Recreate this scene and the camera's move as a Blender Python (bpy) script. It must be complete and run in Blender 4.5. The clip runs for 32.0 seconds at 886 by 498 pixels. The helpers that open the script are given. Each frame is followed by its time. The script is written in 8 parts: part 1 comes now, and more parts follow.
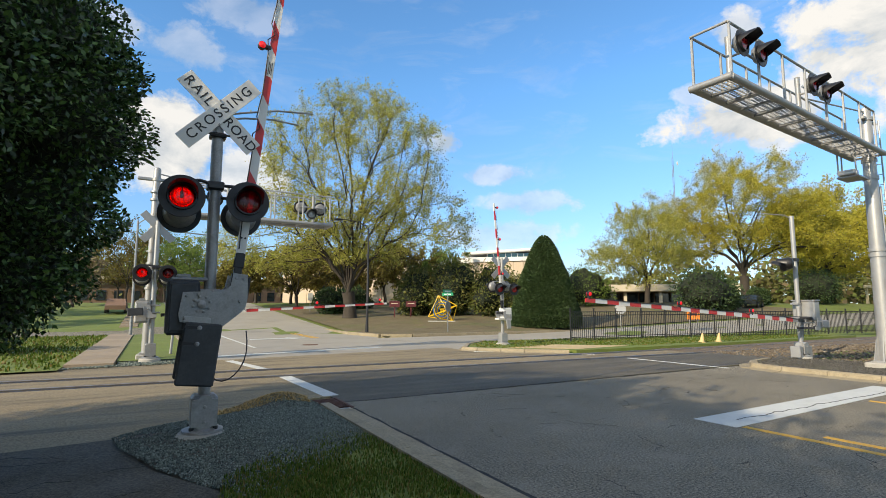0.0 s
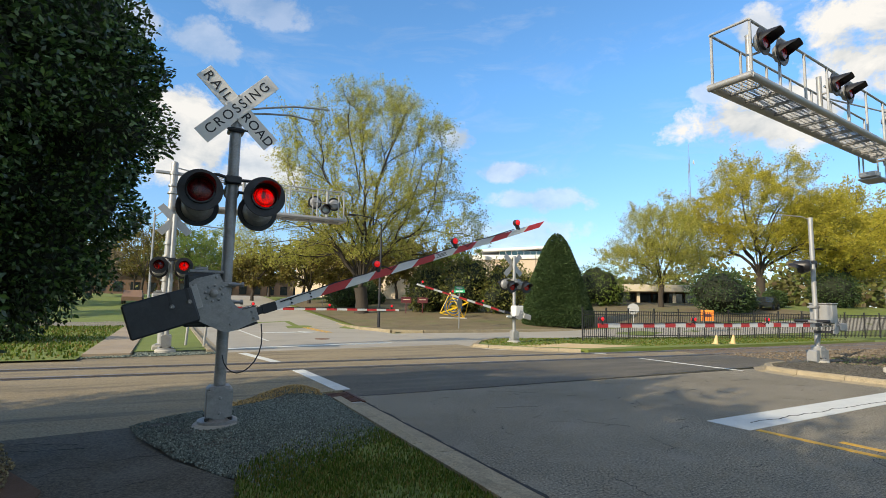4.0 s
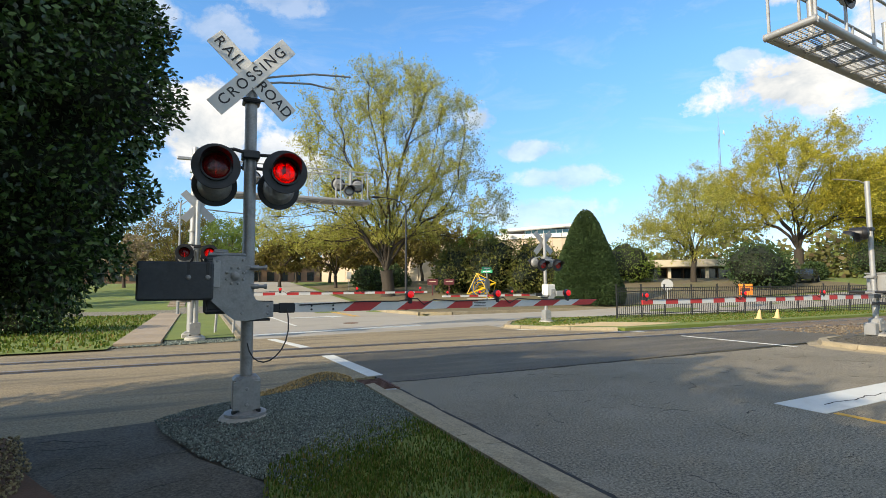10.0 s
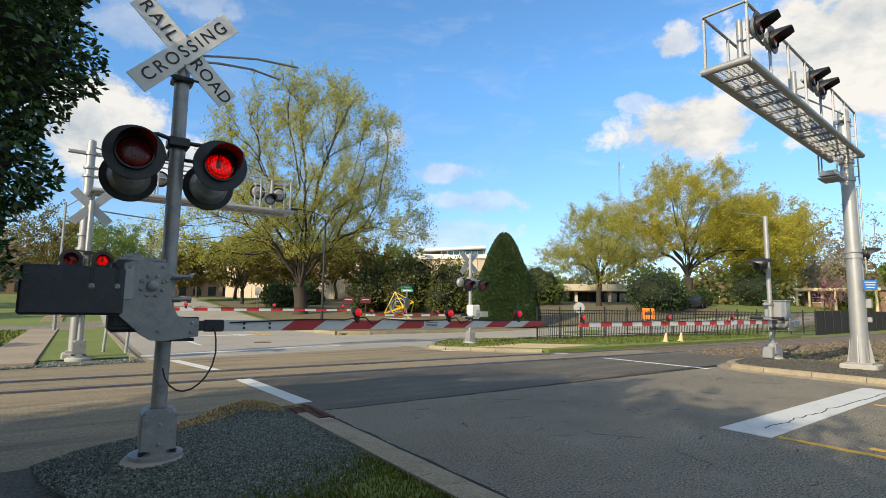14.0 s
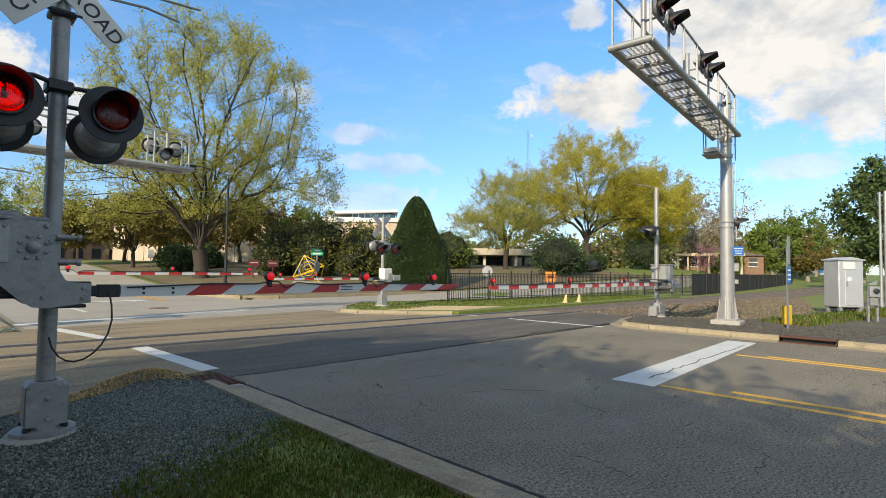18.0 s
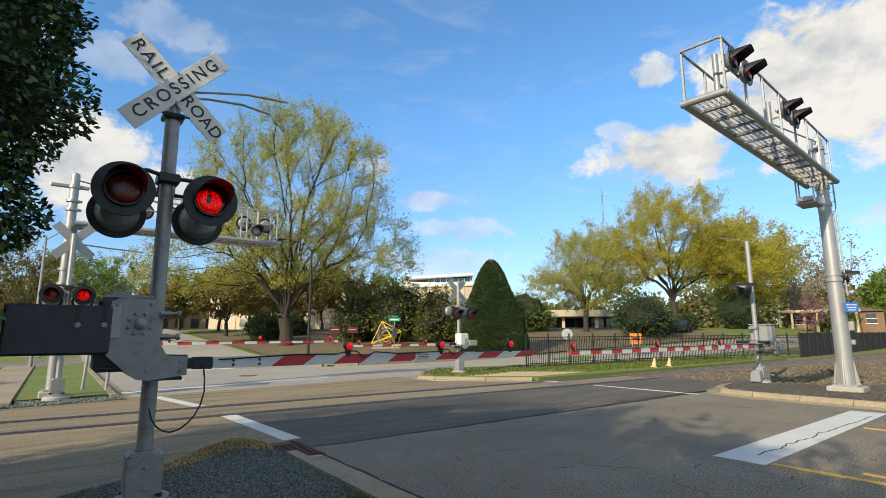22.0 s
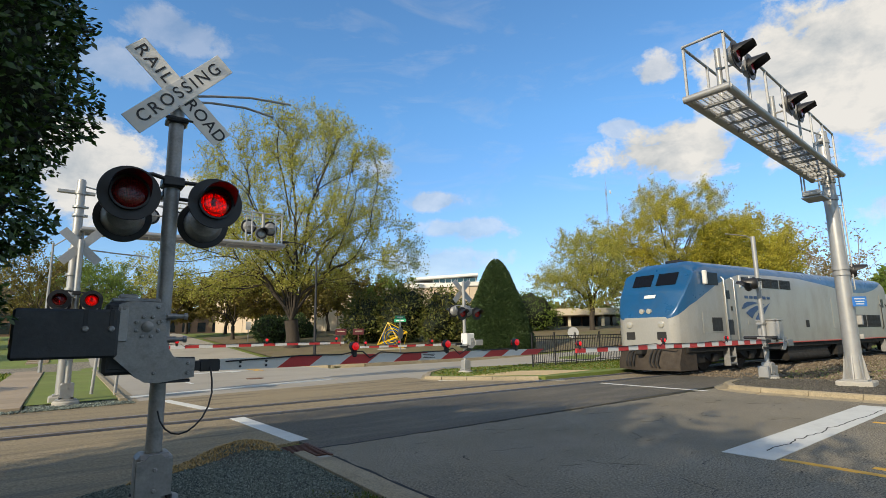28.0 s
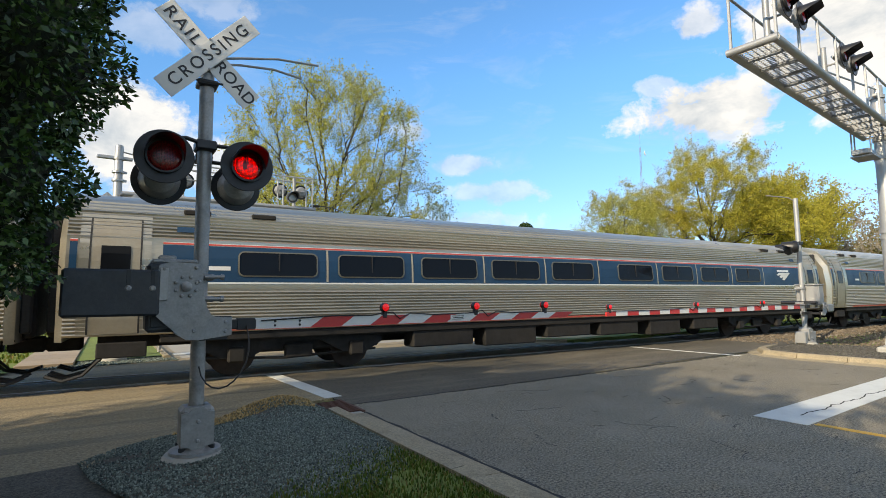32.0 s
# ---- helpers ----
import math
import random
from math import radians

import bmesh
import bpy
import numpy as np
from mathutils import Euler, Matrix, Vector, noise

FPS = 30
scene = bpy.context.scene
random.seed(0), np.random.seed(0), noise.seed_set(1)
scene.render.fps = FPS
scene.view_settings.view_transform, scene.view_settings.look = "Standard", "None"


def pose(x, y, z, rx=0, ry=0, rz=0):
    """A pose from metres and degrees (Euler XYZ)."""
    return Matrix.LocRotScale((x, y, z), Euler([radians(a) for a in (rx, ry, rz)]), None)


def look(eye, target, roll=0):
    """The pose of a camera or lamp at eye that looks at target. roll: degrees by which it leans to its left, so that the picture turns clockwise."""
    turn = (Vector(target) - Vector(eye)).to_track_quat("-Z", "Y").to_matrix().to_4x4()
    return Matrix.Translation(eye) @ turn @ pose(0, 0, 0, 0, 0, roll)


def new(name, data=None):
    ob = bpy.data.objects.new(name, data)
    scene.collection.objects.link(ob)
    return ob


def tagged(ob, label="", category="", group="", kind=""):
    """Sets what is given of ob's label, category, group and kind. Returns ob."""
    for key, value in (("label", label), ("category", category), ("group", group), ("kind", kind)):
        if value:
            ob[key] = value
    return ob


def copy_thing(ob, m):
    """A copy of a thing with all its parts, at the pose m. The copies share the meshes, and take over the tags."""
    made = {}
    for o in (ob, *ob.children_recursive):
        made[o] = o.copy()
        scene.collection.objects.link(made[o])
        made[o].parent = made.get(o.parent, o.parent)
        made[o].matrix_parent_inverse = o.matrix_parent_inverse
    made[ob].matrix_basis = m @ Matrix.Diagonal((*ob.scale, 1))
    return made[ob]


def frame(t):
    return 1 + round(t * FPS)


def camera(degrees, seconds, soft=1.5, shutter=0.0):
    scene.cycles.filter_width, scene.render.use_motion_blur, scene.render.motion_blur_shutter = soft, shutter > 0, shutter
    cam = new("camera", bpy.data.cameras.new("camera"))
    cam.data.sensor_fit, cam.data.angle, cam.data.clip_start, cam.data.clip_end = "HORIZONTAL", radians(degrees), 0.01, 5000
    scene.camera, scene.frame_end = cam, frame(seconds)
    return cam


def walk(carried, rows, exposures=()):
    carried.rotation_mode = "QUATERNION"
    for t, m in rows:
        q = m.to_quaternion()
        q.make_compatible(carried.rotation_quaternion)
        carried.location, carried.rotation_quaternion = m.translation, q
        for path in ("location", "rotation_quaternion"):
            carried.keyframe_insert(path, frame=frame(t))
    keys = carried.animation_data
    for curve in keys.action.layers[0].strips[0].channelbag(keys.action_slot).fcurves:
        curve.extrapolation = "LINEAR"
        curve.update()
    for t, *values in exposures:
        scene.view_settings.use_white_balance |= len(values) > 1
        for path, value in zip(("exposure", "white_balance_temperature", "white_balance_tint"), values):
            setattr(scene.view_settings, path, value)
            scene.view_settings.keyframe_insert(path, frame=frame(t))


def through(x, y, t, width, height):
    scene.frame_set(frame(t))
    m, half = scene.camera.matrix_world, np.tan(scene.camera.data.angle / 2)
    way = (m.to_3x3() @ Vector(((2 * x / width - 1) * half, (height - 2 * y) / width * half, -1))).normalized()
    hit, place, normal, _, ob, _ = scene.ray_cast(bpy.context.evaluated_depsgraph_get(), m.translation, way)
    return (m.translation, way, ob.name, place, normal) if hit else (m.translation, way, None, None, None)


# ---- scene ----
cam = camera(81.6, 32.0, 0.8)
PATH = [
    (0, (0.098, -1.068, 1.687), (1.073, 0.664, 1.913), 0.1),
    (0.5, (0.093, -1.063, 1.694), (1.071, 0.666, 1.927), 0.4),
    (1, (0.086, -1.049, 1.696), (1.065, 0.678, 1.934), 0.6),
    (1.5, (0.079, -1.056, 1.7), (1.026, 0.691, 1.929), 0.5),
    (2, (0.082, -1.081, 1.697), (1.02, 0.67, 1.93), 0.5),
    (2.5, (0.072, -1.088, 1.698), (1.017, 0.658, 1.937), 0.6),
    (4.5, (0.066, -1.069, 1.684), (0.999, 0.689, 1.878), 1.3),
    (5, (0.063, -1.066, 1.691), (1.005, 0.69, 1.865), 1.3),
    (5.5, (0.066, -1.062, 1.685), (1.019, 0.688, 1.849), 1.2),
    (6, (0.068, -1.056, 1.691), (1.032, 0.69, 1.845), 1.4),
    (6.5, (0.075, -1.056, 1.686), (1.058, 0.68, 1.83), 1.7),
    (7, (0.069, -1.053, 1.696), (1.095, 0.659, 1.826), 2.0),
    (7.5, (0.052, -1.05, 1.695), (1.098, 0.651, 1.813), 2.0),
    (8, (0.03, -1.046, 1.685), (1.045, 0.674, 1.795), 1.2),
    (8.5, (-0.019, -1.002, 1.681), (0.95, 0.746, 1.757), 0.4),
    (9, (0.025, -0.885, 1.675), (0.924, 0.9, 1.747), -0.4),
    (9.5, (0.139, -0.667, 1.669), (0.983, 1.142, 1.784), -0.5),
    (10, (0.194, -0.476, 1.655), (1.05, 1.326, 1.797), -0.4),
    (10.5, (0.183, -0.221, 1.651), (1.107, 1.547, 1.795), -0.4),
    (11, (0.199, -0.019, 1.641), (1.169, 1.723, 1.806), -0.1),
    (11.5, (0.176, 0.143, 1.627), (1.244, 1.824, 1.809), -0.0),
    (12, (0.064, 0.286, 1.646), (1.229, 1.904, 1.799), -0.2),
    (12.5, (0.011, 0.324, 1.636), (1.172, 1.947, 1.783), -0.1),
    (13, (0.014, 0.306, 1.632), (1.144, 1.948, 1.798), 0.5),
    (13.5, (0.014, 0.305, 1.63), (1.155, 1.936, 1.819), 0.8),
    (14, (0.011, 0.312, 1.638), (1.156, 1.937, 1.856), 0.8),
    (14.5, (-0.014, 0.323, 1.635), (1.159, 1.927, 1.856), 0.6),
    (15, (-0.037, 0.326, 1.629), (1.187, 1.896, 1.822), 0.7),
    (15.5, (-0.049, 0.317, 1.622), (1.269, 1.816, 1.754), 1.0),
    (17.5, (-0.057, 0.333, 1.642), (1.399, 1.703, 1.712), 0.7),
    (18, (-0.06, 0.337, 1.638), (1.356, 1.746, 1.72), 0.8),
    (18.5, (-0.064, 0.338, 1.642), (1.282, 1.813, 1.749), 0.7),
    (19, (-0.063, 0.342, 1.637), (1.186, 1.897, 1.785), 0.4),
    (19.5, (-0.058, 0.331, 1.643), (1.138, 1.918, 1.867), -0.1),
    (20, (-0.049, 0.326, 1.658), (1.149, 1.899, 1.959), -0.5),
    (20.5, (-0.048, 0.343, 1.678), (1.148, 1.913, 2.003), -0.8),
    (21, (-0.045, 0.326, 1.689), (1.134, 1.906, 2.026), -0.7),
    (21.5, (-0.049, 0.335, 1.678), (1.125, 1.918, 2.016), -0.4),
    (22, (-0.048, 0.333, 1.685), (1.132, 1.915, 2.009), -0.2),
    (22.5, (-0.05, 0.328, 1.681), (1.143, 1.9, 2.008), -0.1),
    (23, (-0.053, 0.32, 1.674), (1.151, 1.886, 1.991), 0.1),
    (23.5, (-0.056, 0.321, 1.659), (1.161, 1.879, 1.961), 0.4),
    (24, (-0.054, 0.311, 1.662), (1.175, 1.859, 1.969), 0.6),
    (24.5, (-0.057, 0.319, 1.667), (1.162, 1.873, 1.983), 0.5),
    (25, (-0.058, 0.341, 1.673), (1.135, 1.914, 1.996), -0.1),
    (25.5, (-0.052, 0.338, 1.673), (1.13, 1.918, 2.002), -0.9),
    (27.5, (-0.053, 0.322, 1.673), (1.13, 1.902, 2.0), -1.1),
    (28, (-0.047, 0.325, 1.669), (1.118, 1.917, 1.995), -1.0),
    (28.5, (-0.042, 0.333, 1.675), (1.096, 1.95, 1.976), -0.7),
    (29, (-0.045, 0.329, 1.662), (1.04, 1.986, 1.944), -0.7),
    (29.5, (-0.044, 0.331, 1.674), (1.002, 2.016, 1.932), -0.6),
    (30, (-0.042, 0.326, 1.664), (1.009, 2.011, 1.897), -0.6),
    (30.5, (-0.047, 0.322, 1.666), (1.015, 2.003, 1.881), -0.6),
    (31, (-0.047, 0.335, 1.664), (1.028, 2.01, 1.86), -0.6),
    (31.5, (-0.041, 0.344, 1.668), (1.04, 2.016, 1.854), -0.6),
    (32, (-0.04, 0.337, 1.652), (1.041, 2.009, 1.84), -0.6),
]
walk(cam, [(t, look(eye, target, roll)) for t, eye, target, roll in PATH], ((0, 0.34, 8000, 8), (5, 0.38, 8000, 8), (9, 0.56, 8000, 8), (11, 0.48, 8000, 8), (13, 0.31, 8000, 8), (18, 0.32, 8000, 8), (25, 0.17, 8000, 8), (28.6, 0.12, 8000, 8), (29.5, 0.26, 8000, 8), (31, 0.46, 8000, 8), (32, 0.46, 8000, 8)))

# ---- world, sun, exposure ----
SUN = Vector((-0.86, -0.24, 0.45)).normalized()
world = bpy.data.worlds.new("sky")
scene.world = world
world.use_nodes = True


def cloudy_sky():
    nt = world.node_tree
    nt.nodes.clear()
    N, L = nt.nodes.new, nt.links.new
    out, bg = N("ShaderNodeOutputWorld"), N("ShaderNodeBackground")
    sky = N("ShaderNodeTexSky")
    sky.sky_type, sky.sun_disc = "NISHITA", False
    sky.sun_elevation = math.asin(SUN.z)
    sky.sun_rotation = math.atan2(SUN.x, SUN.y)
    sky.air_density, sky.dust_density, sky.ozone_density = 1.0, 0.4, 2.2
    tc = N("ShaderNodeTexCoord")

    def math_node(op, a, b=None, c=None, clamp=False):
        m = N("ShaderNodeMath")
        m.operation, m.use_clamp = op, clamp
        for i, v in enumerate((a, b, c)):
            if v is None:
                continue
            if isinstance(v, (int, float)):
                m.inputs[i].default_value = v
            else:
                L(v, m.inputs[i])
        return m.outputs[0]

    def noise_node(scale, detail, rough, stretch=(1, 1, 1), distortion=0.0):
        mp, n = N("ShaderNodeMapping"), N("ShaderNodeTexNoise")
        mp.inputs["Scale"].default_value = stretch
        L(tc.outputs["Generated"], mp.inputs["Vector"])
        L(mp.outputs[0], n.inputs["Vector"])
        n.inputs["Scale"].default_value, n.inputs["Detail"].default_value = scale, detail
        n.inputs["Roughness"].default_value = rough
        n.inputs["Distortion"].default_value = distortion
        return n.outputs["Fac"]

    puff = noise_node(9.0, 8.0, 0.6, (1, 1, 1.5), 0.25)
    fine = noise_node(26.0, 6.0, 0.65)
    wisp = noise_node(5.0, 9.0, 0.62, (1, 1, 3.2), 0.6)
    rough = math_node("ADD", math_node("MULTIPLY", math_node("SUBTRACT", puff, 0.5), 2.1), math_node("MULTIPLY", math_node("SUBTRACT", fine, 0.5), 1.0))
    total = None
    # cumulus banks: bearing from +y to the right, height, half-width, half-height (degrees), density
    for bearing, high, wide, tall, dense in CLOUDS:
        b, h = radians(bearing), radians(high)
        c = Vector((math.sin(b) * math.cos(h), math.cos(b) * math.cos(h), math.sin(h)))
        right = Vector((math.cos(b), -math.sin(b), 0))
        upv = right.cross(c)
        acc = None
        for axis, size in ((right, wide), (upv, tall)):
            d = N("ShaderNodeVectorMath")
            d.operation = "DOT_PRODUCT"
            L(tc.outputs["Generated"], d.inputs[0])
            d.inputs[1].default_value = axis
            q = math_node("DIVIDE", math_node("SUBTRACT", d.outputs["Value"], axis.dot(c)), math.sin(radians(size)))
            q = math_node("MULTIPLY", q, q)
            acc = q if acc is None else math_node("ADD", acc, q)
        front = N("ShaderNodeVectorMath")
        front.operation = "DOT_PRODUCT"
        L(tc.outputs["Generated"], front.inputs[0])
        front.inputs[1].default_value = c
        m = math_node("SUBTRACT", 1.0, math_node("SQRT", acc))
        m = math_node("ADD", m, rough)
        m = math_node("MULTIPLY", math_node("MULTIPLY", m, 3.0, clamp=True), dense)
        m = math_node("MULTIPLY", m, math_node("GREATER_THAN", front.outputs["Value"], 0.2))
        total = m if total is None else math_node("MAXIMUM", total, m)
    haze = math_node("MULTIPLY", math_node("SUBTRACT", wisp, 0.53), 0.9, clamp=True)
    total = math_node("MAXIMUM", total, haze)
    shade = math_node("MULTIPLY_ADD", math_node("SUBTRACT", puff, 0.42), 4.0, 0.35, clamp=True)
    ramp = N("ShaderNodeMix")
    ramp.data_type = "RGBA"
    ramp.inputs["A"].default_value, ramp.inputs["B"].default_value = (2.5, 2.95, 3.6, 1), (4.6, 4.8, 5.2, 1)
    L(shade, ramp.inputs["Factor"])
    mix = N("ShaderNodeMix")
    mix.data_type = "RGBA"
    tint = N("ShaderNodeMix")
    tint.data_type, tint.blend_type = "RGBA", "MULTIPLY"
    tint.inputs["Factor"].default_value = 1.0
    sep, grade, tone = N("ShaderNodeSeparateXYZ"), N("ShaderNodeMapRange"), N("ShaderNodeMix")
    L(tc.outputs["Generated"], sep.inputs[0])
    L(sep.outputs["Z"], grade.inputs["Value"])
    grade.inputs["From Min"].default_value, grade.inputs["From Max"].default_value = 0.02, 0.4
    tone.data_type = "RGBA"
    tone.inputs["A"].default_value, tone.inputs["B"].default_value = HORIZON_TINT, SKY_TINT
    L(grade.outputs[0], tone.inputs["Factor"])
    L(tone.outputs["Result"], tint.inputs["B"])
    L(sky.outputs[0], tint.inputs["A"])
    L(total, mix.inputs["Factor"])
    L(tint.outputs["Result"], mix.inputs["A"])
    L(ramp.outputs["Result"], mix.inputs["B"])
    L(mix.outputs["Result"], bg.inputs["Color"])
    bg.inputs["Strength"].default_value = SKY_STRENGTH
    L(bg.outputs[0], out.inputs[0])


CLOUDS = [(77, 22.5, 13, 7, 0.95), (61.5, 18.0, 7.2, 3.4, 0.95), (63, 16.0, 4, 1.6, 0.8), (84, 15.5, 7, 4, 0.9), (60.5, 26, 2.2, 1.6, 0.75), (56.5, 21, 2.0, 1.2, 0.5), (80, 10, 4, 1.4, 0.5),
          (0, 16, 6, 5.5, 0.9), (8, 13.5, 5, 3, 0.8), (-6, 25.5, 3.5, 2.2, 0.45), (2, 25.0, 4, 2.4, 0.35), (7, 29.5, 5, 2, 0.3), (29.5, 18.2, 3, 1.8, 0.75), (35, 14.7, 4, 1.3, 0.5), (39, 11.5, 6, 1.6, 0.45), (36, 8, 8, 2, 0.4),
          # unseen banks, added out of view to whiten the fill light
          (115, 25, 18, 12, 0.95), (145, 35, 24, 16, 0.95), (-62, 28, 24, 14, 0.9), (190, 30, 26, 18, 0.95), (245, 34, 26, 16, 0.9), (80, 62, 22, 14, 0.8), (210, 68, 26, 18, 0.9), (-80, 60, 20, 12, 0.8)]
SKY_TINT = (0.56, 1.06, 1.5, 1)
HORIZON_TINT = (0.55, 0.7, 1.05, 1)
SKY_STRENGTH = 0.16
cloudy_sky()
sun = new("sun", bpy.data.lights.new("sun", "SUN"))
sun.data.energy, sun.data.angle, sun.data.color = 4.5, radians(0.6), (1.0, 0.93, 0.82)
sun.matrix_world = look(SUN * 100, (0, 0, 0))


# ---- mesh helpers ----
class Build:
    """Collects vertices and faces of one mesh."""

    def __init__(self):
        self.v, self.f, self.m = [], [], None

    def add(self, verts, faces, m=None):
        n = len(self.v)
        m = m if self.m is None else (self.m if m is None else self.m @ m)
        self.v += [tuple(m @ Vector(p)) for p in verts] if m is not None else [tuple(p) for p in verts]
        self.f += [tuple(i + n for i in f) for f in faces]
        return self

    def box(self, c, s, m=None, bevel=0.0):
        hx, hy, hz = s[0] / 2, s[1] / 2, s[2] / 2
        b = min(bevel, hx * 0.9, hy * 0.9, hz * 0.9)
        if b <= 0:
            vs = [(c[0] + i * hx, c[1] + j * hy, c[2] + k * hz) for i in (-1, 1) for j in (-1, 1) for k in (-1, 1)]
            fs = [(0, 1, 3, 2), (4, 6, 7, 5), (0, 4, 5, 1), (2, 3, 7, 6), (0, 2, 6, 4), (1, 5, 7, 3)]
            return self.add(vs, fs, m)
        vs, idx = [], {}
        for i in (-1, 1):
            for j in (-1, 1):
                for k in (-1, 1):
                    for a in range(3):
                        h = [hx - b, hy - b, hz - b]
                        h[a] += b
                        idx[i, j, k, a] = len(vs)
                        vs.append((c[0] + i * h[0], c[1] + j * h[1], c[2] + k * h[2]))
        fs = []

        def quad(ids, normal):
            p = [Vector(vs[q]) for q in ids]
            n = (p[1] - p[0]).cross(p[2] - p[0])
            fs.append(tuple(ids) if n.dot(Vector(normal)) > 0 else tuple(reversed(ids)))

        for s1 in (-1, 1):
            quad([idx[s1, -1, -1, 0], idx[s1, 1, -1, 0], idx[s1, 1, 1, 0], idx[s1, -1, 1, 0]], (s1, 0, 0))
            quad([idx[-1, s1, -1, 1], idx[1, s1, -1, 1], idx[1, s1, 1, 1], idx[-1, s1, 1, 1]], (0, s1, 0))
            quad([idx[-1, -1, s1, 2], idx[1, -1, s1, 2], idx[1, 1, s1, 2], idx[-1, 1, s1, 2]], (0, 0, s1))
            for s2 in (-1, 1):
                quad([idx[-1, s1, s2, 1], idx[1, s1, s2, 1], idx[1, s1, s2, 2], idx[-1, s1, s2, 2]], (0, s1, s2))
                quad([idx[s1, -1, s2, 0], idx[s1, 1, s2, 0], idx[s1, 1, s2, 2], idx[s1, -1, s2, 2]], (s1, 0, s2))
                quad([idx[s1, s2, -1, 0], idx[s1, s2, 1, 0], idx[s1, s2, 1, 1], idx[s1, s2, -1, 1]], (s1, s2, 0))
                for s3 in (-1, 1):
                    quad([idx[s1, s2, s3, 0], idx[s1, s2, s3, 1], idx[s1, s2, s3, 2]], (s1, s2, s3))
        return self.add(vs, fs, m)

    def rings(self, rings, caps=True, closed=False):
        """Joins rings of equally many points into a skin."""
        n, vs, fs = len(rings[0]), [p for r in rings for p in r], []
        for a in range(len(rings) - (0 if closed else 1)):
            o, q = a * n, ((a + 1) % len(rings)) * n
            fs += [(o + i, o + (i + 1) % n, q + (i + 1) % n, q + i) for i in range(n)]
        if caps and not closed:
            fs += [tuple(range(n - 1, -1, -1)), tuple(range((len(rings) - 1) * n, len(rings) * n))]
        return self.add(vs, fs)

    def tube(self, pts, r, n=10, caps=True):
        """A round tube along points; r: one radius or one a point."""
        pts = [Vector(p) for p in pts]
        rs = r if isinstance(r, (list, tuple)) else [r] * len(pts)
        rings, ref = [], None
        for i, p in enumerate(pts):
            d = (pts[min(i + 1, len(pts) - 1)] - pts[max(i - 1, 0)]).normalized()
            if ref is None:
                ref = d.orthogonal().normalized()
            ref = (ref - d * ref.dot(d)).normalized()
            o = d.cross(ref)
            rings.append([p + (ref * math.cos(2 * math.pi * k / n) + o * math.sin(2 * math.pi * k / n)) * rs[i] for k in range(n)])
        return self.rings(rings, caps)

    def lathe(self, profile, m=None, n=20, caps=True):
        """Turns (radius, z) pairs round z, placed by m."""
        m = m or Matrix()
        return self.rings([[m @ Vector((r * math.cos(2 * math.pi * k / n), r * math.sin(2 * math.pi * k / n), z)) for k in range(n)] for r, z in profile], caps)

    def prism(self, poly, lo, hi, m=None):
        """A flat outline (x, z) given depth along y from lo to hi."""
        m = m or Matrix()
        area = sum(a[0] * b[1] - b[0] * a[1] for a, b in zip(poly, poly[1:] + poly[:1]))
        poly = poly if area > 0 else poly[::-1]
        return self.rings([[m @ Vector((x, y, z)) for x, z in poly] for y in (lo, hi)])

    def slab(self, poly, lo, hi):
        """A flat outline (x, y) given depth along z from lo to hi."""
        area = sum(a[0] * b[1] - b[0] * a[1] for a, b in zip(poly, poly[1:] + poly[:1]))
        poly = poly if area > 0 else poly[::-1]
        return self.rings([[Vector((x, y, z)) for x, y in poly] for z in (lo, hi)])


def mesh_of(name, b, mat, smooth=35):
    me = bpy.data.meshes.new(name)
    me.from_pydata(b.v, [], b.f)
    if smooth:
        me.polygons.foreach_set("use_smooth", [True] * len(me.polygons))
        me.set_sharp_from_angle(angle=radians(smooth))
    if mat is not None:
        me.materials.append(mat)
    me.update()
    return me


def part(name, b, mat, parent=None, label="", smooth=35):
    """One mesh object from a Build (or a mesh), under a thing or part."""
    ob = new(name, mesh_of(name, b, mat, smooth) if isinstance(b, Build) else b)
    if parent is not None:
        ob.parent = parent
    return tagged(ob, label)


def thing(name, label, category, at=None, group="", kind=""):
    ob = new(name)
    ob.empty_display_size = 0.1
    if at is not None:
        ob.matrix_basis = at
    return tagged(ob, label, category, group, kind)


def letters(name, text, size, mat, parent, m, width=None, spacing=1.0, label=""):
    """Flat raised lettering in the built-in font, its middle at m's origin, reading along x with z up."""
    cu = bpy.data.curves.new(name, "FONT")
    cu.body, cu.size, cu.align_x, cu.align_y = text, size, "CENTER", "CENTER"
    cu.extrude, cu.offset, cu.space_character = 0.0015, size * 0.006, spacing
    tmp = bpy.data.objects.new(name, cu)
    me = bpy.data.meshes.new_from_object(tmp)
    bpy.data.objects.remove(tmp)
    xs = [v.co.x for v in me.vertices]
    k = width / (max(xs) - min(xs)) if width else 1.0
    me.transform(m @ pose(0, 0, 0, 90) @ Matrix.Diagonal((k, 1, 1, 1)))
    me.materials.clear()
    me.materials.append(mat)
    return part(name, me, mat, parent, label)


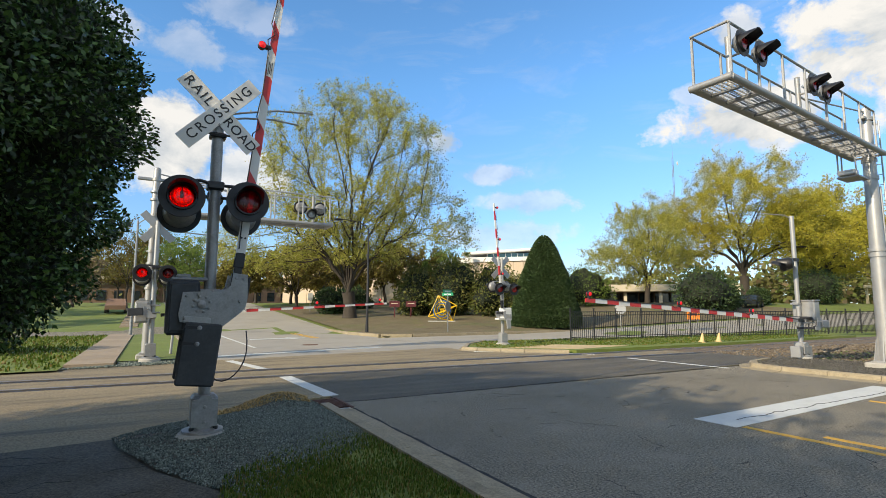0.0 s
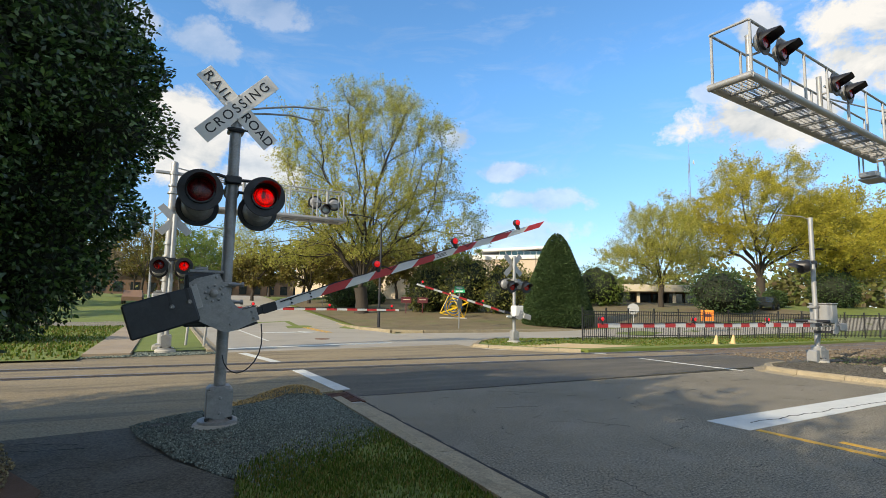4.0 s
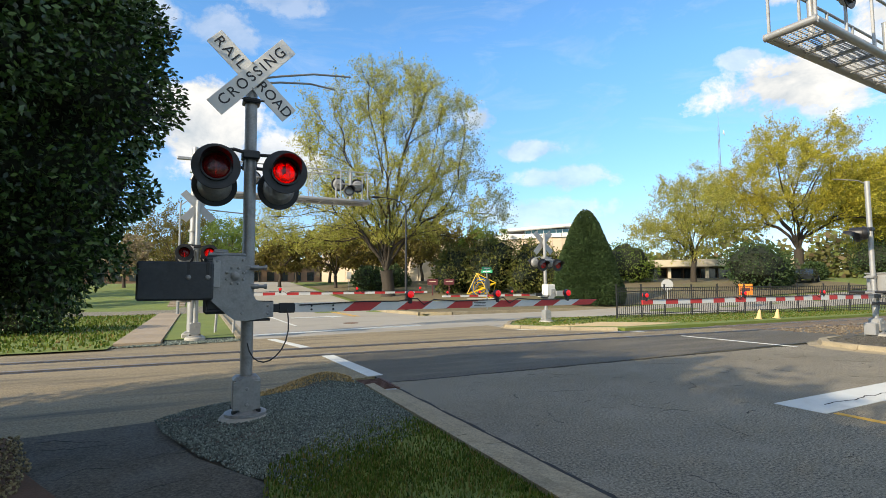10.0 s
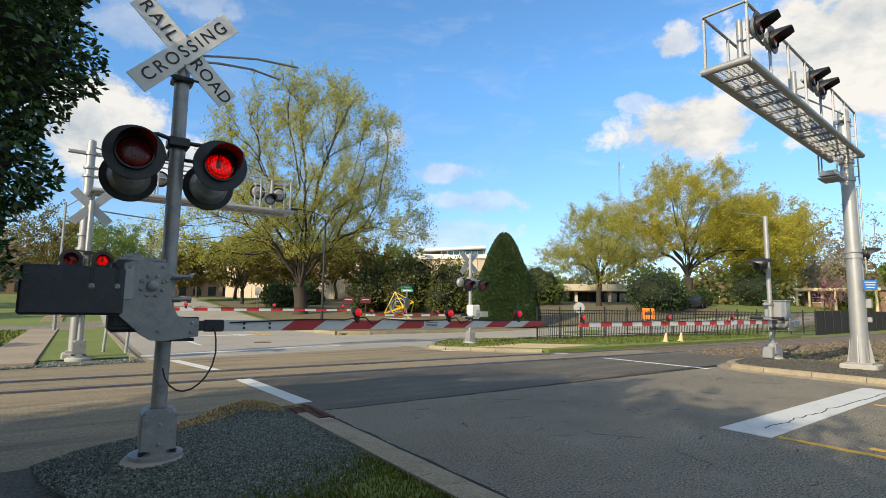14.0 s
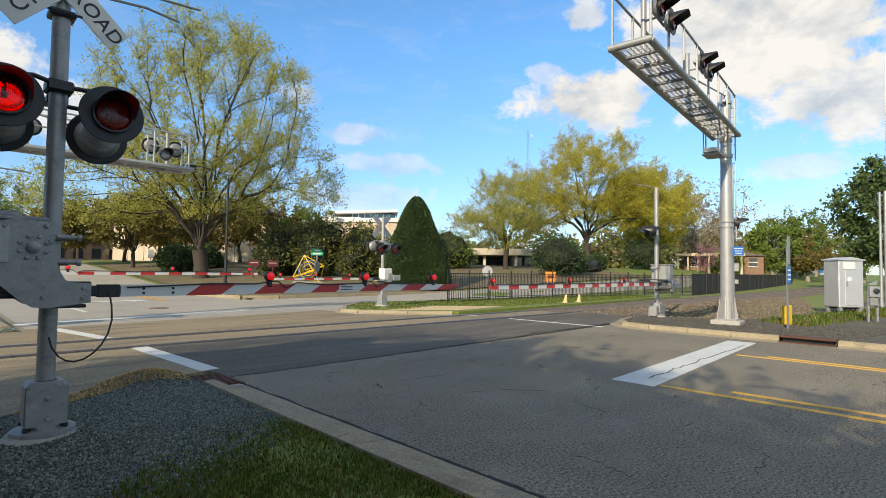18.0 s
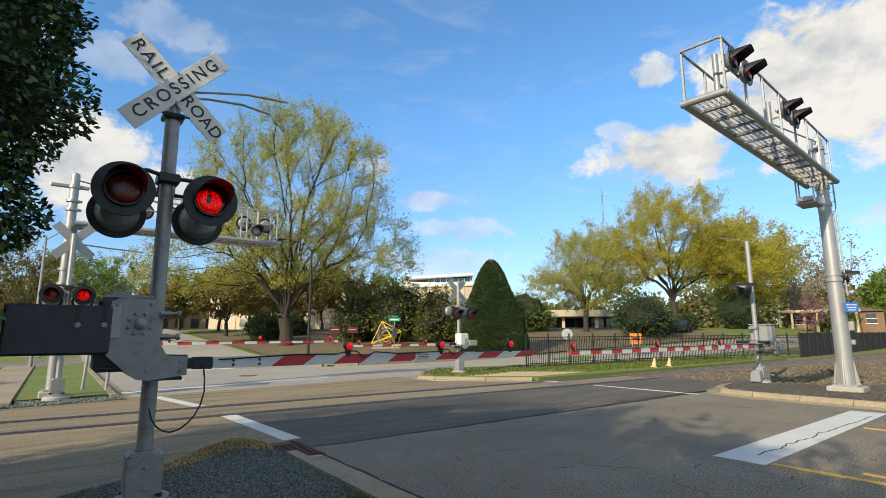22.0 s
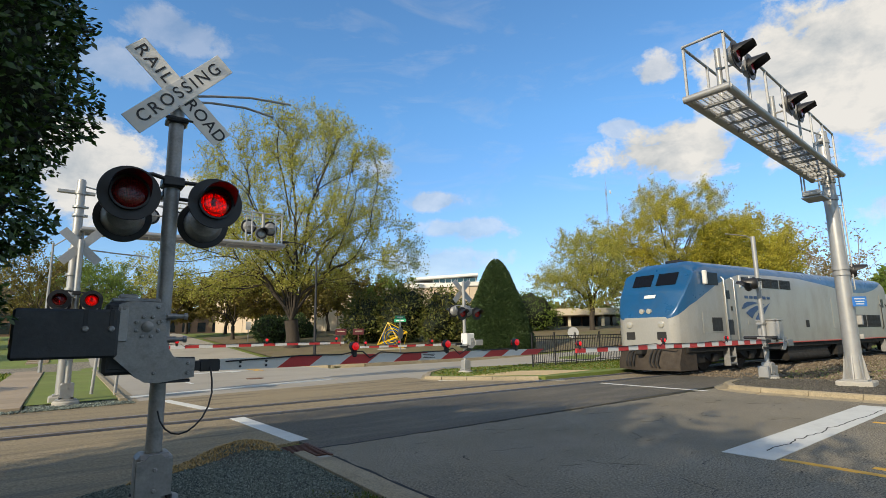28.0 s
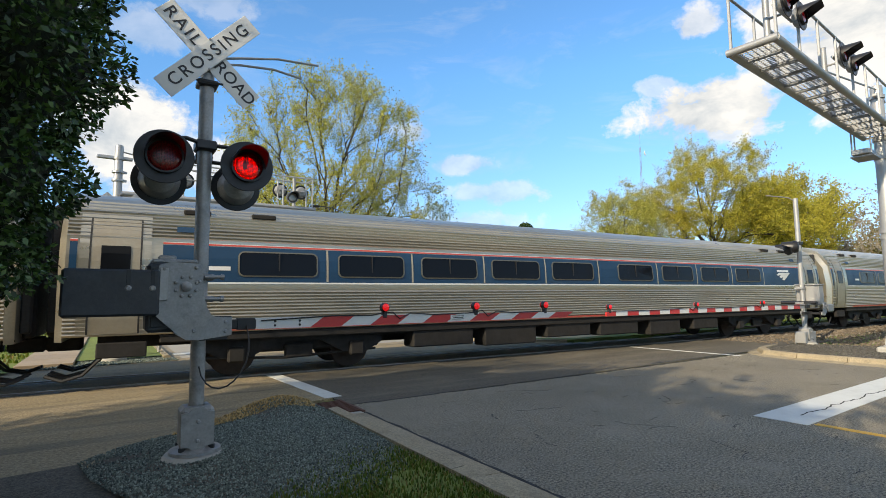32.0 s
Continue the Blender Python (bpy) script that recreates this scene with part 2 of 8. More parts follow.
# ---- materials ----
def material(name, base, rough=0.6, metal=0.0, var=0.15, scale=3.0, fine=40.0, bump=0.2, bump_scale=60.0, stain=None, stain_amount=0.3, stain_scale=1.2, emit=None, emit_strength=0.0, rnd=0.0, coat=0.0, stretch=(1, 1, 1), spec=0.5, grain=None):
    """A painted, metal or mineral surface: colour varied at two scales, stains, fine relief."""
    mt = bpy.data.materials.new(name)
    mt.use_nodes = True
    nt = mt.node_tree
    nt.nodes.clear()
    N, L = nt.nodes.new, nt.links.new
    out, bs = N("ShaderNodeOutputMaterial"), N("ShaderNodeBsdfPrincipled")
    L(bs.outputs[0], out.inputs[0])
    tc, mp = N("ShaderNodeTexCoord"), N("ShaderNodeMapping")
    L(tc.outputs["Object"], mp.inputs["Vector"])
    mp.inputs["Scale"].default_value = stretch

    def noise_fac(s, d=4.0, r=0.6):
        n = N("ShaderNodeTexNoise")
        n.inputs["Scale"].default_value, n.inputs["Detail"].default_value, n.inputs["Roughness"].default_value = s, d, r
        L(mp.outputs[0], n.inputs["Vector"])
        return n.outputs["Fac"]

    def mapped(fac, lo, hi, to_lo, to_hi):
        r = N("ShaderNodeMapRange")
        L(fac, r.inputs["Value"])
        for k, v in zip(("From Min", "From Max", "To Min", "To Max"), (lo, hi, to_lo, to_hi)):
            r.inputs[k].default_value = v
        return r.outputs[0]

    def mixed(fac, a, b, blend="MIX"):
        m = N("ShaderNodeMix")
        m.data_type, m.blend_type = "RGBA", blend
        for key, v in (("Factor", fac), ("A", a), ("B", b)):
            if isinstance(v, (int, float)):
                m.inputs[key].default_value = v
            elif isinstance(v, (tuple, list)):
                m.inputs[key].default_value = (*v[:3], 1)
            else:
                L(v, m.inputs[key])
        return m.outputs["Result"]

    lo, hi = [c * (1 - var) for c in base[:3]], [min(1, c * (1 + var)) for c in base[:3]]
    col = mixed(mapped(noise_fac(scale), 0.3, 0.7, 0, 1), lo, hi)
    col = mixed(0.5, col, mixed(mapped(noise_fac(fine, 3.0), 0.3, 0.7, 0, 1), lo, hi))
    if grain is not None:
        even = N("ShaderNodeMapping")
        L(tc.outputs["Object"], even.inputs["Vector"])
        gn = N("ShaderNodeTexNoise")
        gn.inputs["Scale"].default_value, gn.inputs["Detail"].default_value, gn.inputs["Roughness"].default_value = grain[0], 3.0, 0.85
        L(even.outputs[0], gn.inputs["Vector"])
        g = mapped(gn.outputs["Fac"], 0.36, 0.64, 1 - grain[1], 1 + grain[1])
        col = mixed(1.0, col, g, "MULTIPLY")
    if stain is not None:
        col = mixed(mapped(noise_fac(stain_scale, 6.0, 0.68), 0.5, 0.72, 0, stain_amount), col, stain)
    if rnd:
        oi = N("ShaderNodeObjectInfo")
        col = mixed(1.0, col, mixed(oi.outputs["Random"], [1 - rnd] * 3, [1 + rnd] * 3), "MULTIPLY")
    L(col, bs.inputs["Base Color"])
    L(mapped(noise_fac(scale * 2.3), 0.3, 0.7, max(0.03, rough - 0.1), min(1, rough + 0.1)), bs.inputs["Roughness"])
    bs.inputs["Metallic"].default_value, bs.inputs["Coat Weight"].default_value = metal, coat
    bs.inputs["Specular IOR Level"].default_value = spec
    if bump:
        bp = N("ShaderNodeBump")
        bp.inputs["Strength"].default_value, bp.inputs["Distance"].default_value = bump, 0.3 / bump_scale
        L(noise_fac(bump_scale, 5.0), bp.inputs["Height"])
        L(bp.outputs[0], bs.inputs["Normal"])
    if emit:
        bs.inputs["Emission Color"].default_value = (*emit, 1)
        bs.inputs["Emission Strength"].default_value = emit_strength
    return mt


def leaf_material(name, colours, rough=0.55, through=0.35, gloss=0.4):
    """Leaves that differ from one to the next and let light through."""
    mt = bpy.data.materials.new(name)
    mt.use_nodes = True
    nt = mt.node_tree
    nt.nodes.clear()
    N, L = nt.nodes.new, nt.links.new
    out, bs, tr, mx = N("ShaderNodeOutputMaterial"), N("ShaderNodeBsdfPrincipled"), N("ShaderNodeBsdfTranslucent"), N("ShaderNodeMixShader")
    geo, ramp = N("ShaderNodeNewGeometry"), N("ShaderNodeValToRGB")
    els = ramp.color_ramp.elements
    while len(els) < len(colours):
        els.new(0.5)
    for i, c in enumerate(colours):
        els[i].position, els[i].color = i / max(1, len(colours) - 1), (*c, 1)
    L(geo.outputs["Random Per Island"], ramp.inputs[0])
    L(ramp.outputs[0], bs.inputs["Base Color"])
    L(ramp.outputs[0], tr.inputs["Color"])
    bs.inputs["Roughness"].default_value = rough
    bs.inputs["Specular IOR Level"].default_value = gloss
    mx.inputs[0].default_value = through
    L(bs.outputs[0], mx.inputs[1])
    L(tr.outputs[0], mx.inputs[2])
    L(mx.outputs[0], out.inputs[0])
    return mt


def glass_material(name, tint=(0.05, 0.07, 0.08), rough=0.06, shine=0.8):
    mt = material(name, tint, rough, 0.0, 0.1, 0.8, 5.0, 0.0)
    mt.node_tree.nodes["Principled BSDF"].inputs["Specular IOR Level"].default_value = shine
    return mt


GALV = material("galvanised_steel", (0.36, 0.355, 0.34), 0.42, 0.7, 0.14, 5, 60, 0.1, 90, (0.33, 0.34, 0.36), 0.35, 3)
SILVER = material("silver_paint", (0.33, 0.33, 0.325), 0.45, 0.4, 0.12, 4, 50, 0.12, 70, (0.3, 0.3, 0.3), 0.4, 2.5)
GREY = material("grey_paint", (0.27, 0.272, 0.27), 0.46, 0.35, 0.22, 6, 45, 0.2, 60, (0.1, 0.104, 0.108), 0.65, 5)
DARKPLATE = material("weathered_dark_paint", (0.034, 0.038, 0.043), 0.5, 0.15, 0.25, 4, 30, 0.2, 50, (0.1, 0.11, 0.12), 0.4, 2.4)
BLACK = material("black_paint", (0.012, 0.012, 0.014), 0.45, 0.0, 0.2, 6, 60, 0.1, 80)
RUBBER = material("black_rubber", (0.016, 0.016, 0.017), 0.7, 0.0, 0.2, 8, 50, 0.1, 90)
WHITE = material("white_sheeting", (0.62, 0.62, 0.6), 0.4, 0.0, 0.05, 3, 30, 0.04, 60, (0.45, 0.44, 0.4), 0.25, 2.5)
RED = material("red_sheeting", (0.5, 0.03, 0.03), 0.4, 0.0, 0.12, 4, 40, 0.05, 60, (0.3, 0.03, 0.03), 0.3, 4)
REDLENS = material("red_lens", (0.28, 0.008, 0.01), 0.2, 0.0, 0.2, 30, 90, 0.5, 70, coat=0.4)
GLOW = material("glowing_red_lamp", (0.6, 0.02, 0.02), 0.5, 0.0, 0.1, 30, 90, 0.0, 70, emit=(1.0, 0.012, 0.006), emit_strength=1.5)


def clear_lens():
    """Red moulded glass with a honeycomb of cells, half see-through."""
    mt = material("clear_red_lens", (0.16, 0.006, 0.008), 0.2, 0.0, 0.2, 30, 90, 0.5, 70, coat=0.3)
    nt = mt.node_tree
    N, L = nt.nodes.new, nt.links.new
    bs, out = nt.nodes["Principled BSDF"], nt.nodes["Material Output"]
    tc, vo, mr, tr, mx = N("ShaderNodeTexCoord"), N("ShaderNodeTexVoronoi"), N("ShaderNodeMapRange"), N("ShaderNodeBsdfTransparent"), N("ShaderNodeMixShader")
    vo.inputs["Scale"].default_value, vo.inputs["Randomness"].default_value = 75.0, 0.25
    L(tc.outputs["Object"], vo.inputs["Vector"])
    L(vo.outputs["Distance"], mr.inputs["Value"])
    mr.inputs["From Max"].default_value, mr.inputs["To Min"].default_value, mr.inputs["To Max"].default_value = 0.6, 0.05, 0.95
    tr.inputs["Color"].default_value = (0.9, 0.06, 0.05, 1)
    L(mr.outputs[0], mx.inputs[0])
    L(tr.outputs[0], mx.inputs[1])
    L(bs.outputs[0], mx.inputs[2])
    L(mx.outputs[0], out.inputs[0])
    return mt


CLEARLENS = clear_lens()
SMALLRED = material("lit_red_marker", (0.55, 0.02, 0.03), 0.25, 0.0, 0.1, 30, 90, 0.3, 70, emit=(1.0, 0.01, 0.01), emit_strength=0.35)
CONCRETE = material("concrete", (0.36, 0.345, 0.31), 0.85, 0.0, 0.14, 1.5, 60, 0.35, 120, (0.2, 0.19, 0.17), 0.5, 1.2)
KERBSTONE = material("weathered_kerb_concrete", (0.285, 0.235, 0.155), 0.88, 0.0, 0.2, 1.2, 70, 0.5, 90, (0.13, 0.11, 0.075), 0.65, 1.9, grain=(40, 0.3))
ASPHALT = material("worn_asphalt", (0.172, 0.15, 0.109), 0.86, 0.0, 0.34, 0.35, 30, 1.0, 70, (0.22, 0.195, 0.15), 0.7, 2.2, grain=(40, 0.95))
DARKASPHALT = material("fresh_asphalt", (0.088, 0.077, 0.057), 0.8, 0.0, 0.4, 0.3, 60, 0.9, 90, (0.17, 0.145, 0.105), 0.8, 0.6, grain=(24, 0.65), stretch=(0.35, 1.6, 1))
TANASPHALT = material("dusty_asphalt", (0.225, 0.178, 0.108), 0.88, 0.0, 0.3, 0.5, 60, 0.9, 90, (0.055, 0.049, 0.041), 0.9, 1.1, grain=(26, 0.4), stretch=(0.22, 1.8, 1))
PALEROAD = material("pale_road", (0.31, 0.285, 0.24), 0.88, 0.0, 0.12, 0.3, 120, 0.5, 150, (0.17, 0.16, 0.145), 0.4, 0.4)
WALKASPHALT = material("path_asphalt", (0.07, 0.061, 0.044), 0.88, 0.0, 0.4, 0.8, 60, 1.0, 90, (0.125, 0.11, 0.088), 0.6, 1.0, grain=(30, 0.6))
PAINTWHITE = material("road_paint_white", (0.54, 0.55, 0.52), 0.7, 0.0, 0.08, 2, 80, 0.5, 150, (0.35, 0.34, 0.32), 0.4, 2.2)
PAINTYELLOW = material("road_paint_yellow", (0.6, 0.34, 0.045), 0.7, 0.0, 0.12, 2, 80, 0.5, 150, (0.25, 0.2, 0.1), 0.5, 3)
CRACK = material("tar_crack", (0.02, 0.02, 0.02), 0.9, 0.0, 0.2)
RAIL = material("rail_steel", (0.3, 0.27, 0.25), 0.4, 0.8, 0.2, 5, 60, 0.15, 80, (0.16, 0.08, 0.05), 0.5, 4)
RUST = material("rusty_steel", (0.15, 0.075, 0.045), 0.8, 0.3, 0.25, 5, 60, 0.3, 80)
GRATE = material("rust_grate", (0.11, 0.05, 0.035), 0.75, 0.4, 0.25, 6, 60, 0.3, 80)
TIMBER = material("sleeper_timber", (0.1, 0.08, 0.065), 0.9, 0.0, 0.2, 3, 40, 0.4, 60)
SOIL = material("brown_mulch", (0.12, 0.06, 0.032), 0.95, 0.0, 0.3, 3, 50, 0.8, 60)
MULCHBED = material("leaf_litter", (0.14, 0.11, 0.06), 0.95, 0.0, 0.35, 0.8, 18, 0.8, 30, (0.1, 0.125, 0.033), 0.8, 0.3)
STONEGREY = material("blue_grey_stone", (0.15, 0.17, 0.175), 0.85, 0.0, 0.25, 8, 60, 0.3, 90, rnd=0.0)
BALLASTM = material("tan_ballast", (0.13, 0.1, 0.07), 0.92, 0.0, 0.25, 1.0, 12, 0.9, 14, (0.12, 0.085, 0.06), 0.5, 0.6)
GRASSGROUND = material("grass_ground", (0.125, 0.165, 0.03), 0.95, 0.0, 0.3, 0.6, 22, 0.9, 40, (0.18, 0.175, 0.05), 0.5, 0.25)
BARK = material("bark", (0.042, 0.033, 0.025), 0.92, 0.0, 0.25, 4, 30, 0.9, 22, stretch=(1, 1, 0.25))
GREYBARK = material("grey_bark", (0.24, 0.215, 0.185), 0.92, 0.0, 0.2, 4, 30, 0.8, 22, stretch=(1, 1, 0.25))
BLADE = leaf_material("grass_blade", [(0.04, 0.075, 0.01), (0.075, 0.125, 0.015), (0.115, 0.155, 0.022), (0.2, 0.14, 0.05)], 0.6, 0.3, 0.2)


# ---- ground, roads, track ----
def track_y(x):
    """Centre line of the track."""
    return 13.0 - 0.05 * x + (0.00085 * (x - 24) ** 2 if x > 24 else 0.0)


def track_turn(x):
    return math.degrees(math.atan(-0.05 + (0.0017 * (x - 24) if x > 24 else 0.0)))


def rise(x, y):
    """Height of the open ground: level at the crossing, climbing gently into the park."""
    s = max(0.0, 0.55 * x + 0.84 * y - 33.5)
    k = min(1.0, max(0.0, (y - 15 - 0.02 * max(0, x - 20)) / 14))
    return min(2.3, 0.07 * s) * k


def sheet(name, poly_or_grid, mat, fn, label, category, lift=0.0, kind="structure"):
    xs, ys = poly_or_grid
    b = Build()
    b.v = [(x, y, fn(x, y) + lift) for y in ys for x in xs]
    n = len(xs)
    b.f = [(j * n + i, j * n + i + 1, (j + 1) * n + i + 1, (j + 1) * n + i) for j in range(len(ys) - 1) for i in range(n - 1)]
    return tagged(part(name, b, mat), label, category, kind=kind)


def spread(lo, hi, step):
    n = max(1, round((hi - lo) / step))
    return [lo + (hi - lo) * i / n for i in range(n + 1)]


GX = [-3000, -1200, -500, -250] + spread(-120, 150, 5) + [200, 300, 500, 900, 1600, 3000]
GY = [-3000, -1200, -400, -120] + spread(-60, 180, 5) + [240, 340, 500, 900, 1600, 3000]
sheet("ground", (GX, GY), GRASSGROUND, rise, "spring grass sheet with dry patches reaching the horizon", "grass", -0.035)


def flat(name, poly, mat, top, label, category, thick=0.12, parent=None):
    b = Build().slab(poly, top - thick, top)
    ob = part(name, b, mat, parent, smooth=0)
    return ob if parent is not None else tagged(ob, label, category, kind="structure")


def draped(name, x0, x1, y0, y1, mat, lift, label, category, step=3.0):
    return sheet(name, (spread(x0, x1, step), spread(y0, y1, step)), mat, rise, label, category, lift)


road_near = flat("road", [(2.7, -60), (14.72, -60), (14.72, 7.0), (15.2, 8.0), (2.7, 8.0)], ASPHALT, 0.0, "worn grey asphalt road with hairline cracks", "road")
pad = flat("road_crossing", [(3.15, 8.0), (21.0, 8.3), (21.0, track_y(21) - 0.86), (3.15, track_y(3.15) - 0.86)], DARKASPHALT, 0.003, "dark patched asphalt up to the near rail", "road")
pad_left = flat("road_crossing_side", [(-14, 6.6), (-0.2, 6.75), (0.6, 7.55), (2.0, 8.55), (3.15, 8.7), (3.15, track_y(3.15) - 0.86), (-14, track_y(-14) - 0.86)], TANASPHALT, 0.002, "dusty streaked asphalt over the crossing", "road")
pad_mid = flat("road_crossing_middle", [(-14, track_y(-14) - 0.64), (18.0, track_y(18) - 0.64), (18.0, track_y(18) + 0.64), (-14, track_y(-14) + 0.64)], TANASPHALT, 0.002, "dusty asphalt panel between the rails", "road")
pad_far = flat("road_crossing_far", [(-14, track_y(-14) + 0.86), (18.0, track_y(18) + 0.86), (14, 13.2), (11.0, 16.2), (11.0, 18.0), (1.4, 16.9), (-14, 15.2)], TANASPHALT, 0.001, "dusty asphalt beyond the far rail", "road")
draped("road_far", 1.45, 11.2, 16.95, 160, PALEROAD, 0.0, "sunlit pale road going on into the park", "road")
draped("road_side", 11.2, 90, 19.8, 25.6, PALEROAD, 0.002, "sunlit pale side street", "road")
draped("road_left", -90, 1.45, 35.0, 43.0, ASPHALT, 0.0, "grey side road in tree shade", "road")
flat("road_apron", [(11.2, 16.3), (13, 18.4), (15, 19.8), (11.2, 19.8)], PALEROAD, 0.0005, "pale road corner", "road")


def stripe(name, poly, mat, z=0.006, parent=None, label=""):
    b = Build().slab(poly, z - 0.006, z)
    return part(name, b, mat, parent, label, smooth=0)


def line_poly(x0, y0, x1, y1, w):
    d = Vector((x1 - x0, y1 - y0)).normalized() * (w / 2)
    return [(x0 - d.y, y0 + d.x), (x0 + d.y, y0 - d.x), (x1 + d.y, y1 - d.x), (x1 - d.y, y1 + d.x)]


stripe("stop_line", [(7.4, 3.43), (13.95, 3.7), (13.88, 4.3), (7.38, 4.08)], PAINTWHITE, 0.008, road_near, "cracked white stop line")
for x, y in ((7.55, 3.4), (7.9, 2.55), (11.62, 3.5), (11.85, 3.0)):
    stripe("centre_line", line_poly(x, y, x + 0.35, -40, 0.11), PAINTYELLOW, 0.006, road_near, "worn double yellow line")
stripe("edge_line", line_poly(3.18, 8.75, 3.02, track_y(3.0) - 0.9, 0.3), PAINTWHITE, 0.008, pad)
stripe("edge_line", line_poly(2.85, track_y(2.9) + 0.95, 2.3, 16.6, 0.26), PAINTWHITE, 0.008, pad_far)
stripe("edge_line", line_poly(14.3, 7.8, 14.15, 11.2, 0.13), PAINTWHITE, 0.008, pad)
stripe("edge_line", line_poly(11.0, 15.85, 14.2, 12.75, 0.16), PAINTWHITE, 0.008, pad_far)
far_marks = flat("road_markings", line_poly(1.6, 18.2, 8.6, 19.55, 0.42), PAINTWHITE, 0.012, "white stop line on the far road", "road marking", 0.02)
for a in ((3.9, 21.5, 3.6, 36, 0.12), (7.9, 27, 7.9, 60, 0.12), (8.15, 27, 8.15, 60, 0.12)):
    q = line_poly(*a)
    stripe("lane_line", q, PAINTYELLOW if a[0] > 7 else PAINTWHITE, 0.016, far_marks)
stripe("turn_arrow", [(4.6, 27.0), (6.6, 27.2), (6.6, 26.7), (7.6, 27.5), (6.6, 28.3), (6.6, 27.8), (4.6, 27.6)], PAINTWHITE, 0.016, far_marks)
flat("manhole", [(6.4 + 0.35 * math.cos(k), 22.3 + 0.35 * math.sin(k)) for k in np.arange(0, 6.28, 0.4)], RUST, 0.012, "round dark manhole cover in the far road", "manhole")

# hairline cracks and the tarred joint along the gutter
crack_rng = random.Random(7)


def crack(x, y, turn, n, step, w, mat=CRACK, parent=road_near, z=0.0022):
    b = Build()
    pts = [(x, y)]
    for i in range(n):
        turn += crack_rng.uniform(-0.15, 0.15)
        jag = turn + crack_rng.uniform(-0.9, 0.9)
        x, y = x + step * 0.6 * math.cos(jag), y + step * 0.6 * math.sin(jag)
        pts.append((x, y))
    for i in range(len(pts) - 1):
        b.slab(line_poly(*pts[i], *pts[i + 1], w * crack_rng.uniform(0.1, 0.7)), z - 0.003, z)
    part("crack", b, mat, parent, smooth=0)


for a in ((5.0, 6.2, 0.2, 9, 0.16, 0.012), (6.5, 7.1, 2.6, 8, 0.15, 0.014), (5.4, 3.2, 0.9, 10, 0.15, 0.01), (8.7, 6.2, 0.3, 11, 0.2, 0.014), (10.2, 5.4, 1.2, 9, 0.18, 0.012), (4.2, 4.6, 1.5, 7, 0.14, 0.01),
          (6.8, 1.6, 0.4, 9, 0.16, 0.012), (12, 6.7, 0.1, 8, 0.2, 0.014), (4.0, 2.2, 1.2, 12, 0.1, 0.01), (4.8, 1.5, 0.3, 12, 0.1, 0.01), (7.2, 5.2, 0.6, 16, 0.1, 0.012), (9.4, 7.2, 2.9, 14, 0.12, 0.012), (6.0, 4.3, 2.4, 14, 0.1, 0.01), (10.8, 6.6, 0.9, 12, 0.12, 0.012), (13.0, 5.4, 2.0, 12, 0.12, 0.012)):
    crack(*a)
b = Build()
line = [(7.9 + 0.14 * k, 3.72 + 0.012 * k * 0.14 + 0.07 * noise.noise(Vector((k * 0.31, 4, 0))) + 0.05 * noise.noise(Vector((k * 1.3, 9, 0)))) for k in range(40)]
for p, q in zip(line, line[1:]):
    b.slab(line_poly(*p, *q, 0.018), 0.006, 0.0105)
part("crack", b, CRACK, road_near, "crack along the stop line", smooth=0)
for k in range(70):
    crack(crack_rng.uniform(3.6, 14), crack_rng.uniform(0.5, 7.8), crack_rng.uniform(-0.3, 0.5), crack_rng.randint(3, 8), 0.07, 0.016)
b = Build()
edge = [(3.125 + 0.018 * noise.noise(Vector((0, yy * 1.7, 3))), 3.165 + 0.03 * noise.noise(Vector((5, yy * 2.3, 0))) + 0.02 * noise.noise(Vector((9, yy * 9, 0))), yy) for yy in spread(-12.0, 7.95, 0.07)]
b.rings([[(x0, yy, -0.002), (x1, yy, -0.002), (x1, yy, 0.008), (x0, yy, 0.008)] for x0, x1, yy in edge])
part("gutter_joint", b, CRACK, road_near, "dark tarred joint beside the gutter", smooth=0)
b = Build()
xx = 3.2
while xx < 15.0:
    b.slab(line_poly(xx, 8.0 + crack_rng.uniform(-0.03, 0.03), xx + 0.4, 8.0 + crack_rng.uniform(-0.03, 0.03), 0.035), 0.0, 0.0045)
    xx += 0.38
part("patch_joint", b, CRACK, road_near, smooth=0)

# kerbs with gutter, in lengths
def kerb_run(pts, side, name="kerb", label="weathered concrete kerb and gutter", gutter=0.45, high=0.14, length=3.05):
    """Kerb lengths along points; side +1: the road lies to the right of the way."""
    root = thing(name, label, "kerb", kind="structure")
    sect = [(-0.16, -0.15), (-0.16, high), (-0.02, high + 0.005), (0.02, high - 0.02), (0.05, 0.035), (0.08, 0.022), (gutter, 0.004), (gutter, -0.15)]
    path, run = [Vector((*p, 0)) for p in pts], 0.0
    for a, c in zip(path, path[1:]):
        d = (c - a)
        n = max(1, round(d.length / length))
        u = d.normalized()
        o = Vector((u.y, -u.x, 0)) * side
        for i in range(n):
            p, q = a + d * (i / n) + u * 0.006, a + d * ((i + 1) / n) - u * 0.006
            bb = Build()
            rings = [[e + o * s + Vector((0, 0, z)) for s, z in sect] for e in (p, q)]
            bb.rings(rings if side < 0 else [r[::-1] for r in rings])
            part("kerb_length", bb, KERBSTONE, root, smooth=20)
    return root


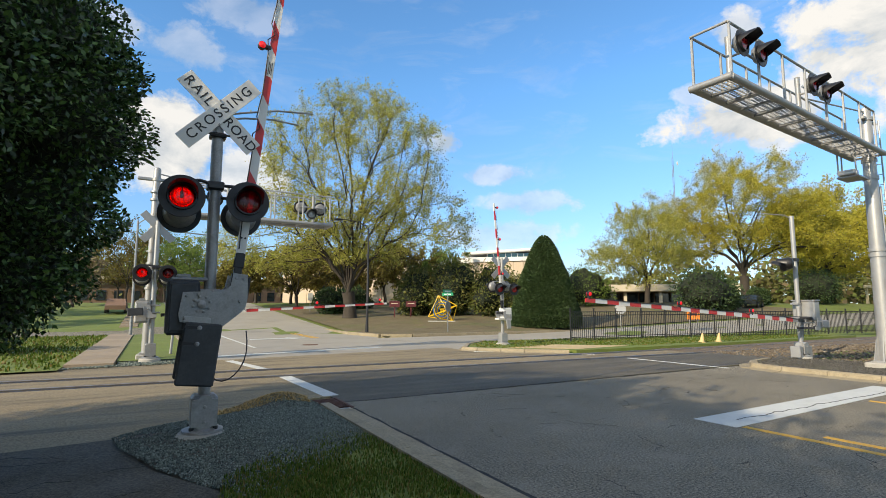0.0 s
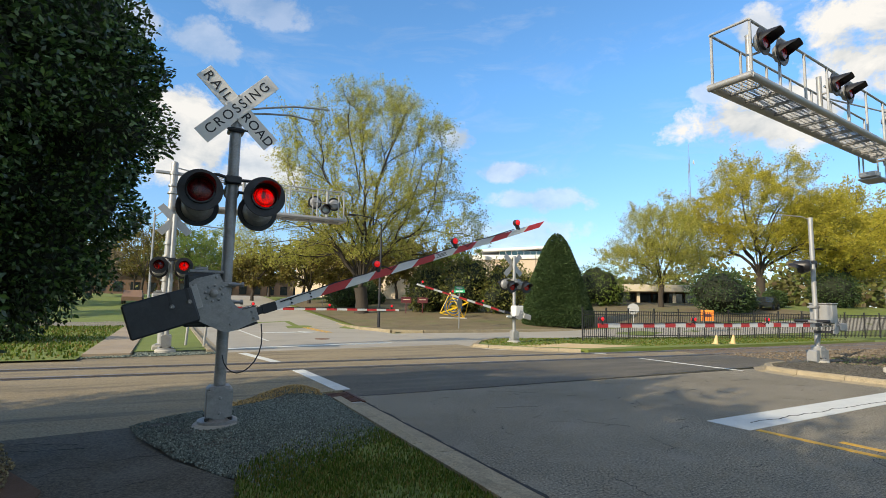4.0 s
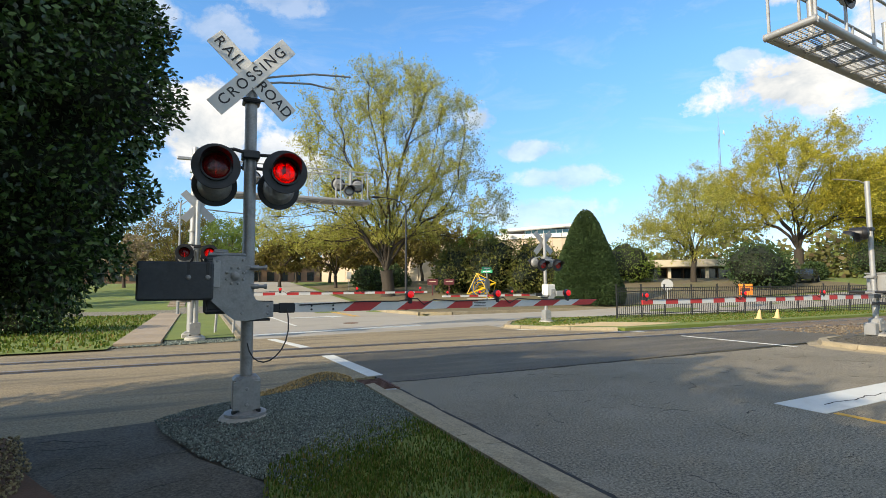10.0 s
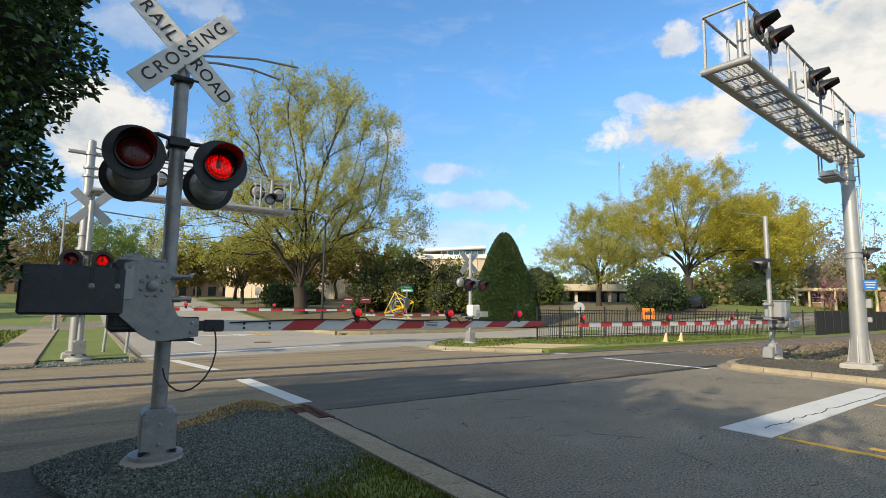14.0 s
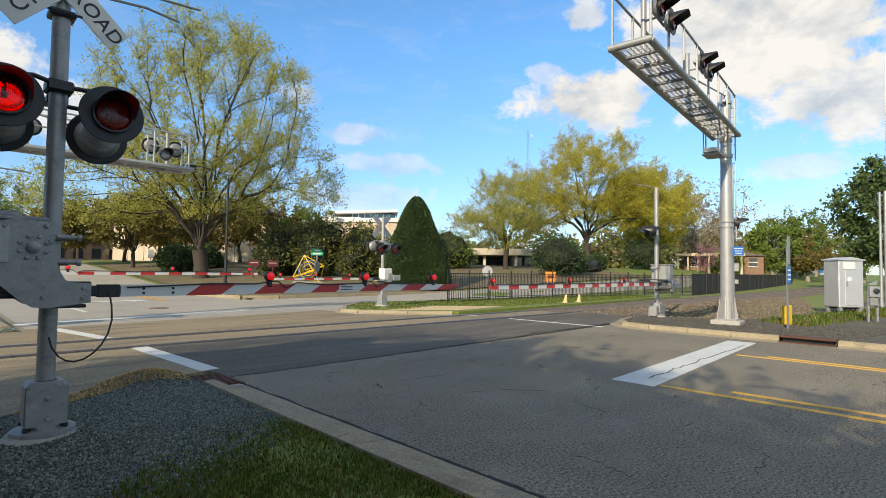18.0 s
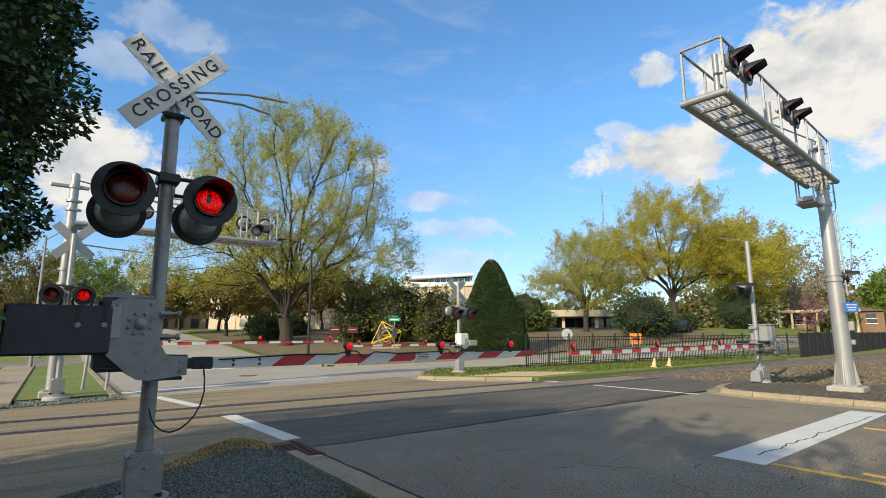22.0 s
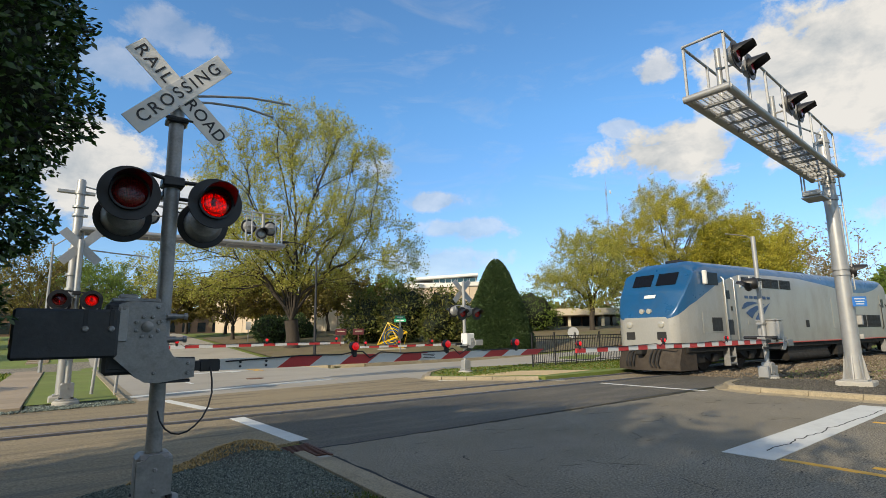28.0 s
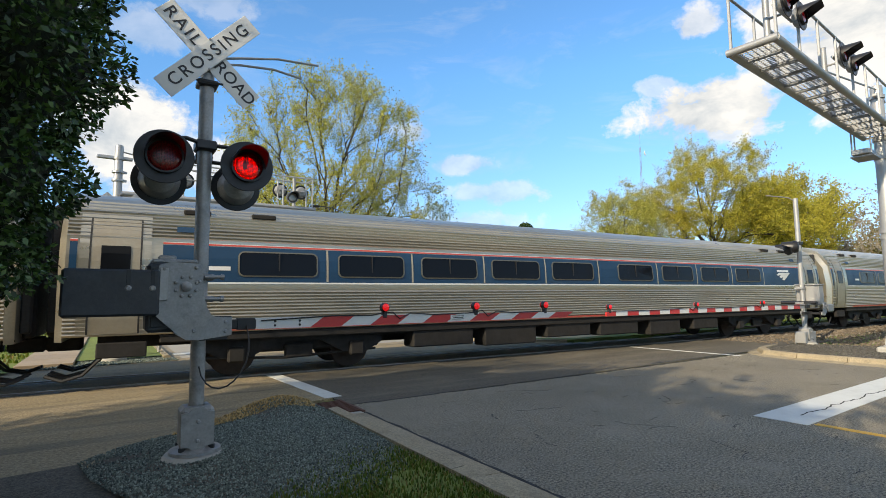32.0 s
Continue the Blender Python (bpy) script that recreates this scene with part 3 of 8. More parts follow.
kerb_run([(2.72, -14.3), (2.72, 7.35)], 1)
kerb_run([(14.78, -16), (14.78, 2.25)], -1, gutter=0.3)
kerb_run([(14.78, 3.4), (14.72, 6.6), (14.95, 7.5), (15.7, 8.0), (17.0, 8.25)], -1, gutter=0.3, length=1.2)
kerb_run([(11.3, 46), (10.9, 30), (11.6, 26.6), (13.2, 25.8), (40, 25.6)], -1, gutter=0.25, length=4, high=0.17)
kerb_run([(14.0, 19.7), (12.2, 18.3), (10.95, 16.6), (11.2, 15.9), (12.4, 14.5), (13.6, 13.4)], 1, gutter=0.2, length=1.0, high=0.13)
kerb_run([(1.45, 34.5), (1.45, 17.0)], -1, gutter=0.3, length=3, high=0.1)

# storm drain in the near kerb
drain = thing("storm_drain", "rust-red iron drain grate set in a concrete kerb box", "drain", pose(2.86, 7.9, 0.0, 0, 0, 0))
part("frame", Build().box((0, 0, -0.02), (0.62, 1.02, 0.06), bevel=0.01), CONCRETE, drain)
for i in range(11):
    part("bar", Build().box((0, -0.4 + i * 0.08, 0.016), (0.46, 0.036, 0.03)), GRATE, drain)
part("well", Build().box((0, 0, 0.004), (0.5, 0.88, 0.012)), BLACK, drain)
part("rim", Build().box((-0.3, 0, 0.03), (0.05, 1.1, 0.1), bevel=0.008).box((0.27, 0, 0.014), (0.05, 1.0, 0.034), bevel=0.006), GRATE, drain)
part("brick_collar", Build().box((-0.42, 0.55, 0.07), (0.22, 0.4, 0.16), pose(0, 0, 0, 0, 0, 12), bevel=0.02), GRATE, drain, "broken red brick collar")
inlet = thing("kerb_inlet", "rust-brown iron kerb inlet with a dark mouth", "drain", pose(14.85, 2.83, 0))
part("hood", Build().box((0, 0, 0.14), (0.36, 1.12, 0.05), bevel=0.012), GRATE, inlet)
part("mouth", Build().box((0.06, 0, 0.05), (0.2, 1.0, 0.14)), BLACK, inlet)
part("lip", Build().box((-0.12, 0, 0.01), (0.12, 1.1, 0.03), bevel=0.006), GRATE, inlet)

# near verges
verge_near = flat("verge_grass", [(0.75, -14), (2.56, -14), (2.56, 5.35), (1.6, 4.75), (0.75, 4.0), (0.55, 2.5)], GRASSGROUND, 0.1, "mown grass strip between path and kerb", "grass", 0.2)
flat("path", [(-1.35, -14), (0.55, -14), (0.55, 2.5), (0.75, 4.0), (0.2, 5.0), (-0.1, 6.0), (-0.18, 6.66), (-1.6, 6.5), (-1.2, 5.3), (-0.75, 4.4)], WALKASPHALT, 0.06, "cracked dark asphalt footpath", "path", 0.15)
flat("mulch_bed", [(-14, -14), (-1.35, -14), (-0.75, 4.4), (-1.2, 5.3), (-1.6, 6.5), (-14, 6.5)], SOIL, 0.085, "reddish brown mulch under the evergreen", "mulch", 0.2)
for a in ((-1.3, 6.25, 0.02, 8, 0.15, 0.02), (-1.2, 5.95, 0.1, 8, 0.14, 0.012), (-0.3, 5.2, -0.1, 9, 0.1, 0.01), (-0.9, 4.9, 0.3, 8, 0.12, 0.01), (-0.4, 4.2, 0.2, 8, 0.12, 0.01)):
    crack(*a, parent=pad_left, z=0.0622)


def gravel_height(x, y):
    r = math.hypot(x - 0.8, y - 6.1)
    return 0.05 + 0.1 * math.exp(-(r / 1.1) ** 2) + 0.05 * min(1, max(0, x - 0.6)) + (0.16 * math.exp(-((x - 2.05) / 0.42) ** 2 - ((y - 7.85) / 0.4) ** 2))


def in_poly(x, y, poly):
    ok = False
    for (x0, y0), (x1, y1) in zip(poly, poly[1:] + poly[:1]):
        if (y0 > y) != (y1 > y) and x < (x1 - x0) * (y - y0) / (y1 - y0) + x0:
            ok = not ok
    return ok


GRAVEL = [(0.75, 4.0), (1.6, 4.75), (2.56, 5.35), (2.56, 7.5), (2.3, 8.2), (1.7, 8.1), (0.9, 7.45), (0.1, 7.0), (-0.25, 6.6), (-0.12, 5.9), (0.22, 5.0)]


def fan(name, poly, fn, mat, rings=7):
    cx, cy = sum(p[0] for p in poly) / len(poly), sum(p[1] for p in poly) / len(poly)
    fine = []
    for p, q in zip(poly, poly[1:] + poly[:1]):
        fine += [(p[0] + (q[0] - p[0]) * k / 5, p[1] + (q[1] - p[1]) * k / 5) for k in range(5)]
    b = Build()
    for r in range(rings, 0, -1):
        b.v += [(cx + (x - cx) * r / rings, cy + (y - cy) * r / rings, (fn(cx + (x - cx) * r / rings, cy + (y - cy) * r / rings)) - (0.1 if r == rings else 0)) for x, y in fine]
    n = len(fine)
    for r in range(rings - 1):
        b.f += [(r * n + i, r * n + (i + 1) % n, (r + 1) * n + (i + 1) % n, (r + 1) * n + i) for i in range(n)]
    b.v.append((cx, cy, fn(cx, cy)))
    b.f += [((rings - 1) * n + i, (rings - 1) * n + (i + 1) % n, len(b.v) - 1) for i in range(n)]
    return part(name, b, mat)


tagged(fan("gravel_bed", GRAVEL, gravel_height, material("stone_dust", (0.07, 0.06, 0.045), 0.95, 0, 0.3, 6, 60, 0.8, 80)), "bed of crushed stone round the signal mast", "gravel", kind="structure")
STONE = [(1, 0, 0), (-1, 0, 0), (0, 1, 0), (0, -1, 0), (0, 0, 1), (0, 0, -1)]
STONEF = [(0, 2, 4), (2, 1, 4), (1, 3, 4), (3, 0, 4), (2, 0, 5), (1, 2, 5), (3, 1, 5), (0, 3, 5)]


def stones(name, count, poly, fn, size, mat, label, seed, category="gravel", thin=None):
    rng, b = random.Random(seed), Build()
    x0, x1 = min(p[0] for p in poly), max(p[0] for p in poly)
    y0, y1 = min(p[1] for p in poly), max(p[1] for p in poly)
    n = 0
    while n < count:
        x, y = rng.uniform(x0, x1), rng.uniform(y0, y1)
        if not in_poly(x, y, poly) or (thin and rng.random() < thin(x, y)):
            continue
        n += 1
        s = size * rng.uniform(0.5, 1.3)
        m = Matrix.Translation((x, y, fn(x, y) + s * 0.2)) @ Euler((rng.uniform(0, 6), rng.uniform(0, 6), rng.uniform(0, 6))).to_matrix().to_4x4()
        k = len(b.v)
        b.v += [tuple(m @ Vector((p[0] * s * rng.uniform(0.6, 1), p[1] * s * rng.uniform(0.6, 1), p[2] * s * rng.uniform(0.5, 0.9)))) for p in STONE]
        b.f += [tuple(i + k for i in f) for f in STONEF]
    return tagged(part(name, b, mat, smooth=0), label, category, kind="stuff")


def stone_material(name, colours, rough=0.85):
    mt = leaf_material(name, colours, rough, 0.0, 0.4)
    return mt


GRAVELM = stone_material("crushed_stone", [(0.022, 0.03, 0.027), (0.075, 0.096, 0.085), (0.15, 0.185, 0.162), (0.04, 0.052, 0.046), (0.27, 0.32, 0.28), (0.105, 0.122, 0.1)])
TANSTONE = stone_material("tan_stone", [(0.07, 0.05, 0.034), (0.12, 0.092, 0.062), (0.17, 0.135, 0.095), (0.09, 0.068, 0.048), (0.24, 0.2, 0.15)])
stones("gravel", 46000, GRAVEL, gravel_height, 0.0135, GRAVELM, "blue-grey crushed stone", 3, thin=lambda x, y: min(0.93, max(0.0, 0.95 - 1.5 * (x + 0.35 * (y - 5.4)) + 0.5 * math.sin(5 * x + 3 * y) + 0.3 * math.sin(11 * y))))

stones("gravel_edge", 2600, [(0.75, 4.0), (1.6, 4.75), (2.54, 5.35), (2.54, 4.75), (1.75, 4.25), (0.95, 3.5)], lambda x, y: 0.102, 0.0135, GRAVELM, "loose stones strewn into the grass edge", 19, thin=lambda x, y: min(0.95, max(0.0, 0.9 * ((4.0 + 0.75 * (x - 0.75)) - y) / 0.55)))

PATHMULCH = [(-1.35, -4), (0.55, -4), (0.6, 2.5), (0.62, 2.95), (0.25, 3.2), (-0.2, 3.25), (-0.75, 3.7), (-1.1, 3.9)]
flat("mulch_path", PATHMULCH, SOIL, 0.066, "trodden brown mulch over the end of the footpath", "mulch", 0.05)
MULCHCHIP = stone_material("mulch_chips", [(0.06, 0.03, 0.018), (0.13, 0.062, 0.034), (0.2, 0.1, 0.05), (0.1, 0.06, 0.035), (0.26, 0.17, 0.09)])
stones("mulch_chips", 9000, [(-1.4, 0.2), (0.6, 0.2), (0.62, 3.0), (0.2, 3.35), (-0.7, 3.85), (-1.0, 4.3), (-1.7, 4.4), (-2.4, 3.0)], lambda x, y: 0.068 + (0.02 if x < -1.25 else 0.0), 0.022, MULCHCHIP, "reddish brown bark chips", 17, "mulch")
stones("litter", 3500, [(-2.4, 4.0), (-1.0, 4.2), (-1.1, 5.3), (-1.5, 6.5), (-3.2, 6.5)], lambda x, y: 0.09, 0.02, stone_material("dry_litter", [(0.12, 0.09, 0.05), (0.22, 0.17, 0.09), (0.3, 0.25, 0.13)]), "dry leaves and twigs under the evergreen", 18, "leaf litter")

# rails: set in the asphalt at the crossing, on sleepers and ballast to the right
for side in (-0.75, 0.75):
    b, g = Build(), Build()
    xs = spread(-14, 24, 2) + spread(25, 150, 3)
    prof = [(-0.036, -0.13), (0.036, -0.13), (0.036, 0.015), (0.028, 0.022), (-0.028, 0.022), (-0.036, 0.015)]
    b.rings([[(x, track_y(x) + side + o, z + 0.01) for o, z in prof] for x in xs])
    tagged(part("rail", b, RAIL), "worn steel rail with rusty flanks", "rail", "rails", "structure")
b = Build()
for side in (-0.75, 0.75):
    b.rings([[(x, track_y(x) + side + o, z) for o, z in ((-0.17, -0.13), (0.17, -0.13), (0.17, 0.006), (-0.17, 0.006))] for x in spread(-14, 18, 2)])
tagged(part("flangeway", b, BLACK), "dark rubber flangeway gaps beside the rails", "rail seal", kind="structure")
b = Build()
xs = spread(18.2, 60, 1.5) + spread(63, 150, 5)
b.rings([[(x, track_y(x) + o, z) for o, z in ((-3.4, -0.3), (3.0, -0.3), (2.2, -0.012), (-2.4, -0.012))] for x in xs])
tagged(part("ballast", b, BALLASTM), "tan stone ballast shoulder under the track", "ballast", kind="structure")
for i, x in enumerate(spread(18.6, 90, 0.62)):
    bb = part("sleeper", Build().box((0, 0, 0), (0.22, 2.6, 0.14), bevel=0.015), TIMBER)
    bb.matrix_basis = pose(x, track_y(x), -0.058, 0, 0, track_turn(x))
    tagged(bb, "weathered dark timber sleeper", "sleeper", "sleepers")
stones("ballast_stones", 9000, [(18.4, 5.9), (19.3, 5.0), (30, 5.0), (44, 8.0), (44, 9.6), (24, 11.4), (18.6, 11.6)], lambda x, y: -0.03 + 0.02 * (y > 9), 0.055, TANSTONE, "loose tan ballast stones", 5, "ballast")

# right-hand verge by the cantilever
RV = [(14.95, -12), (60, -12), (60, 3.5), (22, 4.7), (18.6, 5.9), (18.4, 8.2), (17.0, 8.15), (15.7, 7.9), (15.1, 7.4), (14.9, 6.5)]
flat("verge_right", RV, material("gritty_soil", (0.075, 0.066, 0.052), 0.95, 0, 0.25, 1.5, 40, 0.8, 60, (0.12, 0.14, 0.05), 0.6, 0.6), 0.09, "gritty grey soil verge with weeds", "verge", 0.2)
stones("verge_grit", 7000, [(14.95, 2), (19.5, 1.5), (19.5, 5), (18.3, 8.0), (15.6, 7.8), (14.95, 6.5)], lambda x, y: 0.09, 0.024, stone_material("grit", [(0.035, 0.033, 0.029), (0.07, 0.066, 0.057), (0.13, 0.12, 0.105)]), "grey crushed stone on the verge", 8)
flat("path_right", [(19.5, 4.0), (60, 1.0), (60, 1.6), (19.5, 4.45)], KERBSTONE, 0.1, "narrow sunlit concrete edging", "path", 0.1)

# island and lawn beyond the track
flat("island", [(11.15, 16.6), (12.2, 18.15), (13.9, 19.5), (18.3, 19.2), (36, 17.0), (36.2, 13.6), (22, 13.35), (14.0, 13.45), (12.5, 14.7), (11.3, 15.95)], GRASSGROUND, 0.1, "grass lawn between track and side street", "grass", 0.2)
flat("island_walk", [(12.4, 15.6), (14.6, 13.9), (17.6, 14.2), (15.2, 16.2)], material("tan_concrete", (0.5, 0.37, 0.2), 0.85, 0, 0.12, 1, 50, 0.3, 90), 0.108, "sunlit tan paving on the island", "paving", 0.1)
# left of the far road: lawn, footway in slabs
draped("lawn_left", -60, -1.95, 15.6, 34.6, GRASSGROUND, 0.05, "sunny green lawn", "grass", 4)
draped("lawn_tip", -0.75, 1.3, 17.4, 34.6, GRASSGROUND, 0.06, "sunny grass strip by the road", "grass", 2)
foot = thing("footway", "concrete footway in square slabs", "pavement", kind="structure")
for i in range(26):
    y = 16.55 + i * 1.45 + (8.3 if 16.55 + i * 1.45 > 34.6 else 0)
    b = Build().box((-1.35, y + 0.72, 0.03), (1.18, 1.42, 0.14), bevel=0.008)
    part("slab", b, material("footway_slab", (0.3, 0.235, 0.165), 0.85, 0, 0.15, 1.2, 60, 0.3, 100, (0.17, 0.13, 0.09), 0.5, 1.2, rnd=0.12) if i == 0 else foot.children[0].data.materials[0], foot)
    foot.children[-1].location.z = rise(-1.35, y)
stones("gravel_far", 2500, [(-2.2, 16.0), (1.6, 16.4), (1.5, 17.4), (0.6, 17.9), (-0.7, 17.6), (-0.7, 16.6), (-2.2, 16.3)], lambda x, y: 0.02, 0.03, GRAVELM, "grey stones round the far mast", 9)
draped("leaf_litter_bed", 11.6, 60, 26.2, 60, MULCHBED, 0.06, "leaf litter and thin grass under the trees", "ground cover", 3)


def grass(name, count, poly, fn, high, seed, label, lean=0.5, width=0.006, mat=None, patchy=None):
    rng = random.Random(seed)
    x0, x1 = min(p[0] for p in poly), max(p[0] for p in poly)
    y0, y1 = min(p[1] for p in poly), max(p[1] for p in poly)
    b = Build()
    n = 0
    while n < count:
        x, y = rng.uniform(x0, x1), rng.uniform(y0, y1)
        if not in_poly(x, y, poly) or (patchy and rng.random() < patchy(x, y)):
            continue
        n += 1
        z, a, h = fn(x, y), rng.uniform(0, 6.28), high * rng.uniform(0.4, 1.2)
        dx, dy = math.cos(a), math.sin(a)
        l = h * lean * rng.uniform(0.2, 1.2)
        k, w = len(b.v), width * rng.uniform(0.7, 1.4)
        b.v += [(x - dy * w, y + dx * w, z), (x + dy * w, y - dx * w, z), (x + dx * l * 0.35 + dy * w * 0.7, y + dy * l * 0.35 - dx * w * 0.7, z + h * 0.6), (x + dx * l * 0.35 - dy * w * 0.7, y + dy * l * 0.35 + dx * w * 0.7, z + h * 0.6), (x + dx * l, y + dy * l, z + h)]
        b.f += [(k, k + 1, k + 2, k + 3), (k + 3, k + 2, k + 4)]
    return tagged(part(name, b, mat or BLADE, smooth=0), label, "grass", kind="stuff")


grass("grass", 34000, [(0.62, -0.5), (2.56, -0.5), (2.56, 5.9), (1.6, 5.2), (0.75, 4.3), (0.5, 2.5)], lambda x, y: 0.1, 0.042, 11, "short green grass blades on the verge", patchy=lambda x, y: 0.25 + 0.45 * math.sin(3.1 * x + 1.7 * y) * math.sin(2.3 * y - x) + (0.5 if y > 4.0 + 0.6 * (x - 0.75) else 0.0))
grass("grass_far", 9000, [(-14, 15.7), (-2, 15.8), (-2, 34), (-14, 34)], lambda x, y: rise(x, y) + 0.05, 0.11, 12, "sunlit lawn blades", width=0.03)
grass("grass_island", 7000, [(11.5, 16.3), (13, 15.3), (15.5, 16), (17.7, 14.1), (34, 13.8), (34, 17), (18.3, 19.1), (13.9, 19.4), (12.2, 18)], lambda x, y: 0.1, 0.045, 13, "lawn blades by the fence", width=0.03)
grass("weeds", 2500, [(18.4, 3.4), (19.4, 3.2), (32, 1), (32, 3), (19.4, 5.0)], lambda x, y: 0.09, 0.14, 14, "rough weeds on the verge", width=0.02)
grass("straw", 2400, [(0.6, 7.15), (1.2, 7.35), (1.8, 7.55), (2.45, 7.5), (2.45, 8.1), (1.8, 8.2), (1.0, 7.6)], lambda x, y: gravel_height(x, y) + 0.01, 0.03, 15, "dry straw and grit at the asphalt edge", 1.6, 0.006, leaf_material("straw_blade", [(0.4, 0.26, 0.1), (0.55, 0.38, 0.17), (0.28, 0.18, 0.07)], 0.8, 0.1, 0.2))


# ---- crossing signals, gates, cantilevers ----
FLASHERS = []


def flasher(root, x, y, z, face, lens, r=0.262, name="signal_light", phase=None, shell=None):
    """A round light with black background, hood and housing; face: degrees, 0 looks along -y.
    With a phase (0 or 1) it flashes: a glowing reflector turns to and fro in the housing behind a clear red lens."""
    m = pose(x, y, z, 90, 0, 0) if face == 0 else pose(x, y, z, 0, 0, face) @ pose(0, 0, 0, 90)
    lit = phase is not None
    inner = 0.152 if lit else 0.02
    light = part(name, Build().lathe([(inner, -0.012), (r * 0.97, -0.012), (r, -0.006), (r, 0.0), (r * 0.985, 0.006), (r * 0.7, 0.003), (max(inner, 0.05), 0.003)], m, 40, caps=not lit), BLACK, root, "black round flashing light with hood")
    part("lens", Build().lathe([(0.15, 0.012), (0.148, 0.022), (0.125, 0.036), (0.08, 0.046), (0.002, 0.05)], m, 28, caps=not lit), CLEARLENS if lit else lens, light)
    part("lens_ring", Build().lathe([(0.15, 0.002), (0.168, 0.002), (0.168, 0.05), (0.15, 0.05)], m, 28, caps=False), BLACK, light)
    h, n = Build(), 22
    rings = []
    for depth, drop in ((0.01, 0.0), (0.1, 0.0), (0.2, 0.004), (0.31, 0.012)):
        cut = 215 - depth * 330
        outer = [m @ Vector((0.172 * math.sin(radians(a)), 0.172 * math.cos(radians(a)) - drop, depth)) for a in [(-cut / 2 + cut * k / n) for k in range(n + 1)]]
        inner = [m @ Vector((0.166 * math.sin(radians(a)), 0.166 * math.cos(radians(a)) - drop, depth)) for a in [(cut / 2 - cut * k / n) for k in range(n + 1)]]
        rings.append(outer + inner)
    h.rings(rings)
    part("hood", h, BLACK, light)
    if lit:
        part("housing", Build().lathe([(0.2, -0.013), (0.2, -0.2), (0.17, -0.27), (0.002, -0.29)], m, 28, caps=False), BLACK, light)
        part("lamp_holder", Build().box((0, 0.07, -0.006), (0.009, 0.1, 0.01), m), BLACK, light)
        mirror = part("reflector", Build().lathe([(0.136, -0.01), (0.136, 0.0)], n=28), BLACK, light)
        mirror.data.materials.append(GLOW)
        mirror.data.polygons[len(mirror.data.polygons) - 1].material_index = 1
        FLASHERS.append((mirror, m @ pose(0, 0, -0.12), phase))
    else:
        part("housing", Build().lathe([(0.2, -0.013), (0.195, -0.05), (0.15, -0.12), (0.05, -0.15)], m, 24), shell or GREY, light)
    return light


def crossbuck(root, x, y, z, lettered, face=1, mat=WHITE):
    """Two white boards crossed; face 1: lettered side to -y."""
    for name, turn, off in (("board", -44.5, 0.012), ("board", 47.0, -0.012)):
        m = pose(x, y + off * face, z) @ pose(0, 0, 0, 0, -turn, 0)
        bd = part(name, Build().box((0, 0, 0), (1.22, 0.012, 0.229), m, bevel=0.003), mat if lettered else GALV, root, "white board with black letters" if lettered else "bare back of a white board")
        if lettered:
            mm = m @ pose(0, -0.0085, 0)
            if turn < 0:
                letters("lettering", "RAIL", 0.175, BLACK, bd, mm @ pose(-0.36, 0, 0), None, 1.28)
                letters("lettering", "ROAD", 0.175, BLACK, bd, mm @ pose(0.36, 0, 0), None, 1.06)
            else:
                letters("lettering", "CROSSING", 0.175, BLACK, bd, mm, None, 1.32)
    part("clamp", Build().box((x, y + 0.05 * face, z), (0.16, 0.05, 0.14), bevel=0.01).tube([(x, y - 0.03, z + 0.16), (x, y + 0.1, z + 0.16)], 0.012, 8).tube([(x, y - 0.03, z - 0.16), (x, y + 0.1, z - 0.16)], 0.012, 8), GREY, root)


def pole_foot(root, x, y, z, mat, dark):
    """Concrete footing, flanged base plate with nuts, junction box round the mast foot."""
    part("footing", Build().lathe([(0.31, -0.25), (0.295, 0.02), (0.27, 0.05), (0.1, 0.055)], pose(x, y, z), 30), CONCRETE, root, "round concrete footing")
    part("base_plate", Build().lathe([(0.235, 0.055), (0.235, 0.085), (0.2, 0.1), (0.12, 0.13)], pose(x, y, z), 24), mat, root)
    for k in range(4):
        a = radians(45 + 90 * k)
        part("anchor_nut", Build().lathe([(0.03, 0), (0.03, 0.045), (0.014, 0.05), (0.014, 0.085)], pose(x + 0.185 * math.cos(a), y + 0.185 * math.sin(a), z + 0.085), 6), dark, root)
    bx = part("base_box", Build().box((x, y, z + 0.3), (0.3, 0.28, 0.4), bevel=0.035), mat, root, "cast junction box with bolted cover")
    part("cover", Build().prism([(-0.145, -0.16), (-0.08, -0.165), (-0.05, -0.2), (0.05, -0.2), (0.08, -0.165), (0.145, -0.16), (0.145, 0.15), (0.08, 0.16), (0.05, 0.2), (-0.05, 0.2), (-0.08, 0.16), (-0.145, 0.15)], -0.03, 0, pose(x, y - 0.14, z + 0.3)), mat, bx)
    for zz in (0.19, 0.37):
        part("bolt", Build().lathe([(0.02, 0), (0.02, 0.02), (0.012, 0.026)], pose(x, y - 0.17, z + zz, 90), 6), mat, bx)
    part("collar", Build().lathe([(0.1, 0.45), (0.135, 0.455), (0.135, 0.485), (0.085, 0.5)], pose(x, y, z), 20), mat, root)


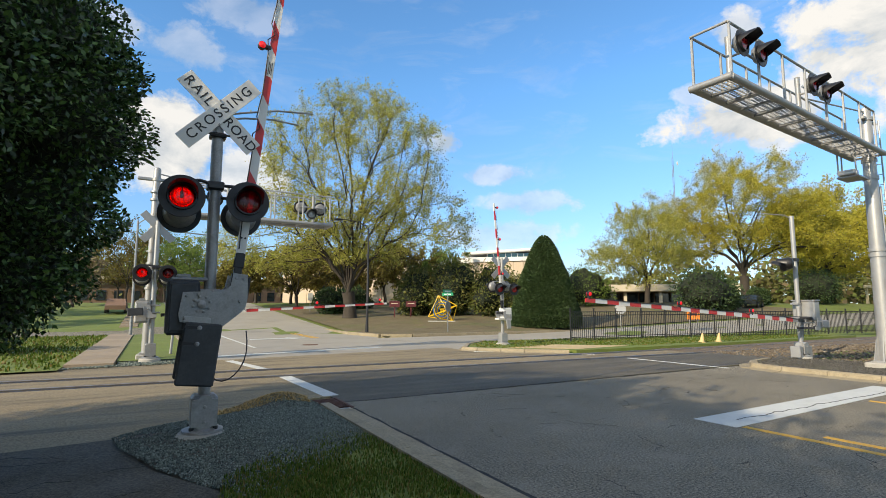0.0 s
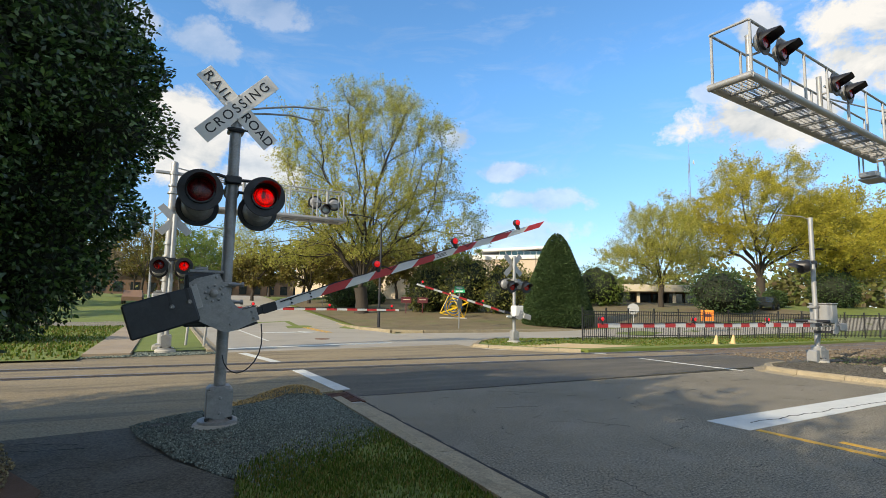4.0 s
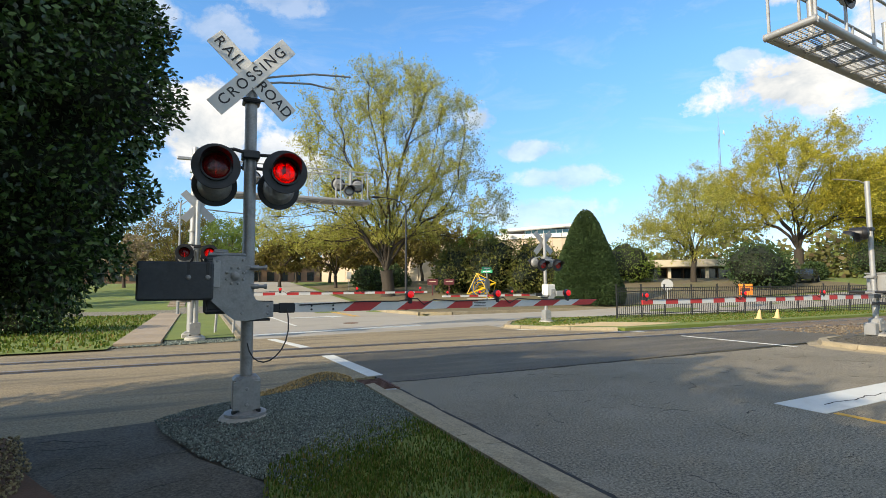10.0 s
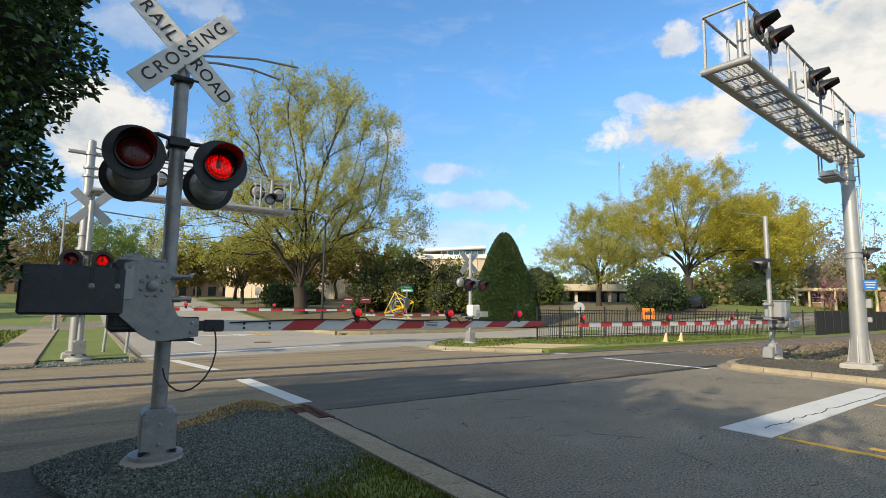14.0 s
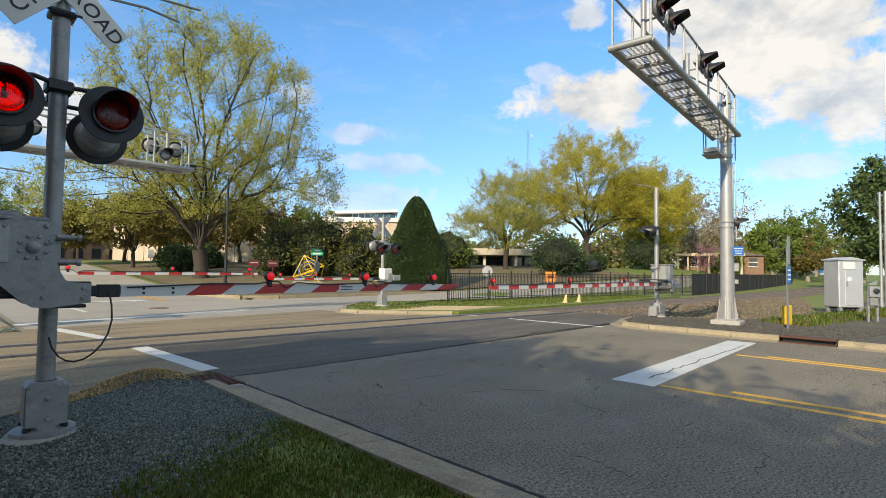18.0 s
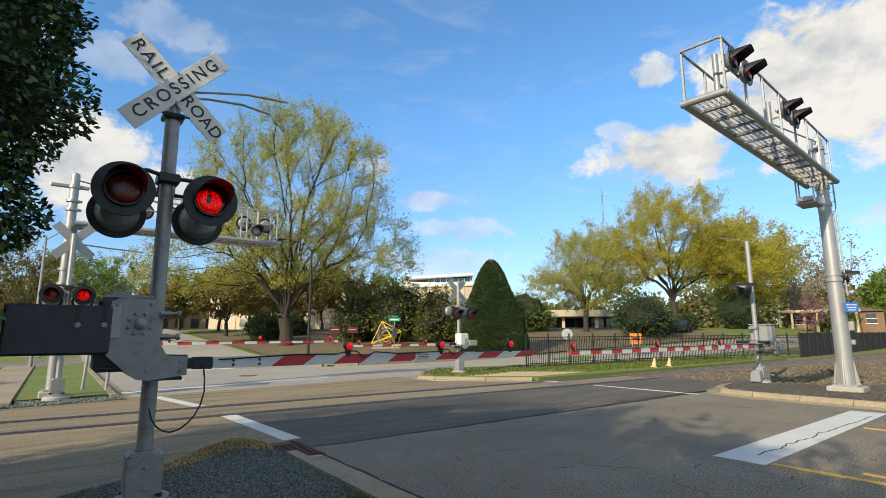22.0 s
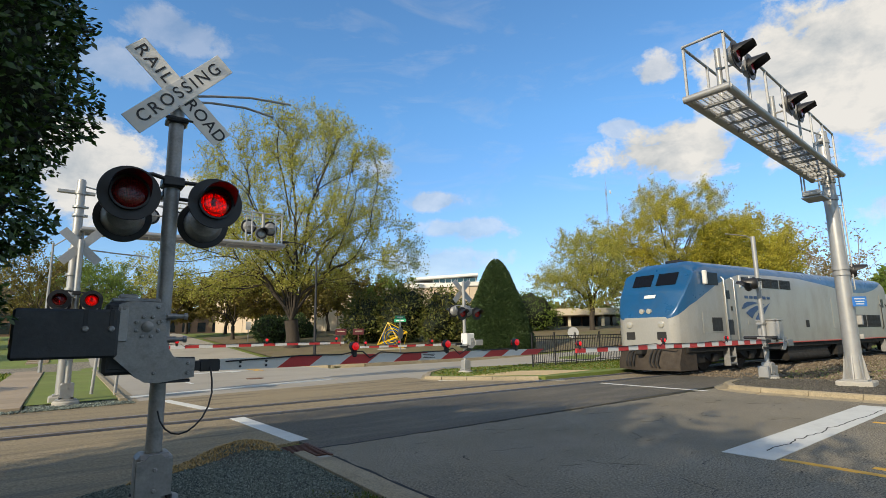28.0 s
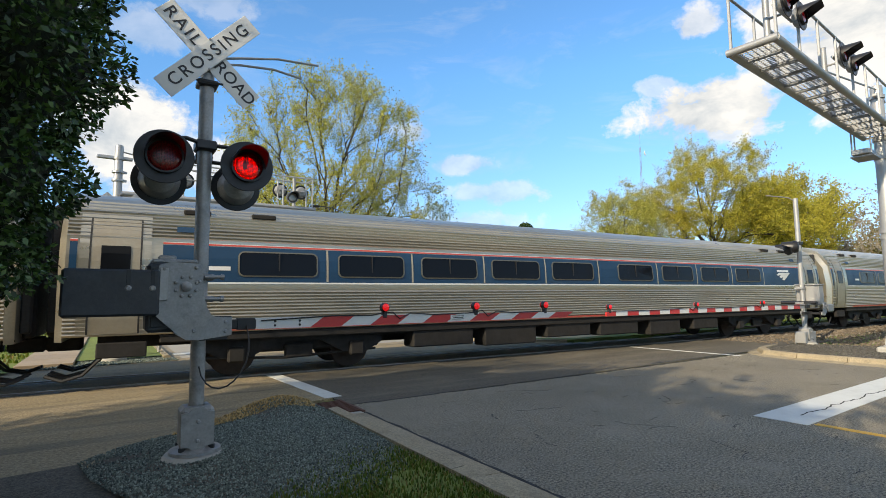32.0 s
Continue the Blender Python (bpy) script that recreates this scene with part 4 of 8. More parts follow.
def signal_mast(name, label, x, y, z, high, mat, dark, light_z, light_half, lenses, face, buck_z=None, lettered=False, buck_face=1, back_pair=True, aim=None, r=0.07):
    root = thing(name, label, "railway signal", pose(x, y, z))
    part("mast", Build().lathe([(r, 0.05), (r, high - 0.01), (r - 0.012, high)], n=20), mat, root, "weathered round steel mast")
    pole_foot(root, 0, 0, 0, mat, dark)
    if buck_z:
        crossbuck(root, 0, -0.1 * buck_face, buck_z - z, lettered, buck_face)
    f = 1 if face == 0 else -1
    lz = light_z - z
    arm = Build().tube([(-light_half - 0.06, -0.1 * f, lz + 0.2), (-light_half * 0.5, -0.12 * f, lz + 0.24), (0, -0.1 * f, lz + 0.2), (light_half + 0.04, -0.1 * f, lz + 0.21)], 0.021, 10)
    for s in (-1, 1):
        arm.tube([(s * light_half, -0.1 * f, lz + 0.21), (s * light_half, -0.08 * f, lz + 0.1), (s * light_half, -0.11 * f, lz)], 0.021, 8)
    arm.box((0, -0.02 * f, lz + 0.2), (0.2, 0.22, 0.1), bevel=0.015)
    part("crossarm", arm, dark, root)
    if aim is not None:
        flasher(root, -0.6, -0.1, lz + 0.05, aim, REDLENS, 0.2, shell=BLACK)
        flasher(root, -0.3, 0.2, lz + 0.02, aim - 15, REDLENS, 0.2, shell=BLACK)
        return root
    for s, lens in zip((-1, 1), lenses):
        flasher(root, s * light_half, -0.22 * f, lz, face, REDLENS, phase=lens if lens in (0, 1) else None)
    if back_pair:
        arm = Build().tube([(-light_half - 0.02, 0.2 * f, lz + 0.1), (light_half + 0.02, 0.2 * f, lz + 0.1)], 0.021, 8).box((0, 0.1 * f, lz + 0.1), (0.16, 0.2, 0.08), bevel=0.01)
        for s in (-1, 1):
            arm.tube([(s * light_half, 0.2 * f, lz + 0.1), (s * light_half, 0.26 * f, lz)], 0.021, 8)
        part("rear_crossarm", arm, dark, root)
        for s in (-1, 1):
            flasher(root, s * light_half, 0.36 * f, lz - 0.12, 180 - face, REDLENS)
    return root


near = signal_mast("crossing_signal", "grey steel railroad crossing signal with crossbuck boards and red flashing lights", 0.72, 6.05, 0.12, 3.98, GREY, BLACK, 3.03, 0.38, (0, 1), 0, 4.19, True)
# two bent rods on the crossbuck and the top clamp
rods = Build()
rods.tube([(0.05, 0.05, 4.1), (0.35, 0.14, 4.22), (0.8, 0.28, 4.38), (1.35, 0.45, 4.5)], 0.014, 8)
rods.tube([(0.05, 0.05, 4.04), (0.35, 0.14, 4.14), (0.75, 0.28, 4.24), (1.13, 0.45, 4.28)], 0.014, 8)
part("rod", rods, GREY, near, "bent conduit rods behind the boards")
part("top_clamp", Build().box((0, 0, 3.78), (0.2, 0.2, 0.06), bevel=0.012).tube([(-0.12, -0.1, 3.78), (0.14, -0.1, 3.78)], 0.012, 6), BLACK, near)


def gate_machine(root, x, y, z, mat, dark, f=1):
    """The drive box of a gate, clamped to the mast; f: which way the arm goes along x."""
    box = part("drive_box", Build().box((x - 0.2 * f, y + 0.03, z - 0.1), (0.36, 0.4, 0.66), bevel=0.03), dark, root, "dark steel gate drive box")
    part("door", Build().box((x - 0.2 * f, y - 0.18, z - 0.1), (0.28, 0.02, 0.56), bevel=0.008), dark, box)
    part("rain_cap", Build().box((x - 0.14 * f, y + 0.03, z + 0.25), (0.4, 0.3, 0.04), bevel=0.012).box((x - 0.2 * f, y + 0.05, z + 0.29), (0.16, 0.12, 0.05), bevel=0.015), mat, box)
    for dz in (0.1, -0.12):
        part("mast_clamp", Build().box((0, 0.0, z + dz), (0.24, 0.22, 0.06), bevel=0.012).tube([(0.02, -0.13, z + dz), (0.17, -0.13, z + dz)], 0.02, 8).tube([(0.17, -0.13, z + dz), (0.2, -0.13, z + dz)], 0.032, 8), mat, root)
    part("shaft", Build().tube([(x, y - 0.27, z), (x, y + 0.3, z)], 0.05, 14), mat, root)


gate_machine(near, -0.1, 0.0, 1.66, GREY, DARKPLATE)


def gate_arm(name, label, f, reach, first, stripe_len, lamps, mats, big=True, slanted=True, arm_h=0.115, drop=0.38):
    """A gate arm round its shaft: bracket plates, counterweight, striped arm, lamps, cable. f: +1 the arm reaches along +x."""
    grey, dark, weight = mats
    root = thing(name, label, "crossing gate", group="crossing gates")
    k = 1.0 if big else 0.55
    plate = [(k * a, k * c) for a, c in ((-0.3, 0.13), (-0.29, 0.2), (-0.2, 0.23), (0.06, 0.22), (0.08, 0.1), (0.1, -0.1), (0.13, -0.2), (0.17, -0.27), (0.2, -0.29), (0.36, -0.3), (0.36, -0.47), (0.06, -0.51), (-0.05, -0.5), (-0.12, -0.45), (-0.38, -0.2))]
    for y in (-0.28, 0.28):
        pl = part("bracket_plate", Build().prism([(f * a, c) for a, c in plate], y - 0.012, y + 0.012), grey, root, "cut steel bracket plate with a ring of bolts")
        part("hub", Build().lathe([(0.05 * k, 0), (0.05 * k, 0.03), (0.026 * k, 0.045)], pose(f * -0.06 * k, y - 0.012, 0, 90), 12), grey, pl)
        spots = [(-0.06 + 0.095 * math.cos(radians(45 * q + 22)), 0.095 * math.sin(radians(45 * q + 22))) for q in range(8)]
        for bx, bz in spots + [(-0.25, 0.16), (0.02, 0.18), (0.05, 0.05), (0.02, -0.42), (0.3, -0.34), (0.3, -0.43)] if big else ():
            part("bolt", Build().lathe([(0.018, 0), (0.018, 0.016), (0.01, 0.022)], pose(f * bx, y - 0.012, bz, 90), 6), grey, pl)
        part("edge_strap", Build().box((f * -0.25 * k, y - 0.02, 0.02), (0.07 * k, 0.02, 0.3 * k), bevel=0.004), SILVER, pl)
    for y in (-0.31, 0.31) if big else (-0.31,):
        w = part("counterweight", Build().box((f * -0.65 * k, y, -0.06), (0.74 * k, 0.05, 0.42 * k), bevel=0.02), weight, root, "dark flaking steel counterweight plate")
        for px in (-0.53, -0.34) if big else ():
            part("slot", Build().box((f * px, y - 0.027, 0.06), (0.034, 0.006, 0.17), bevel=0.002), BLACK, w)
            part("bolt", Build().lathe([(0.028, 0), (0.028, 0.008), (0.015, 0.02)], pose(f * px, y - 0.026, -0.02, 90), 10), grey, w)
    part("bracket_bridge", Build().box((f * 0.24 * k, 0, -0.4 * k), (0.2 * k, 0.54, 0.07), bevel=0.01), dark, root)
    neck = Build().box((f * 0.48, 0, -drop), (0.34, 0.07, 0.1), bevel=0.01)
    for s in (-1, 1):
        neck.box((f * 0.55, 0.035 * s, -drop), (0.18, 0.014, 0.12), bevel=0.004)
    part("upper_ledge", Build().box((f * 0.26 * k, -0.25, -0.31 * k), (0.2 * k, 0.08, 0.05), bevel=0.008), dark, root)
    part("lower_ledge", Build().box((f * 0.2 * k, -0.25, -0.5 * k), (0.26 * k, 0.06, 0.03), bevel=0.006), dark, root)
    part("arm_adapter", neck, dark, root, "bolted arm adapter")
    x, h, n = first, arm_h, 0
    lean = 0.08 if slanted else 0.0
    part("arm_root", Build().prism([(f * 0.56, -drop - h / 2), (f * (first - lean), -drop - h / 2), (f * (first + lean), -drop + h / 2), (f * 0.56, -drop + h / 2)], -0.02, 0.02), WHITE if big else SILVER, root, "plain aluminium arm root")
    taper = lambda q: arm_h * (1 - 0.3 * (q - first) / (reach - first))
    while x < reach - 0.02:
        e = min(reach, x + stripe_len)
        h0, h1 = taper(x), taper(e)
        l0, l1 = (lean, lean) if e < reach else (lean, 0)
        part("arm_stripe", Build().prism([(f * (x - l0), -drop - h0 / 2), (f * (e - l1), -drop - h1 / 2), (f * (e + l1), -drop + h1 / 2), (f * (x + l0), -drop + h0 / 2)], -0.02, 0.02), (RED, WHITE)[n % 2], root, smooth=0)
        x, n = e, n + 1
    for q in lamps:
        lm = part("arm_lamp", Build().lathe([(0.035, -0.045), (0.055, -0.03), (0.055, 0.03), (0.035, 0.045)], pose(f * q, -0.005, -drop + 0.15, 90), 16), BLACK, root, "red arm lamp on a bracket")
        for s in (-1, 1):
            part("lens", Build().lathe([(0.05, 0.03), (0.046, 0.045), (0.025, 0.058), (0.005, 0.06)], pose(f * q, 0, -drop + 0.15, 90 * s), 16), SMALLRED, lm)
        part("bracket", Build().box((f * q, 0, -drop + 0.07), (0.06, 0.06, 0.09), bevel=0.01), BLACK, lm)
    cb = Build()
    pts = [(0.7, 0.04), (1.5, 0.075), (2.0, 0.07), (lamps[0], 0.1)]
    for q, p in zip(lamps, lamps[1:]):
        pts += [(q + 0.1, 0.1), (q + 0.2, 0.02), (q + 0.35, 0.085), ((q + p) / 2, 0.06), (p - 0.1, 0.07)]
    cb.tube([(f * a, -0.03, -drop + c - 0.01) for a, c in pts], 0.008, 6)
    part("lamp_cable", cb, BLACK, root)
    if big:
        part("label_plate", Build().box((f * 3.25, -0.022, -drop), (0.24, 0.004, 0.075)), WHITE, root)
        for i in range(3):
            part("label_text", Build().box((f * 3.25, -0.026, -drop + 0.022 - i * 0.02), (0.19 - 0.03 * (i % 2), 0.002, 0.008)), BLACK, root)
        for q in (0.62, 0.85, 1.12):
            part("rivet", Build().lathe([(0.014, 0), (0.012, 0.012)], pose(f * q, -0.02, -drop + 0.02, 90), 8).lathe([(0.014, 0), (0.012, 0.012)], pose(f * q, -0.02, -drop - 0.025, 90), 8), BLACK, root)
    return root


gate_near = gate_arm("gate_arm", "red and white striped crossing gate arm with dark counterweight", 1, 5.36, 1.32, 0.367, (2.17, 3.55, 4.84), (GREY, BLACK, DARKPLATE))
loop_pts = [(0.45, -0.05, 1.26), (0.45, -0.15, 1.14), (0.44, -0.22, 1.02), (0.41, -0.24, 0.9), (0.36, -0.24, 0.8), (0.3, -0.23, 0.73), (0.24, -0.22, 0.685), (0.17, -0.2, 0.665), (0.11, -0.18, 0.68), (0.06, -0.15, 0.72), (0.02, -0.11, 0.79), (0.0, -0.08, 0.88)]
loop = Build().tube(loop_pts, 0.008, 6)
part("hanging_cable", loop, BLACK, near, "slack black lamp cable")

# right-hand signal and gate, lights turned to the far side
right_sig = signal_mast("crossing_signal", "silver crossing signal mast with gate and lights seen from behind", 18.3, 7.85, 0.1, 4.6, SILVER, BLACK, 3.05, 0.38, (REDLENS, REDLENS), 180, None, back_pair=False, aim=-160)
part("street_lamp_arm", Build().tube([(0, 0, 4.5), (-0.25, 0.1, 4.62), (-1.0, 0.4, 4.66)], 0.016, 8), SILVER, right_sig)
jb = part("drive_box", Build().box((0.3, -0.08, 1.5), (0.34, 0.66, 0.62), bevel=0.03), SILVER, right_sig, "grey steel gate drive box")
part("door", Build().box((0.12, 0.08, 1.5), (0.02, 0.26, 0.5), bevel=0.008), SILVER, jb)
part("rain_cap", Build().box((0.3, -0.08, 1.83), (0.38, 0.7, 0.04), bevel=0.01), SILVER, jb)
part("mast_clamp", Build().box((0, 0.05, 1.72), (0.26, 0.24, 0.07), bevel=0.01), GREY, right_sig)
part("mast_clamp", Build().box((0, 0.05, 1.26), (0.26, 0.24, 0.07), bevel=0.01), GREY, right_sig)
part("shaft", Build().tube([(-0.05, -0.4, 1.27), (-0.05, 0.6, 1.27)], 0.05, 12), BLACK, right_sig)
part("conduit", Build().tube([(0.25, 0.05, 1.2), (0.27, 0.05, 0.8), (0.14, 0.05, 0.4)], 0.04, 8), GREY, right_sig)
part("ground_box", Build().box((-0.28, 0, 0.2), (0.2, 0.3, 0.36), bevel=0.02), SILVER, right_sig)
part("ground_box", Build().box((0.26, 0, 0.2), (0.22, 0.3, 0.36), bevel=0.02), SILVER, right_sig)
part("bracket", Build().box((0, -0.2, 1.22), (0.85, 0.1, 0.04)).box((0.0, -0.2, 1.12), (0.85, 0.1, 0.04)).box((0.42, -0.2, 1.45), (0.04, 0.06, 0.7)).box((0.35, -0.25, 1.75), (0.2, 0.06, 0.04)), SILVER, right_sig)
gate_right = gate_arm("gate_arm", "red and white striped crossing gate arm", -1, 9.6, 0.95, 0.38, (3.1, 6.3, 9.5), (SILVER, BLACK, SILVER), False, False, 0.13, 0.0)

# far centre signal
centre_sig = signal_mast("crossing_signal", "white crossing signal mast on the island with gate box", 13.45, 17.35, 0.1, 3.75, SILVER, SILVER, 2.6, 0.38, (REDLENS, REDLENS), 180, 3.45, False, -1, back_pair=True)
part("drive_box", Build().box((0.12, -0.05, 1.3), (0.42, 0.4, 0.55), bevel=0.03).box((-0.18, -0.1, 1.1), (0.4, 0.3, 0.08), bevel=0.01), WHITE, centre_sig, "white gate drive box")
gate_centre = gate_arm("gate_arm", "slim red and white crossing gate arm", -1, 4.9, 0.95, 0.4, (1.8, 3.3, 4.7), (SILVER, BLACK, SILVER), False, False, 0.09, 0.1)

# far left signal and gate
left_sig = signal_mast("crossing_signal", "galvanised crossing signal beside the far cantilever", 0.12, 17.25, 0.08, 4.3, GALV, BLACK, 2.72, 0.35, (0, 1), 0, 4.2, False, -1)
gate_machine(left_sig, -0.1, 0.0, 1.55, GALV, SILVER)
part("rod", Build().tube([(0.05, 0.1, 4.05), (0.8, 0.3, 4.02), (1.7, 0.5, 4.0)], 0.02, 8), GALV, left_sig)
gate_left = gate_arm("gate_arm", "red and white striped crossing gate arm", 1, 7.9, 1.3, 0.38, (2.6, 5.2, 7.6), (SILVER, BLACK, DARKPLATE), False, False, 0.1, 0.2)
for x, y in ((0.75, 19.5), (1.3, 18.8)):
    post = part("marker_post", Build().lathe([(0.045, -0.1), (0.045, 1.02), (0.03, 1.04)], n=12), SILVER)
    post.matrix_basis = pose(x, y, 0.08, 0, 3, 0)
    tagged(post, "short galvanised steel post in the grass", "post", "marker posts")


def cantilever(name, label, x, y, base, high, f, reach, deck_z, deck_w, r0, r1, lights, mat, deck_y=0.0, ladder=True, skew=0.0):
    """A cantilever signal bridge: tapered pole, walkway of frame and grating, handrails, lights. f: way of the arm along x."""
    root = thing(name, label, "signal bridge", pose(x, y, base, 0, 0, skew))
    n = 28
    part("pole", Build().lathe([(r0, 0.1), (r0 + (r1 - r0) * 0.5, high * 0.5), (r1, high - 0.06), (r1 * 0.9, high), (r1 * 0.4, high + 0.03)], n=n), mat, root, "thick galvanised steel pole")
    for k, zz in enumerate((high * 0.42, high * 0.43 + 0.08, high * 0.72, deck_z - base - 0.1, deck_z - base + 1.1)):
        rr = r0 + (r1 - r0) * zz / high
        part("pole_band", Build().lathe([(rr, zz - 0.05), (rr + 0.03, zz - 0.05), (rr + 0.03, zz + 0.05), (rr, zz + 0.05)], n=n), mat, root)
    part("footing", Build().box((0, 0, 0.02), (4 * r0, 4 * r0, 0.2), bevel=0.03), CONCRETE, root, "square concrete footing")
    part("base_plate", Build().box((0, 0, 0.14), (2.8 * r0, 2.8 * r0, 0.05), bevel=0.01), mat, root)
    for k in range(8 if ladder else 0):
        part("gusset", Build().prism([(r0 - 0.02, 0.15), (r0 + 0.1, 0.15), (r0 - 0.02, 0.95)], -0.012, 0.012, pose(0, 0, 0, 0, 0, 45 * k)), mat, root)
    z = deck_z - base
    x0, x1 = 0.1, reach
    hw = deck_w / 2
    frame = Build()
    for s in (-1, 1):
        frame.tube([(f * x0, deck_y + s * hw, z), (f * x1, deck_y + s * hw, z)], 0.07, 12)
    frame.tube([(f * x1, deck_y - hw - 0.05, z), (f * x1, deck_y + hw + 0.05, z)], 0.07, 12)
    part("deck_frame", frame, mat, root, "galvanised walkway frame")
    nb = max(3, round(reach / 1.15))
    for i in range(nb):
        xa, xb = x0 + (x1 - x0) * i / nb, x0 + (x1 - x0) * (i + 1) / nb
        part("cross_member", Build().box((f * xa, deck_y, z - 0.02), (0.05, deck_w, 0.06)), GREY, root)
        part("cross_member", Build().box((f * (xa + xb) / 2, deck_y, z - 0.02), (0.04, deck_w, 0.05)), GREY, root)
    g = Build()
    q = x0 + 0.05
    while q < x1 - 0.04:
        g.box((f * q, deck_y, z + 0.035), (0.008, deck_w - 0.12, 0.02))
        q += 0.085
    for s in spread(-hw + 0.08, hw - 0.08, 0.09):
        g.box((f * (x0 + x1) / 2, deck_y + s, z + 0.035), (x1 - x0 - 0.06, 0.008, 0.025))
    part("grating", g, GREY, root, "open steel grating")
    for s in (-1, 1):
        rail_b = Build().tube([(f * (x0 + 0.6), deck_y + s * hw, z + 1.07), (f * (x1 - 0.02), deck_y + s * hw, z + 1.07)], 0.026, 10)
        part("handrail", rail_b, mat, root)
        for i in range(nb + 1):
            xa = x0 + 0.6 + (x1 - x0 - 0.66) * i / nb
            part("rail_post", Build().box((f * xa, deck_y + s * hw, z + 0.56), (0.045, 0.045, 1.02), bevel=0.006), mat, root)
    part("end_rail", Build().tube([(f * (x1 - 0.02), deck_y - hw, z + 1.07), (f * (x1 - 0.02), deck_y + hw, z + 1.07)], 0.026, 10), mat, root)
    part("stay_arm", Build().tube([(f * 0.1, deck_y, z + 1.3), (f * (x1 * 0.42), deck_y + hw * 0.6, z + 0.95)], 0.022, 8).box((-f * 0.1, deck_y, z + 1.1), (0.9, 0.12, 0.1), bevel=0.02), mat, root)
    for q, face, lens in lights:
        d = -1 if face == 0 else 1
        part("light_post", Build().lathe([(0.055, z + 0.05), (0.055, z + 1.12), (0.06, z + 1.14)], pose(f * q, deck_y + d * 0.0, 0), 14), mat, root)
        bar = Build().tube([(f * q - 0.45, deck_y + d * (hw - 0.1), z + 0.72), (f * q + 0.45, deck_y + d * (hw - 0.1), z + 0.72)], 0.025, 8).tube([(f * q, deck_y, z + 0.72), (f * q, deck_y + d * (hw - 0.1), z + 0.72)], 0.025, 8)
        part("light_bar", bar, mat, root)
        for s in (-1, 1):
            flasher(root, f * q + s * 0.37, deck_y + d * (hw + 0.08), z + 0.72, face, lens)
    if ladder:
        lb = Build()
        for s in (-0.2, 0.2):
            lb.tube([(f * -0.35, s, 2.6), (f * -0.33, s, z + 1.1)], 0.02, 6)
        for zz in spread(2.7, z + 1.0, 0.3):
            lb.tube([(f * -0.34, -0.2, zz), (f * -0.34, 0.2, zz)], 0.012, 6)
        part("ladder", lb, mat, root)
    return root


cant_right = cantilever("signal_bridge", "galvanised steel cantilever signal bridge with four red lights over the road", 17.55, 5.35, 0.1, 7.25, -1, 8.5, 5.93, 0.72, 0.205, 0.14, ((7.75, 0, REDLENS), (4.55, 0, REDLENS)), SILVER, -0.02, skew=5.2)
part("conduit_pipe", Build().tube([(0.3, -0.12, 0.2), (0.26, -0.12, 5.0)], 0.035, 8), SILVER, cant_right)
part("meter_box", Build().box((0.36, -0.2, 1.75), (0.16, 0.14, 0.26), bevel=0.015), SILVER, cant_right)
part("switch_box", Build().box((0.36, -0.2, 1.3), (0.08, 0.1, 0.14), bevel=0.01), SILVER, cant_right)
part("service_shelf", Build().box((-0.75, 0.2, 5.15), (0.75, 0.5, 0.05), bevel=0.01).box((-1.05, 0.2, 5.25), (0.3, 0.4, 0.14), bevel=0.02).tube([(-1.1, 0.4, 5.2), (-1.1, 0.4, 5.9)], 0.02, 6).tube([(-0.8, 0.4, 5.2), (-0.8, 0.4, 5.9)], 0.02, 6).tube([(-1.1, 0, 5.2), (-1.1, 0, 5.9)], 0.02, 6), SILVER, cant_right)
part("antenna_bar", Build().tube([(0.35, 0.2, 4.3), (0.42, 0.25, 5.6)], 0.015, 6).tube([(0.52, 0.2, 3.9), (0.56, 0.25, 5.2)], 0.012, 6).box((0.5, 0.2, 4.5), (0.4, 0.02, 0.02)), SILVER, cant_right)
flasher(cant_right, 0.5, -0.2, 3.15, 20, REDLENS, 0.22, shell=BLACK)
part("side_arm", Build().tube([(0, -0.1, 3.2), (0.48, -0.2, 3.2)], 0.03, 8), SILVER, cant_right)
sgn = part("notice", Build().box((0, 0, 0), (0.4, 0.012, 0.27), bevel=0.004), material("blue_notice", (0.02, 0.16, 0.5), 0.4), cant_right, "small blue notice with white bars")
sgn.matrix_basis = pose(-0.08, -0.33, 2.25, 0, 0, -40)
for i in range(3):
    part("notice_text", Build().box((0, -0.009, 0.07 - 0.07 * i), (0.3 - 0.04 * i, 0.004, 0.025)), WHITE, sgn)

cant_left = cantilever("signal_bridge", "galvanised cantilever signal bridge across the far lanes", 0.0, 18.0, 0.08, 6.15, 1, 5.8, 4.75, 0.7, 0.135, 0.11, ((5.2, 180, REDLENS), (2.2, 180, REDLENS)), SILVER, 0.0, False)
flasher(cant_left, 5.0, -0.5, 5.0, 0, GALV, 0.16)
for zz in (2.2, 3.0, 3.4, 4.1, 5.1, 5.35):
    part("pole_clamp", Build().lathe([(0.12, zz - 0.03), (0.165, zz - 0.03), (0.165, zz + 0.03), (0.12, zz + 0.03)], n=18).box((0.18, 0, zz), (0.08, 0.06, 0.07), bevel=0.01), GALV, cant_left)
part("conduit_pipe", Build().tube([(0.17, -0.06, 0.3), (0.15, -0.06, 4.7)], 0.03, 8), SILVER, cant_left)


